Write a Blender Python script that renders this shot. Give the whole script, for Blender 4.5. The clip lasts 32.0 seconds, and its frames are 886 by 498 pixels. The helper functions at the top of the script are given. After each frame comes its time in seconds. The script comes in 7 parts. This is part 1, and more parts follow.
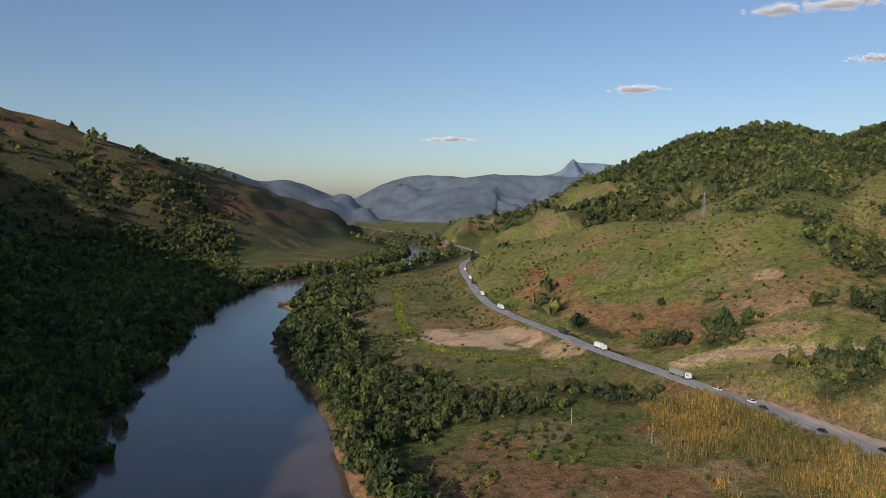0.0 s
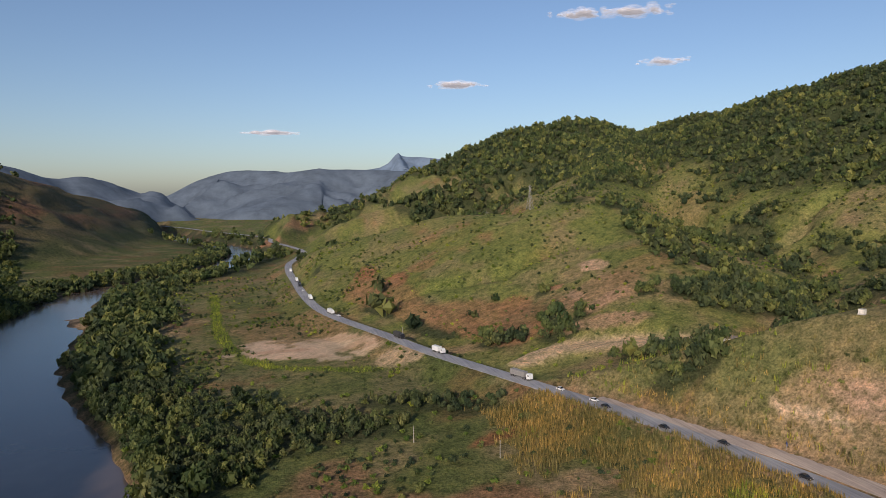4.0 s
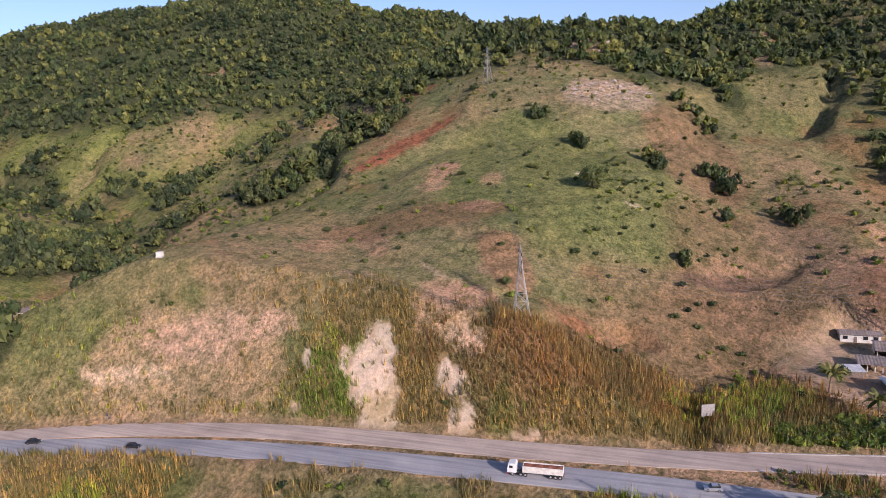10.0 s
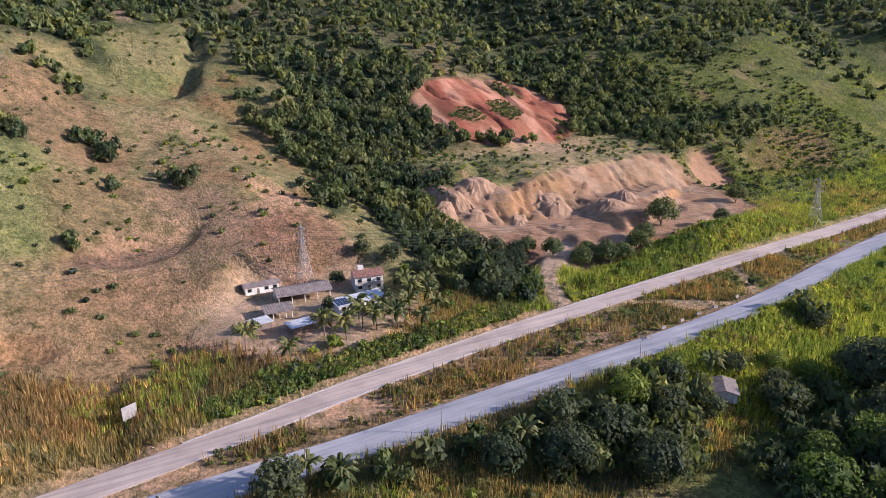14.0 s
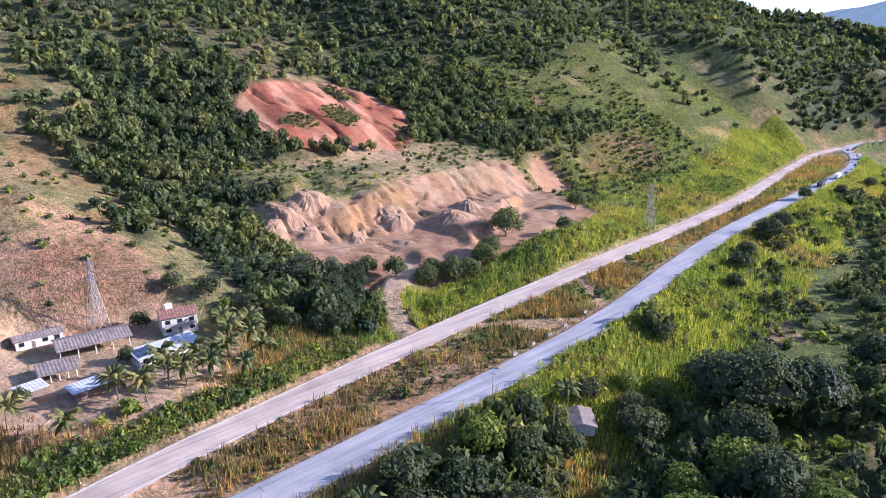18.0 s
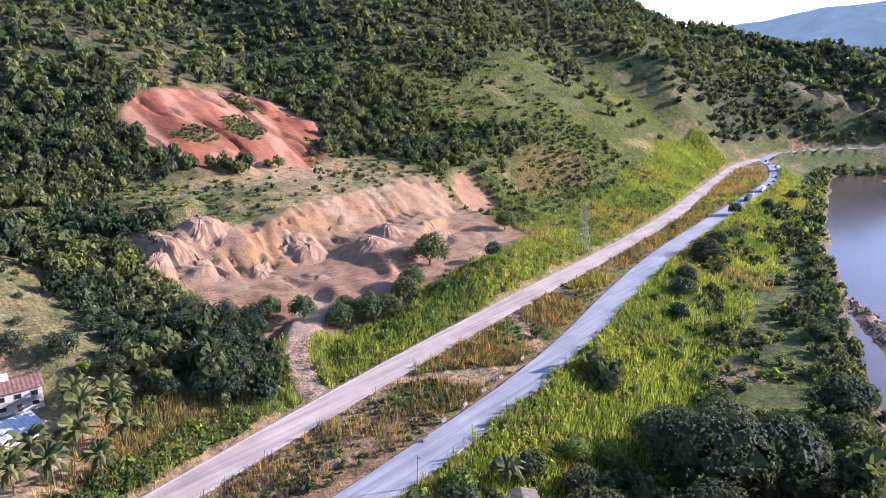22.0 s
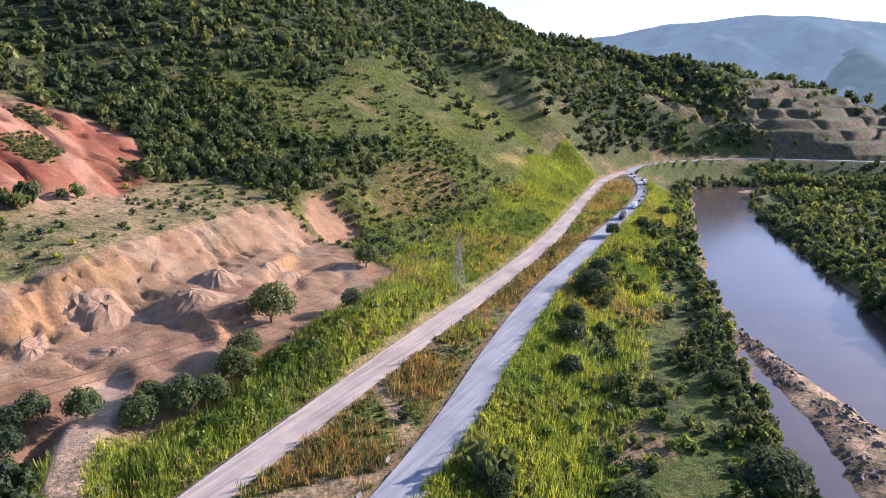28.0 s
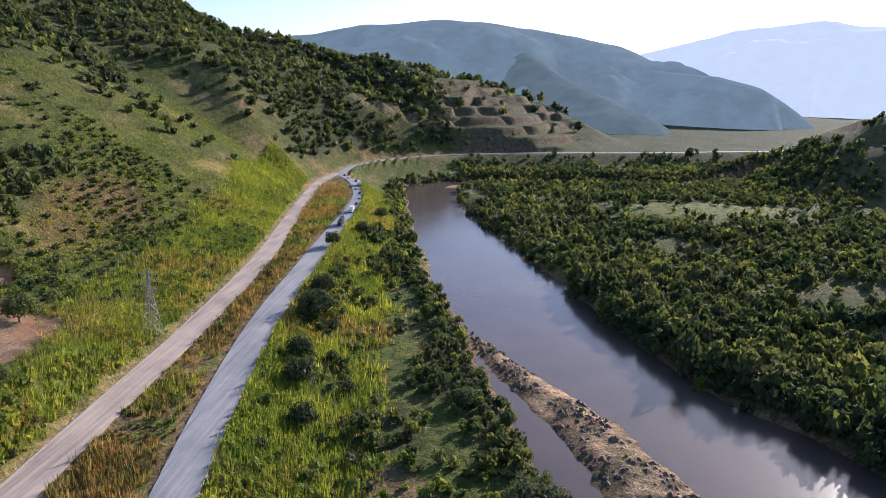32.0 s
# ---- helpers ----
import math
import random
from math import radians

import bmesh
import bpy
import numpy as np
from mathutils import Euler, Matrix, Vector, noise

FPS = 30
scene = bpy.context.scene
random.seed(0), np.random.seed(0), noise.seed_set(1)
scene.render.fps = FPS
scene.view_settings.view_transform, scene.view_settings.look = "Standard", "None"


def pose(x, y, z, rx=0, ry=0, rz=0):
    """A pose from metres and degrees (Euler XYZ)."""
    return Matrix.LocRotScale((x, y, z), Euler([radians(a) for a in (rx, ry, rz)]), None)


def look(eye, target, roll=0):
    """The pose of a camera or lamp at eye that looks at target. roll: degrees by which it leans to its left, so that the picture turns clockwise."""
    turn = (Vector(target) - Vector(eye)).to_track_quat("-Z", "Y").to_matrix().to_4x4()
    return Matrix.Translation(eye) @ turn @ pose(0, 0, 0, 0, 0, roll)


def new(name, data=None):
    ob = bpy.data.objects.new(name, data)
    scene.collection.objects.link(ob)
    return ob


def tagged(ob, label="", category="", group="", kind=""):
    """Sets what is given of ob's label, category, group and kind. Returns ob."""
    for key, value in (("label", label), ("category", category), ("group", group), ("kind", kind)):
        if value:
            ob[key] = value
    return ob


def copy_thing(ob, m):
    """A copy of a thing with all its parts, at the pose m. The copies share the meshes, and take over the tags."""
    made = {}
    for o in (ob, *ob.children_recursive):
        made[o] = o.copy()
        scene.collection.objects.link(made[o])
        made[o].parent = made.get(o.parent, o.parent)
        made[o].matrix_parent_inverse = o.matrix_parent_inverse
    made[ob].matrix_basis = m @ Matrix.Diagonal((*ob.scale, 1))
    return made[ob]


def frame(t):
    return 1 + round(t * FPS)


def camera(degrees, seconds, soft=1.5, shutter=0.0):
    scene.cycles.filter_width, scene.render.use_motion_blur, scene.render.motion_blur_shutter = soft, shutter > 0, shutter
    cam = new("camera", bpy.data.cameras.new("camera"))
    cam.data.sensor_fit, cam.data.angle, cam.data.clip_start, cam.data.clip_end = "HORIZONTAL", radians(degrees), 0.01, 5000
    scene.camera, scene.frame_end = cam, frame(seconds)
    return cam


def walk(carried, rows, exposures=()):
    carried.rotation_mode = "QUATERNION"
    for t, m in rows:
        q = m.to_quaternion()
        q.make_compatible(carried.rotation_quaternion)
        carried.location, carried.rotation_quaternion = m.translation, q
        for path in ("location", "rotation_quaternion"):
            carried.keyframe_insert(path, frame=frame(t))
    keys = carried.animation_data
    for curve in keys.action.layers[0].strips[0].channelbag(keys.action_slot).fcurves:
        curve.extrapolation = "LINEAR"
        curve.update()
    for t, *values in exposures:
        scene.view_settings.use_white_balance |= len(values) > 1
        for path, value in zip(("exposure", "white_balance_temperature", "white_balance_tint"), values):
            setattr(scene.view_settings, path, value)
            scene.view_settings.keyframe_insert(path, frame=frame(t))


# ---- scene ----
cam = camera(67.0, 32.0, 0.65)
METRES, EYE, TILT, LEAN, TURN = 250.0, 106.0, -4.0, -0.7, 0.0
ROWS = [
    (0.0, 0.0, 0.0, 0.0, 0.0, 0.0, -0.0),
    (0.5, -0.0006, 0.0181, 0.0001, -0.77, 0.01, 0.11),
    (1.0, -0.0003, 0.0355, 0.0018, -1.71, -0.02, 0.21),
    (1.5, 0.0006, 0.0527, 0.0038, -2.91, -0.08, 0.38),
    (2.0, 0.0029, 0.072, 0.0047, -4.38, -0.13, 0.6),
    (2.5, 0.0049, 0.0896, 0.0065, -6.22, -0.21, 0.84),
    (4.5, 0.019, 0.1512, 0.0173, -17.93, -1.0, 2.51),
    (5.0, 0.0249, 0.163, 0.0174, -21.36, -1.27, 2.96),
    (5.5, 0.031, 0.173, 0.0171, -24.93, -1.57, 3.4),
    (6.0, 0.0366, 0.1829, 0.0157, -28.29, -1.89, 3.76),
    (6.5, 0.0441, 0.1923, 0.0146, -33.69, -3.4, 4.35),
    (7.0, 0.0521, 0.2022, 0.0143, -41.07, -5.28, 5.07),
    (7.5, 0.0629, 0.211, 0.0133, -49.19, -6.86, 5.73),
    (8.0, 0.0724, 0.2186, 0.0125, -57.25, -7.94, 6.21),
    (8.5, 0.0832, 0.2238, 0.0129, -63.35, -8.85, 6.53),
    (9.0, 0.0943, 0.2272, 0.0116, -66.82, -9.29, 6.57),
    (9.5, 0.104, 0.2292, 0.0114, -68.85, -9.58, 6.57),
    (10.0, 0.1133, 0.2312, 0.0112, -70.66, -9.81, 6.55),
    (10.5, 0.1233, 0.2345, 0.0106, -73.87, -10.99, 6.55),
    (11.0, 0.1352, 0.2354, 0.0105, -78.82, -12.92, 6.6),
    (11.5, 0.1478, 0.2368, 0.0097, -84.3, -13.87, 6.51),
    (12.0, 0.1598, 0.2346, 0.0091, -89.29, -14.55, 6.4),
    (12.5, 0.1716, 0.2332, 0.0086, -96.63, -15.52, 6.19),
    (13.0, 0.1843, 0.2291, 0.0073, -105.14, -16.61, 5.81),
    (13.5, 0.1965, 0.2237, 0.0052, -113.15, -17.52, 5.31),
    (14.0, 0.2073, 0.2164, 0.0035, -120.08, -18.25, 4.73),
    (14.5, 0.2167, 0.2091, 0.0022, -125.31, -18.73, 4.22),
    (15.0, 0.2254, 0.2008, 0.0011, -128.57, -18.99, 3.86),
    (15.5, 0.2337, 0.1912, 0.0002, -130.08, -19.05, 3.68),
    (17.5, 0.2742, 0.1498, -0.0019, -132.77, -19.02, 3.16),
    (18.0, 0.2862, 0.1373, -0.0022, -133.08, -18.97, 3.08),
    (18.5, 0.2992, 0.1251, -0.0027, -133.38, -18.91, 2.98),
    (19.0, 0.3125, 0.1119, -0.0036, -135.19, -18.95, 2.75),
    (19.5, 0.3253, 0.0987, -0.0046, -136.54, -18.96, 2.58),
    (20.0, 0.3371, 0.0848, -0.0052, -137.42, -18.94, 2.44),
    (20.5, 0.348, 0.0706, -0.006, -138.11, -18.9, 2.32),
    (21.0, 0.3596, 0.0574, -0.0066, -138.71, -18.85, 2.18),
    (21.5, 0.3704, 0.0436, -0.0073, -139.17, -18.79, 2.09),
    (22.0, 0.3815, 0.0301, -0.0085, -139.54, -18.7, 2.01),
    (22.5, 0.3929, 0.016, -0.0098, -141.11, -18.7, 1.82),
    (23.0, 0.4044, 0.0013, -0.0111, -144.27, -18.78, 1.48),
    (23.5, 0.4145, -0.0136, -0.0121, -146.16, -18.8, 1.27),
    (24.0, 0.423, -0.0291, -0.013, -147.28, -18.77, 1.12),
    (24.5, 0.4319, -0.0446, -0.0142, -148.26, -18.73, 0.98),
    (25.0, 0.44, -0.0604, -0.0152, -148.94, -18.67, 0.86),
    (25.5, 0.4477, -0.0762, -0.0161, -149.34, -18.6, 0.78),
    (27.5, 0.4796, -0.1367, -0.0194, -150.37, -18.34, 0.51),
    (28.0, 0.4882, -0.1519, -0.0205, -150.54, -18.27, 0.44),
    (28.5, 0.497, -0.167, -0.0218, -150.69, -18.18, 0.35),
    (29.0, 0.5054, -0.1819, -0.0226, -150.81, -18.11, 0.3),
    (29.5, 0.5143, -0.199, -0.0247, -156.44, -18.19, -0.2),
    (30.0, 0.524, -0.2173, -0.0279, -165.78, -18.27, -0.94),
    (30.5, 0.5279, -0.235, -0.0298, -168.98, -18.23, -1.2),
    (31.0, 0.5304, -0.2525, -0.0312, -171.53, -18.19, -1.43),
    (31.5, 0.5311, -0.2706, -0.0325, -173.47, -18.13, -1.61),
    (32.0, 0.5309, -0.2885, -0.0335, -174.76, -18.08, -1.74),
]
EXPOSURES = [(0.0, -0.2, 6500, 14), (4.5, -0.2, 6450, 18), (7.0, -0.05, 6400, 27), (9.0, 0.22, 6100, 30), (13.0, 0.62, 5850, 27), (19.0, 1.24, 5350, 30), (25.0, 1.18, 5550, 29), (28.0, 1.04, 5700, 26), (32.0, 0.58, 5900, 20)]
walk(cam, [(t, pose(0, 0, EYE, TILT, LEAN, TURN) @ pose(METRES * x, METRES * y, METRES * z, 90 + pitch, roll, yaw)) for t, x, y, z, yaw, pitch, roll in ROWS],
     exposures=EXPOSURES)

# ---- world and sun ----
SUN_AZ, SUN_EL = 214.0, 21.0
world = bpy.data.worlds.new("sky")
scene.world = world
world.use_nodes = True
wn = world.node_tree
sky = wn.nodes.new("ShaderNodeTexSky")
sky.sky_type, sky.sun_disc = "NISHITA", False
sky.sun_elevation, sky.sun_rotation = radians(SUN_EL), radians(SUN_AZ)
sky.altitude, sky.air_density, sky.dust_density, sky.ozone_density = 200.0, 1.0, 1.3, 3.0
wn.nodes["Background"].inputs["Strength"].default_value = 0.13
wn.links.new(sky.outputs["Color"], wn.nodes["Background"].inputs["Color"])
sun = new("sun", bpy.data.lights.new("sun", "SUN"))
sun.data.energy, sun.data.angle, sun.data.color = 4.8, radians(0.6), (1.0, 0.90, 0.76)
sun.matrix_world = look((1000 * math.sin(radians(SUN_AZ)) * math.cos(radians(SUN_EL)), 1000 * math.cos(radians(SUN_AZ)) * math.cos(radians(SUN_EL)),
                         1000 * math.sin(radians(SUN_EL))), (0, 0, 0))

# ---- materials ----
def shader(name, rough=0.9, metal=0.0, spec=0.3):
    m = bpy.data.materials.new(name)
    m.use_nodes = True
    b = m.node_tree.nodes["Principled BSDF"]
    b.inputs["Roughness"].default_value, b.inputs["Metallic"].default_value = rough, metal
    b.inputs["Specular IOR Level"].default_value = spec
    return m, m.node_tree, b


def add(nt, kind, **values):
    n = nt.nodes.new(kind)
    for k, v in values.items():
        n.inputs[k].default_value = v
    return n


def fractal(nt, scale, detail=5.0, rough=0.6, stretch=None):
    co = nt.nodes.new("ShaderNodeNewGeometry")
    n = add(nt, "ShaderNodeTexNoise", Scale=scale, Detail=detail, Roughness=rough)
    if stretch:
        mp = nt.nodes.new("ShaderNodeMapping")
        mp.inputs["Scale"].default_value = stretch
        nt.links.new(co.outputs["Position"], mp.inputs["Vector"])
        nt.links.new(mp.outputs["Vector"], n.inputs["Vector"])
    else:
        nt.links.new(co.outputs["Position"], n.inputs["Vector"])
    return n


def ramp(nt, fac, stops):
    r = nt.nodes.new("ShaderNodeValToRGB")
    while len(r.color_ramp.elements) < len(stops):
        r.color_ramp.elements.new(0.5)
    for e, (p, c) in zip(r.color_ramp.elements, stops):
        e.position, e.color = p, (*c, 1.0)
    nt.links.new(fac, r.inputs["Fac"])
    return r


def mixed(nt, a, b, fac, mode="MIX"):
    n = nt.nodes.new("ShaderNodeMix")
    n.data_type, n.blend_type = "RGBA", mode
    for sock, v in ((n.inputs[0], fac), (n.inputs[6], a), (n.inputs[7], b)):
        if isinstance(v, (int, float)):
            sock.default_value = v
        elif isinstance(v, tuple):
            sock.default_value = (*v, 1.0)
        else:
            nt.links.new(v, sock)
    return n.outputs[2]


def bumped(nt, b, height, strength, distance):
    bp = add(nt, "ShaderNodeBump", Strength=strength, Distance=distance)
    nt.links.new(height, bp.inputs["Height"])
    nt.links.new(bp.outputs["Normal"], b.inputs["Normal"])


def plain(name, colour, rough=0.8, metal=0.0, vary=0.25, scale=2.0, spec=0.3):
    """A painted or raw surface with blotches and fine grain."""
    m, nt, b = shader(name, rough, metal, spec)
    n1, n2 = fractal(nt, scale), fractal(nt, scale * 9, 3)
    lo = tuple(c * (1 - vary) for c in colour)
    hi = tuple(min(1.0, c * (1 + vary)) for c in colour)
    c1 = ramp(nt, n1.outputs["Fac"], [(0.3, lo), (0.7, hi)]).outputs["Color"]
    g = ramp(nt, n2.outputs["Fac"], [(0.3, (0.8, 0.8, 0.8)), (0.7, (1.1, 1.1, 1.1))]).outputs["Color"]
    nt.links.new(mixed(nt, c1, g, 1.0, "MULTIPLY"), b.inputs["Base Color"])
    return m


def foliage(name, dark, mid, light):
    m, nt, b = shader(name, 0.75, 0.0, 0.25)
    geo = nt.nodes.new("ShaderNodeNewGeometry")
    oi = nt.nodes.new("ShaderNodeObjectInfo")
    c = ramp(nt, geo.outputs["Random Per Island"], [(0.0, dark), (0.55, mid), (1.0, light)]).outputs["Color"]
    n = fractal(nt, 0.035, 3)
    t = ramp(nt, n.outputs["Fac"], [(0.33, (0.60, 0.72, 0.70)), (0.67, (1.35, 1.20, 0.92))]).outputs["Color"]
    c = mixed(nt, c, t, 1.0, "MULTIPLY")
    o = ramp(nt, oi.outputs["Random"], [(0.0, (0.8, 0.85, 0.8)), (1.0, (1.15, 1.1, 1.0))]).outputs["Color"]
    c = mixed(nt, c, o, 1.0, "MULTIPLY")
    # every plant of a joined stand has its own tone
    tone = nt.nodes.new("ShaderNodeAttribute")
    tone.attribute_name = "tone"
    up = nt.nodes.new("ShaderNodeMath")
    up.operation = "ADD"
    up.inputs[1].default_value = 0.5
    nt.links.new(tone.outputs["Fac"], up.inputs[0])
    p = ramp(nt, up.outputs["Value"], [(0.0, (0.58, 0.68, 0.62)), (0.5, (1.0, 1.0, 1.0)), (1.0, (1.55, 1.38, 1.15))]).outputs["Color"]
    c = mixed(nt, c, p, 1.0, "MULTIPLY")
    nt.links.new(c, b.inputs["Base Color"])
    # light that comes through the leaves
    tr = nt.nodes.new("ShaderNodeBsdfTranslucent")
    nt.links.new(mixed(nt, c, (1.5, 1.45, 0.9), 1.0, "MULTIPLY"), tr.inputs["Color"])
    mx = nt.nodes.new("ShaderNodeMixShader")
    mx.inputs[0].default_value = 0.38
    nt.links.new(b.outputs["BSDF"], mx.inputs[1])
    nt.links.new(tr.outputs["BSDF"], mx.inputs[2])
    nt.links.new(mx.outputs["Shader"], nt.nodes["Material Output"].inputs["Surface"])
    return m


LEAF = foliage("leaves", (0.066, 0.090, 0.042), (0.112, 0.142, 0.062), (0.180, 0.200, 0.090))
LEAF_DARK = foliage("dark leaves", (0.040, 0.057, 0.036), (0.068, 0.091, 0.052), (0.110, 0.133, 0.072))
LEAF_BRIGHT = foliage("bright leaves", (0.075, 0.115, 0.026), (0.135, 0.19, 0.042), (0.22, 0.265, 0.065))
LEAF_DRY = foliage("dry leaves", (0.09, 0.075, 0.03), (0.16, 0.13, 0.05), (0.26, 0.20, 0.09))
PALM = foliage("palm fronds", (0.05, 0.07, 0.02), (0.11, 0.13, 0.045), (0.21, 0.21, 0.10))
CANE = foliage("tall grass", (0.12, 0.108, 0.044), (0.235, 0.195, 0.090), (0.39, 0.30, 0.155))
CANE_GREEN = foliage("green tall grass", (0.118, 0.165, 0.028), (0.235, 0.290, 0.054), (0.37, 0.405, 0.105))
CANE_RUST = foliage("rusty tall grass", (0.165, 0.098, 0.045), (0.275, 0.170, 0.082), (0.40, 0.265, 0.145))
BARK = plain("bark", (0.16, 0.12, 0.09), 0.95, scale=3.0)

# ground: zone colours, broken up by grain, tufts and streaks
GROUND, nt, b = shader("ground", 0.95, 0.0, 0.15)
att = nt.nodes.new("ShaderNodeAttribute")
att.attribute_name = "zone"
big, med, fine, spk = fractal(nt, 0.02, 5), fractal(nt, 0.2, 8, 0.7), fractal(nt, 0.9, 6, 0.7), fractal(nt, 0.33, 3, 0.55)
c = mixed(nt, att.outputs["Color"], ramp(nt, big.outputs["Fac"], [(0.30, (0.78, 0.84, 0.75)), (0.70, (1.20, 1.10, 1.05))]).outputs["Color"], 1.0, "MULTIPLY")
raw = nt.nodes.new("ShaderNodeMath")
raw.operation = "MULTIPLY_ADD"
raw.inputs[1].default_value, raw.inputs[2].default_value = -0.58, 1.0
nt.links.new(att.outputs["Alpha"], raw.inputs[0])
grass = raw.outputs["Value"]
c = mixed(nt, c, ramp(nt, med.outputs["Fac"], [(0.34, (0.46, 0.54, 0.42)), (0.50, (1.0, 1.0, 1.0)), (0.68, (1.52, 1.38, 1.28))]).outputs["Color"], grass, "MULTIPLY")
c = mixed(nt, c, ramp(nt, fine.outputs["Fac"], [(0.34, (0.50, 0.53, 0.46)), (0.64, (1.42, 1.38, 1.32))]).outputs["Color"], grass, "MULTIPLY")
c = mixed(nt, c, ramp(nt, spk.outputs["Fac"], [(0.57, (1.0, 1.0, 1.0)), (0.64, (0.66, 0.72, 0.58))]).outputs["Color"], grass, "MULTIPLY")
nt.links.new(c, b.inputs["Base Color"])
hgt = nt.nodes.new("ShaderNodeMath")
hgt.operation = "ADD"
nt.links.new(med.outputs["Fac"], hgt.inputs[0])
nt.links.new(fine.outputs["Fac"], hgt.inputs[1])
relief = nt.nodes.new("ShaderNodeMath")
relief.operation = "MULTIPLY"
relief.inputs[1].default_value = 0.75
nt.links.new(grass, relief.inputs[0])
bp = add(nt, "ShaderNodeBump", Distance=2.2)
nt.links.new(relief.outputs["Value"], bp.inputs["Strength"])
nt.links.new(hgt.outputs["Value"], bp.inputs["Height"])
nt.links.new(bp.outputs["Normal"], b.inputs["Normal"])

# river: brown, nearly still, with long soft ripples
WATER, nt, b = shader("river water", 0.16, 0.0, 0.5)
n = fractal(nt, 0.02, 4)
nt.links.new(ramp(nt, n.outputs["Fac"], [(0.3, (0.090, 0.065, 0.051)), (0.7, (0.130, 0.093, 0.071))]).outputs["Color"], b.inputs["Base Color"])
w = fractal(nt, 0.35, 5, 0.6)
bumped(nt, b, w.outputs["Fac"], 0.10, 0.25)

def paving(name, stops, rough):
    """Road surface: blotches, long streaks of wear along the road, fine grain."""
    m, nt, b = shader(name, rough, 0.0, 0.35)
    blot, streak, grain = fractal(nt, 0.06, 6), fractal(nt, 0.8, 5, 0.6, (1.0, 0.035, 1.0)), fractal(nt, 3.0, 4, 0.7)
    c = ramp(nt, blot.outputs["Fac"], stops).outputs["Color"]
    c = mixed(nt, c, ramp(nt, streak.outputs["Fac"], [(0.32, (0.70, 0.71, 0.73)), (0.5, (1.0, 1.0, 1.0)), (0.68, (1.22, 1.18, 1.12))]).outputs["Color"], 1.0, "MULTIPLY")
    c = mixed(nt, c, ramp(nt, grain.outputs["Fac"], [(0.3, (0.90, 0.90, 0.90)), (0.7, (1.10, 1.09, 1.08))]).outputs["Color"], 1.0, "MULTIPLY")
    nt.links.new(c, b.inputs["Base Color"])
    bumped(nt, b, grain.outputs["Fac"], 0.2, 0.05)
    return m


ASPHALT = paving("worn asphalt", [(0.3, (0.25, 0.25, 0.258)), (0.7, (0.37, 0.36, 0.355))], 0.75)
DIRT_ROAD = paving("dusty road", [(0.3, (0.34, 0.27, 0.22)), (0.55, (0.46, 0.37, 0.30)), (0.75, (0.53, 0.43, 0.34))], 0.9)

PAINT_WHITE = plain("white road paint", (0.62, 0.60, 0.56), 0.7, vary=0.3)
CONCRETE = plain("concrete", (0.40, 0.37, 0.33), 0.9, scale=1.5)
STEEL = plain("galvanised steel", (0.36, 0.34, 0.32), 0.55, 0.4, 0.15)
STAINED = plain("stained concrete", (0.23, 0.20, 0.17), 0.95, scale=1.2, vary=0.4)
CABLE = plain("cable", (0.06, 0.06, 0.06), 0.6, 0.3, 0.1)
PLASTER = plain("white plaster", (0.66, 0.62, 0.55), 0.9, scale=0.9, vary=0.2)
TILE = plain("clay roof tiles", (0.235, 0.12, 0.085), 0.9, scale=1.2, vary=0.4)
FIBRE = plain("grey fibre cement roof", (0.215, 0.175, 0.15), 0.9, scale=0.6, vary=0.35)
TIN = plain("tin roof", (0.55, 0.545, 0.53), 0.6, 0.2, 0.25, 0.8)
TIMBER = plain("weathered timber", (0.19, 0.145, 0.11), 0.9, scale=2.0)
GLASS = plain("dark glass", (0.02, 0.025, 0.03), 0.08, 0.0, 0.1, spec=0.6)
RUBBER = plain("rubber", (0.02, 0.02, 0.02), 0.85)
WHITE = plain("white vehicle paint", (0.72, 0.72, 0.70), 0.35, 0.0, 0.08, spec=0.5)
SILVER = plain("silver vehicle paint", (0.42, 0.44, 0.47), 0.3, 0.5, 0.08, spec=0.5)
BLACK = plain("black vehicle paint", (0.02, 0.02, 0.022), 0.3, 0.0, 0.1, spec=0.5)
RED = plain("red vehicle paint", (0.35, 0.03, 0.02), 0.35, 0.0, 0.1, spec=0.5)
BLUE = plain("blue sign paint", (0.03, 0.08, 0.32), 0.5, 0.0, 0.15)
SOLAR = plain("solar panel glass", (0.035, 0.05, 0.09), 0.2, 0.0, 0.2, spec=0.6)
CHASSIS = plain("chassis", (0.05, 0.05, 0.05), 0.7)
IRON_ORE = plain("red earth load", (0.24, 0.09, 0.055), 0.95, scale=2.0, vary=0.4)
ROCK = plain("pale rock", (0.46, 0.36, 0.29), 0.9, scale=0.3, vary=0.3)
DARK_ROCK = plain("dark river rock", (0.17, 0.12, 0.09), 0.8, scale=0.5, vary=0.45)
MOUND = plain("quarry sand", (0.300, 0.188, 0.112), 0.95, scale=0.25, vary=0.3)
SAND = plain("river sand", (0.40, 0.29, 0.20), 0.9, scale=0.3, vary=0.2)

# ---- the land: one height function over the plan ----
# -- land --
def hashed(ix, iy, k):
    n = (ix.astype(np.int64) * 374761393 + iy.astype(np.int64) * 668265263 + k * 2147483647) & 0xFFFFFFFF
    n = ((n ^ (n >> 13)) * 1274126177) & 0xFFFFFFFF
    return ((n ^ (n >> 16)) & 0xFFFFFF) / 16777215.0


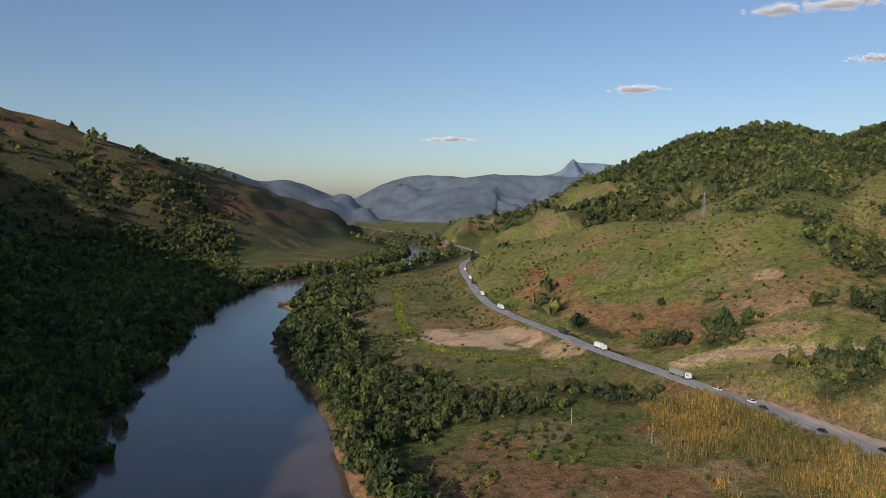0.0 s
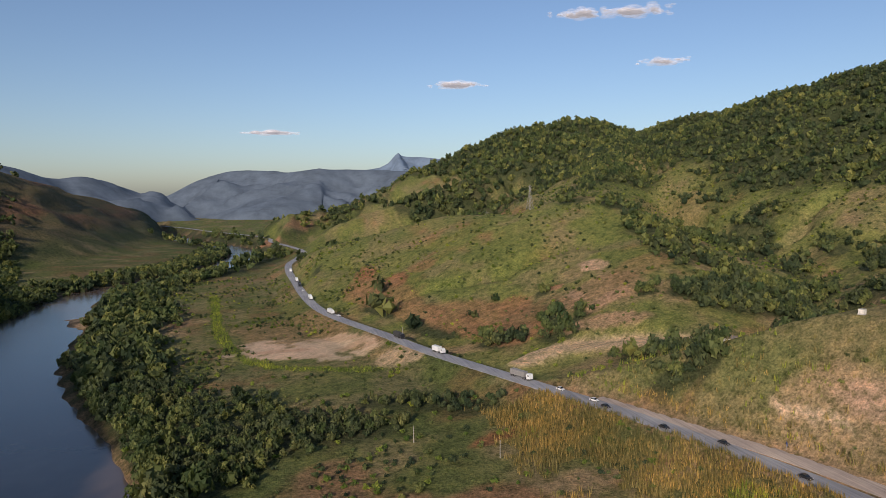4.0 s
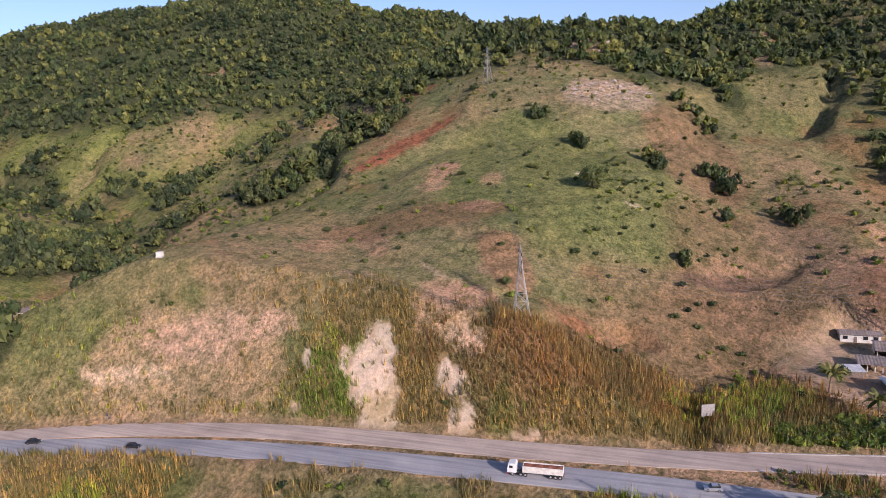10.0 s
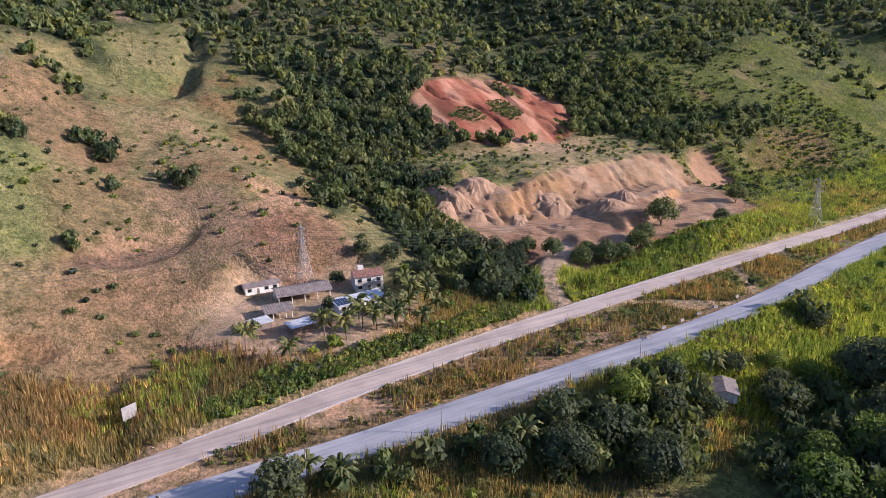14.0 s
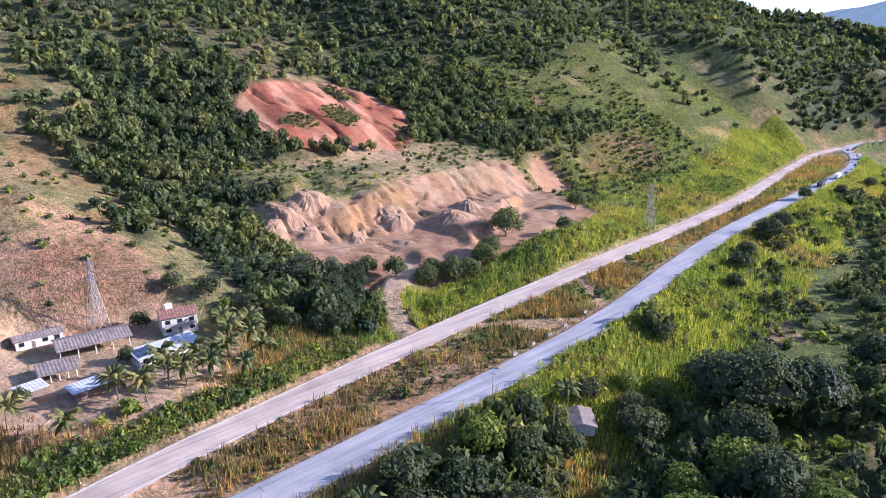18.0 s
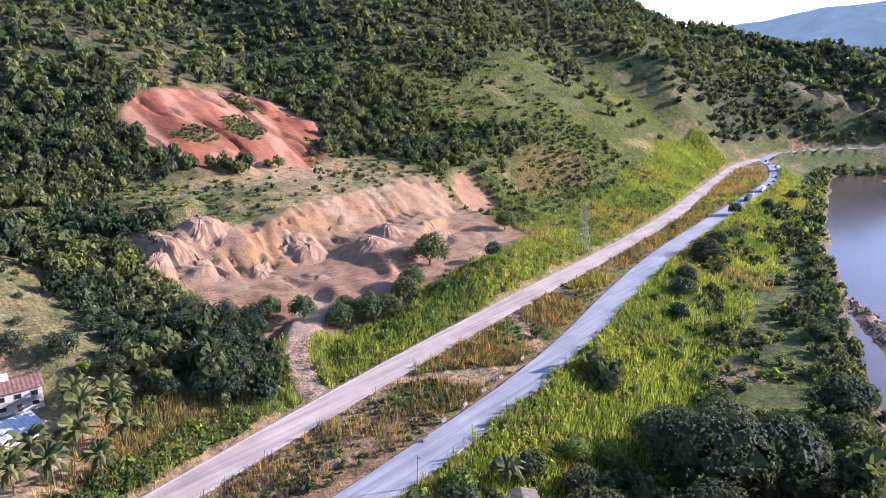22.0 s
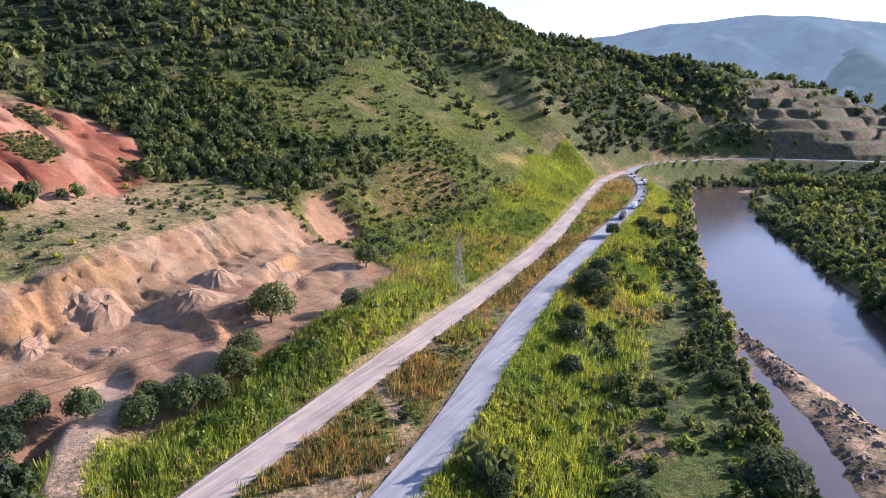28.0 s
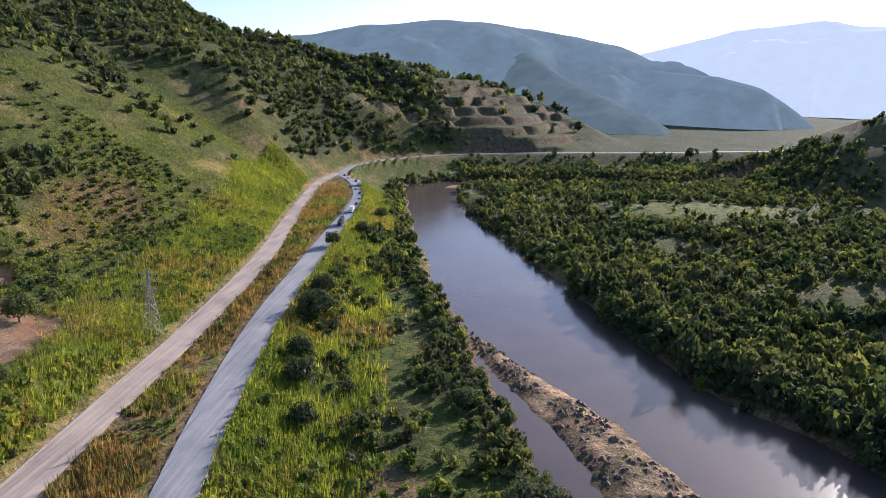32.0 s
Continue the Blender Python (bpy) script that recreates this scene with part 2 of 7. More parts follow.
def vnoise(x, y, k=0):
    ix, iy = np.floor(x), np.floor(y)
    fx, fy = x - ix, y - iy
    fx, fy = fx * fx * (3 - 2 * fx), fy * fy * (3 - 2 * fy)
    a, b_, c_, d = hashed(ix, iy, k), hashed(ix + 1, iy, k), hashed(ix, iy + 1, k), hashed(ix + 1, iy + 1, k)
    return (a + (b_ - a) * fx) * (1 - fy) + (c_ + (d - c_) * fx) * fy


def fbm(x, y, size, octaves=4, k=0):
    """Fractal noise about -1 to 1, largest lumps of that size in metres."""
    total, amp, norm = 0.0, 1.0, 0.0
    for o in range(octaves):
        total = total + amp * (2 * vnoise(x / size + 17.3 * o, y / size - 9.1 * o, k + o) - 1)
        norm += amp
        amp *= 0.5
        size *= 0.48
    return total / norm


def smooth(e0, e1, v):
    t = np.clip((v - e0) / (e1 - e0), 0, 1)
    return t * t * (3 - 2 * t)


def curve(nodes, step=6.0):
    """A smooth line through nodes (any number of values each), sampled about every step metres."""
    p = np.array(nodes, float)
    p = np.vstack([2 * p[0] - p[1], p, 2 * p[-1] - p[-2]])
    out = []
    for i in range(1, len(p) - 2):
        n = max(2, int(np.hypot(*(p[i + 1] - p[i])[:2]) / step))
        for t in np.linspace(0, 1, n, endpoint=False):
            out.append(0.5 * (2 * p[i] + (p[i + 1] - p[i - 1]) * t + (2 * p[i - 1] - 5 * p[i] + 4 * p[i + 1] - p[i + 2]) * t * t
                              + (3 * p[i] - p[i - 1] - 3 * p[i + 1] + p[i + 2]) * t ** 3))
    out.append(p[-2])
    return np.array(out)


def along(line, x, y, chunk=20000):
    """Distance to a line, the side (positive: to its left), and the line's further values there."""
    a, b_ = line[:-1], line[1:]
    ab = b_[:, :2] - a[:, :2]
    L2 = (ab ** 2).sum(1) + 1e-9
    dist, side, vals = np.empty(len(x)), np.empty(len(x)), np.empty((len(x), line.shape[1] - 2))
    for s in range(0, len(x), chunk):
        px, py = x[s:s + chunk, None], y[s:s + chunk, None]
        u = np.clip(((px - a[:, 0]) * ab[:, 0] + (py - a[:, 1]) * ab[:, 1]) / L2, 0, 1)
        d2 = (px - a[:, 0] - u * ab[:, 0]) ** 2 + (py - a[:, 1] - u * ab[:, 1]) ** 2
        i = d2.argmin(1)
        r = np.arange(len(i))
        dist[s:s + chunk] = np.sqrt(d2[r, i])
        cross = ab[i, 0] * (y[s:s + chunk] - a[i, 1]) - ab[i, 1] * (x[s:s + chunk] - a[i, 0])
        side[s:s + chunk] = np.clip(cross / (np.sqrt(L2[i]) * (dist[s:s + chunk] + 1e-6)), -1, 1)
        vals[s:s + chunk] = a[i, 2:] + u[r, i][:, None] * (b_[i, 2:] - a[i, 2:])
    return dist, side, vals


# river: x, y, half width
RIVER = curve([(-500, 2500, 30), (-330, 2300, 30), (-195, 1850, 28), (-70, 1540, 26), (-40, 1400, 25), (-60, 1200, 24), (-95, 1050, 22), (-150, 950, 20),
               (-196, 850, 24), (-196, 740, 33), (-184, 620, 36), (-168, 520, 36), (-150, 430, 40), (-115, 330, 50), (-83, 231, 50), (-40, 100, 52), (0, 0, 50),
               (35, -110, 48), (63, -225, 47), (88, -275, 38), (111, -345, 33), (131, -420, 32), (156, -510, 29), (183, -630, 22), (198, -700, 24), (196, -755, 25),
               (150, -790, 22), (60, -805, 22), (-100, -850, 25), (-300, -1000, 30)], 14)
# roads: x, y, z, half width
LOWER = curve([(-400, 2500, 18, 4.5), (-260, 2250, 18, 4.5), (-145, 1950, 18, 4.5), (-55, 1750, 18, 4.5), (5, 1580, 18, 4.5), (10, 1450, 18, 4.5), (40, 1330, 17, 4.5), (62, 1200, 16, 4.5), (48, 1080, 16, 4.5), (31, 980, 16, 4.5), (28, 880, 16, 4.5), (31, 787, 16, 4.5), (36, 660, 16, 4.5), (47, 567, 16, 4.5)] + [
               (78, 469, 16, 4.8), (95, 414, 16, 5), (121, 350, 16, 5), (145, 290, 16, 5), (160, 245, 16, 5), (171, 205, 16, 5), (178, 165, 16, 5),
               (182, 120, 16, 5), (185, 80, 16, 5.2), (186, 40, 16, 5.5), (185.5, 0, 16, 5.5), (187, -45, 16, 5.5), (189, -90, 16, 5.2), (191.5, -134, 16, 5), (197.5, -180, 16, 5),
               (208, -235, 16, 5.2)] + [(218, -300, 16, 5.2), (225, -380, 16, 5), (231, -460, 16, 4.8), (236, -530, 16, 4.6), (244, -590, 16, 4.6), (262, -655, 16, 4.6), (284, -705, 16, 4.6),
               (285, -760, 16.5, 4.6), (255, -830, 17.5, 4.6), (180, -905, 18, 4.6), (60, -960, 18, 4.6), (-80, -1010, 18, 4.6), (-400, -1150, 18, 4.6), (-900, -1350, 18, 4.6)])
UPPER = curve([(147, 305, 16, 3.5), (163, 262, 16, 4), (178, 222, 16, 4.5), (188, 180, 16, 4.8), (193, 140, 16, 4.8), (196, 100, 16, 4.8), (201, 60, 16, 4.8), (207, 25, 16, 4.8), (213, -5, 16, 4.8), (218, -38, 16, 4.8),
               (224.5, -92, 16, 4.8), (230, -148, 16, 4.8), (236, -228, 16, 4.8), (240, -290, 16, 4.6), (250, -390, 16, 4.6), (265, -480, 16, 4.5), (281, -575, 16, 4.4), (292, -660, 16, 4.4), (288, -712, 16, 4.2)])
TRACK = curve([(231, -98, 16, 3.2), (243, -103, 16.5, 3.2), (256, -110, 18, 3), (268, -122, 19.5, 3.5), (283, -140, 20, 4)], 3)
PLATFORM = curve([(136, 372, 17.5, 5), (160, 377, 22, 8), (190, 358, 28, 9), (212, 338, 32, 7)], 5)

# bars of sand and rock in the river: x, y, half width, height
BARS = [curve([(143, -341, 1.5, 0.5), (139, -333, 3, 1.4), (126, -307, 7, 1.5), (112, -283, 9.5, 1.5), (102, -262, 11, 1.4), (91, -238, 12.5, 1.3), (78, -212, 11, 1.0), (66, -185, 5, 0.6)], 5),
        curve([(182, -748, 7, 0.7), (168, -762, 11, 0.9), (150, -772, 9, 0.6)], 6), curve([(-166, 690, 9, 0.8), (-158, 668, 10, 1.0), (-150, 650, 7, 0.6)], 6)]

# hills: crest (x, y, z), fall to the left and right of the crest's direction, and its roundness
HILLS = []


def hill(crest, fall_left, fall_right, roundness):
    HILLS.append((curve(crest, 18), fall_left, fall_right, roundness))


# pasture hill and its spine up to the wooded ridge
hill([(194, 268, 30), (208, 252, 50), (225, 243, 61), (262, 240, 64), (312, 236, 67), (380, 215, 79), (434, 189, 95), (480, 180, 112), (548, 194, 140), (648, 204, 180)], 0.50, 0.17, 14)
hill([(585, 117, 122), (500, 45, 90), (445, 8, 76), (372, -18, 58), (335, -22, 47), (312, -18, 39)], 0.40, 0.40, 14)
# wooded ridge above the quarry
hill([(648, 204, 180), (692, 192, 188), (722, 113, 190), (745, 58, 184), (784, -10, 202), (800, -110, 214), (765, -230, 214), (705, -350, 212), (650, -470, 206), (625, -600, 198), (640, -730, 198), (618, -907, 202)], 0.44, 0.44, 40)
hill([(640, -350, 192), (560, -362, 160), (470, -372, 124), (420, -412, 103), (376, -470, 80), (337, -545, 55), (314, -592, 38), (298, -634, 20)], 0.45, 0.48, 18)
hill([(618, -907, 202), (567, -934, 176), (489, -1022, 158), (413, -1085, 144), (298, -1109, 124), (230, -1150, 113), (170, -1240, 104), (85, -1270, 62), (0, -1290, 22)], 0.5, 0.42, 30)
hill([(520, -800, 145), (430, -820, 105), (350, -850, 66), (310, -880, 34)], 0.5, 0.5, 20)
hill([(-700, -620, 250), (-500, -790, 165), (-300, -872, 78), (-262, -930, 42), (-250, -990, 10)], 0.5, 0.5, 25)
# hill with the pylons north of the side valley
hill([(56, 935, 18), (62, 905, 34), (92, 845, 52), (143, 786, 69), (195, 735, 86), (246, 640, 92), (292, 612, 104), (300, 528, 84), (256, 425, 58), (222, 366, 38)], 0.42, 0.46, 22)
hill([(292, 612, 104), (390, 760, 116), (500, 918, 160), (640, 1020, 210), (722, 1040, 236)], 0.58, 0.58, 22)
# wooded mountain behind
hill([(795, 1441, 241), (697, 1267, 215), (722, 1011, 235), (764, 846, 256), (810, 725, 276), (847, 595, 283), (886, 527, 276), (920, 500, 271), (967, 393, 253), (993, 309, 229), (900, 240, 206), (692, 192, 188)], 0.5, 0.58, 45)
hill([(477, 1887, 138), (521, 1667, 214), (696, 1546, 284), (795, 1441, 241)], 0.5, 0.5, 60)
hill([(477, 1850, 136), (235, 1731, 86), (73, 1645, 70), (-4, 1500, 51), (-26, 1410, 26)], 0.55, 0.55, 30)
hill([(420, 1330, 146), (280, 1250, 104), (140, 1190, 66), (82, 1150, 36)], 0.62, 0.62, 20)
# unseen steep hill on the river's south-western side, added to shade the west bank
hill([(-520, -560, 160), (-455, -330, 222), (-430, -120, 235), (-480, 100, 226), (-560, 300, 225), (-680, 480, 240)], 0.75, 0.75, 25)
# western range; its unseen southern end is placed to shade the west bank
hill([(-640, -640, 235), (-650, -240, 275), (-750, 120, 275), (-900, 560, 305), (-1040, 900, 330), (-825, 1255, 269), (-722, 1315, 230), (-604, 1482, 186), (-516, 1829, 140), (-370, 2372, 54)], 0.4, 0.62, 50)


def scoop(x, y, cx, cy, rx, ry, turn, edge=0.25, k=5):
    """1 inside a ragged oval, 0 outside."""
    c_, s_ = math.cos(radians(turn)), math.sin(radians(turn))
    u, v = ((x - cx) * c_ + (y - cy) * s_) / rx, (-(x - cx) * s_ + (y - cy) * c_) / ry
    d = np.hypot(u, v) + 0.22 * fbm(x, y, 0.8 * min(rx, ry), 3, k)
    return 1 - smooth(1 - edge, 1 + edge, d)


def cones(line, kl, kr, r, x, y, chunk=20000):
    """Height of a hill: the highest of the slopes that fall from the places of its crest; and the distance to it."""
    t = np.gradient(line[:, :2], axis=0)
    t /= np.linalg.norm(t, axis=1)[:, None]
    h, dist = np.empty(len(x)), np.empty(len(x))
    for s in range(0, len(x), chunk):
        dx, dy = x[s:s + chunk, None] - line[:, 0], y[s:s + chunk, None] - line[:, 1]
        d = np.sqrt(dx * dx + dy * dy) + 1e-6
        side = (t[:, 0] * dy - t[:, 1] * dx) / d
        k = kr + (kl - kr) * (side + 1) / 2
        far = 0.40 * np.clip(d - 140, 0, None) if kr < 0.2 else 0.0
        h[s:s + chunk] = (line[:, 2] - k * (np.sqrt(d * d + r * r) - r) - far).max(1)
        dist[s:s + chunk] = d.min(1)
    return h, dist


def land(x, y):
    """Height of the ground, and what else the colours and plants need to know."""
    x, y = np.asarray(x, float), np.asarray(y, float)
    dr, sr, vr = along(RIVER, x, y)
    dl, sl, vl = along(LOWER, x, y)
    du, su, vu = along(UPPER, x, y)
    bank = dr - vr[:, 0] + 4.0 * fbm(x, y, 30, 3, 3)
    z = 4.0 + 5.0 * smooth(50, 190, bank) + 0.7 * fbm(x, y, 40, 4, 1) + 0.010 * np.clip(bank - 190, 0, 900)
    folds = 22.0 * (0.32 - np.abs(fbm(x * 0.8, y, 210, 3, 12))) - 10.0 * (1 - smooth(0.0, 0.16, np.abs(fbm(x, y, 120, 3, 13))))
    for line, kl, kr, r in HILLS:
        h, d = cones(line, kl, kr, r, x, y)
        if line[:, 0].max() > 0 and line[:, 1].min() > -1400:
            h = h - np.where(sl < 0, 0.8 * dl + 40 * smooth(2, 14, dl), 0.0)
        h = h + np.clip(h - 12, 0, 60) / 60 * (folds + 9.0 * fbm(x, y, 150, 4, 11)) * smooth(8, 140, d) * (0.35 if kr < 0.2 else 1.0)
        t = 5.0
        m = np.maximum(z, h)
        z = m + t * np.log(np.exp((z - m) / t) + np.exp((h - m) / t))
    z = z + np.clip(z - 20, 0, 60) / 60 * (2.2 * fbm(x, y, 46, 4, 21) + 1.0 * fbm(x, y, 13, 3, 22))
    # ravines on the far slopes, and the terraced hill beyond the river bend
    cut = scoop(x, y, 130, -1080, 112, 190, 0, 0.12, 46) * smooth(20, 30, z)
    far = np.clip(smooth(500, 620, x) + smooth(-440, -560, y) + smooth(-220, -320, x) + smooth(900, 1100, y), 0, 1) * (1 - cut)
    z = z - far * np.clip(z - 30, 0, 50) / 50 * (11.0 * (1 - smooth(0.0, 0.17, np.abs(fbm(x, y, 130, 3, 14)))) + 5.0 * (1 - smooth(0.0, 0.2, np.abs(fbm(x, y, 55, 2, 15)))) - 4.0)
    rise = (z + 1.0 * fbm(x, y, 90, 2, 47)) / 12.0
    z = z + cut * 11.0 * (smooth(0.5, 0.95, rise - np.floor(rise)) - (rise - np.floor(rise)))
    # stepped side of the valley by the quarry: yard floor, high wall, bench, and the red pit above
    w = 5 * fbm(x, y, 26, 4, 31)
    xs = x + w + 8 * np.sin(y / 37.0)
    u = np.where(su > 0, du, 0.0)
    wall = smooth(-292, -272, y)
    cap_q = 20.0 + 0.11 * np.clip(xs - 252, 0, 66) + 17.5 * smooth(316, 346, xs) + 0.15 * np.clip(xs - 346, 0, 46) + 0.44 * np.clip(xs - 392, 0, 400)
    shelf = 5.0 * smooth(297, 301, xs + 0.35 * (y + 215) + 5 * fbm(x, y, 15, 3, 53)) * (1 - smooth(-182, -172, y + w)) * smooth(-262, -240, y)
    cap_q = cap_q + shelf * (1 - smooth(316, 330, xs))
    u0 = 12 + 76 * smooth(-560, -320, y)
    cap_f = 17.0 + 0.12 * np.clip(u + w, 0, u0) + 0.60 * np.clip(u + w - u0, 0, 600)
    upper = smooth(338, 352, xs)
    blend = wall * (1 - upper) + smooth(-420, -262, y) * upper
    cap = cap_q * blend + cap_f * (1 - blend)
    on = smooth(-700, -600, y) * (1 - smooth(-125, -50, y)) * (su > 0)
    z = z - on * np.clip(z - cap, 0, None)
    z = z + 6.0 * np.exp(-((du - 16 - 3 * fbm(x, y, 30, 2, 42)) / 9.5) ** 2) * (su > 0) * smooth(-262, -235, y) * (1 - smooth(-128, -112, y))
    q = smooth(263, 271, xs) * (1 - smooth(341, 349, xs)) * wall * (1 - smooth(-110, -100, y + w + 4 * ((xs - 308) / 30) ** 2))
    bench = smooth(340, 348, xs) * (1 - smooth(388, 400, xs)) * wall * (1 - smooth(-125, -105, y + w))
    pit = scoop(x, y, 434, -208, 44, 62, 16, 0.06, 35)
    rib = np.abs(fbm(x * 0.3 + 0.2 * y, y, 7, 3, 34))
    z = z + q * 0.9 * fbm(x, y, 14, 4, 32) - q * smooth(312, 322, xs) * 2.2 * (1 - smooth(0.0, 0.10, rib))
    z = z + q * (0.7 * fbm(x, y, 6, 3, 45) - 1.1 * (1 - smooth(0.0, 0.09, np.abs(fbm(x, y * 0.6, 24, 3, 55)))))
    z = z + pit * (3.2 * fbm(x, y, 22, 4, 36) - 3.0 * (1 - smooth(0.0, 0.14, np.abs(fbm(x * 0.5, y, 26, 3, 48)))))
    # cut ledges
    ledge = (z + 1.2 * fbm(x, y, 18, 3, 52)) / 3.2
    part_ = ledge - np.floor(ledge)
    z = z + q * smooth(292, 306, xs) * 1.5 * (smooth(0.62, 0.95, part_) - part_)
    rc = scoop(x, y, 336, -305, 22, 15, -40, 0.2, 37)
    z = z - 4 * rc
    yard = scoop(x, y, 262, -14, 34, 36, 5, 0.2, 38)
    z = z * (1 - yard) + yard * (20.5 + 0.06 * np.clip(x - 240, 0, 60))
    gash = scoop(x, y, 318, 30, 8, 24, 35, 0.3, 39) + scoop(x, y, 345, -30, 10, 12, 0, 0.3, 40)
    z = z - 3.0 * gash
    # washed-out gullies in the road cut
    for cx, cy, rx, ry, turn, dp in ((251, 84, 4, 10, 15, 4), (260, 73, 4, 9, 10, 4), (226, 118, 4, 6, 30, 3), (201, 164, 2.5, 5, 0, 2.5), (240, 100, 3, 9, 20, 3), (216, 152, 3, 5, 0, 2), (212, 132, 2.5, 4, 0, 2), (209, 150, 8, 3, 10, 2.5), (206, 139, 8, 2.5, 8, 2)):
        z = z - dp * scoop(x, y, cx, cy, rx, ry, turn, 0.35, 49)
    lift = (su > 0) * smooth(-100, -85, y) * (1 - smooth(45, 70, y)) * (1 - smooth(45, 70, du))
    z = np.maximum(z, lift * (16.6 + 0.09 * np.clip(du, 0, 50)))
    # roads: cut and fill
    for d, v, hw in ((dl, vl, 1.2), (du, vu, 1.2)):
        e = np.clip(d - v[:, 1] - hw, 0, None)
        z = np.clip(z, v[:, 0] - e * 0.42, v[:, 0] - 0.02 + e * 1.05)
    for line in (TRACK, PLATFORM):
        d, s, v = along(line, x, y)
        e = np.clip(d - v[:, 1] - 0.5, 0, None)
        z = np.clip(z, v[:, 0] - e * 0.6, v[:, 0] + e * 0.9)
    med = (du < 40) & (dl < 40) & (su < 0) & (sl > 0)
    z = np.where(med & (np.minimum(dl - vl[:, 1], du - vu[:, 1]) > 1), 15.45 + 0.35 * fbm(x, y, 9, 3, 41), z)
    # river bed and banks
    wet = smooth(-3, 9, bank)
    z = np.where(dl - vl[:, 1] > 9, -2.5 + (np.maximum(z, 0.9) + 2.5) * wet, z)
    for line in BARS:
        d, s_, v = along(line, x, y)
        r = d / (v[:, 0] * (1 + 0.3 * fbm(x, y, 14, 3, 43)))
        z = np.maximum(z, np.where(r < 1.6, v[:, 1] * (1 - r ** 2) + 0.5 * fbm(x, y, 5, 3, 44) * (r < 1.15), -2.5))
    info = dict(bank=bank, dl=dl - vl[:, 1], du=du - vu[:, 1], east=sl > 0, med=med, q=q, bench=bench, pit=pit, rc=rc, yard=yard, cut=cut)
    return z, info
# -- end land --


def steps(lo, hi, fine_lo, fine_hi, fine, mid_lo, mid_hi, middling, growth=1.13, cap=90.0):
    """Grid lines: evenly fine in the middle, middling round it, wider and wider outwards."""
    mid = list(np.arange(fine_lo, fine_hi + 0.1, fine))
    for sign, end, bound in ((1, hi, mid_hi), (-1, lo, mid_lo)):
        s, v = fine, mid[-1] if sign > 0 else mid[0]
        side = []
        while (end - v) * sign > 0:
            s = min(middling if (bound - v) * sign > 0 else cap, s * growth)
            v += sign * s
            side.append(v)
        mid = mid + side if sign > 0 else side[::-1] + mid
    return np.array(mid)


def mesh_from(name, verts, faces, material, smooth_shade=False):
    me = bpy.data.meshes.new(name)
    verts, faces = np.asarray(verts, np.float32), np.asarray(faces, np.int32)
    k = faces.shape[1]
    me.vertices.add(len(verts))
    me.vertices.foreach_set("co", verts.ravel())
    me.loops.add(faces.size)
    me.loops.foreach_set("vertex_index", faces.ravel())
    me.polygons.add(len(faces))
    me.polygons.foreach_set("loop_start", np.arange(0, faces.size, k, dtype=np.int32))
    me.polygons.foreach_set("loop_total", np.full(len(faces), k, np.int32))
    me.polygons.foreach_set("use_smooth", np.full(len(faces), smooth_shade))
    me.materials.append(material)
    me.update(calc_edges=True)
    me.validate()
    return me


GX = steps(-2600, 2600, -60, 470, 3.0, -600, 1000, 15.0)
GY = steps(-3400, 4400, -430, 600, 3.2, -1340, 1350, 15.0)
# twice as fine over the road cut and the quarry
GX = np.sort(np.concatenate([GX, *[[(a_ + b_) / 2] for a_, b_ in zip(GX[:-1], GX[1:]) if 186 < a_ < 348]]))
GY = np.sort(np.concatenate([GY, *[[(a_ + b_) / 2] for a_, b_ in zip(GY[:-1], GY[1:]) if -290 < a_ < -100 or 80 < a_ < 178], *[[a_ + (b_ - a_) / 3, b_ - (b_ - a_) / 3] for a_, b_ in zip(GY[:-1], GY[1:]) if -1250 < a_ < -900]]))
gx, gy = [a.ravel() for a in np.meshgrid(GX, GY)]
gz, inf = land(gx, gy)
W, H = len(GX), len(GY)
slope = np.hypot(*np.gradient(gz.reshape(H, W), GY, GX)).ravel()


# groves: place, size, turn
GULLIES = ((300, -84, 56, 17, -8), (258, -100, 22, 12, -38), (385, -78, 70, 24, 12), (470, -100, 80, 48, -10), (368, 282, 17, 24, -10), (395, 262, 22, 14, -40), (436, 232, 38, 13, -35),
    (353, 335, 15, 10, 0), (336, 345, 12, 8, 0), (342, 386, 16, 12, 0), (390, 456, 14, 12, 0), (426, 535, 22, 14, 60), (310, 444, 18, 16, 0), (321, 494, 17, 16, 0),
    (439, 464, 10, 7, 0), (464, 442, 9, 6, 0), (291, 394, 18, 12, 0), (252, 387, 16, 10, 0))
SIDE_VALLEY = ((183, 280, 11, 8, 0), (207, 327, 16, 8, 0), (168, 286, 7, 7, 0), (285, 330, 20, 10, 20), (310, 360, 18, 10, 10), (560, 255, 80, 34, -12), (283, 455, 15, 26, -20),
    (300, 520, 30, 18, 60), (279, 604, 15, 10, 0), (306, 577, 16, 14, 0), (440, 565, 16, 22, 0), (414, 488, 14, 10, 0), (95, 575, 8, 6, 110), (79, 564, 7, 4, 110),
    (138, 483, 9, 6, 110), (120, 519, 8, 5, 110), (192, 472, 7, 6, 0), (174, 422, 9, 5, 120))
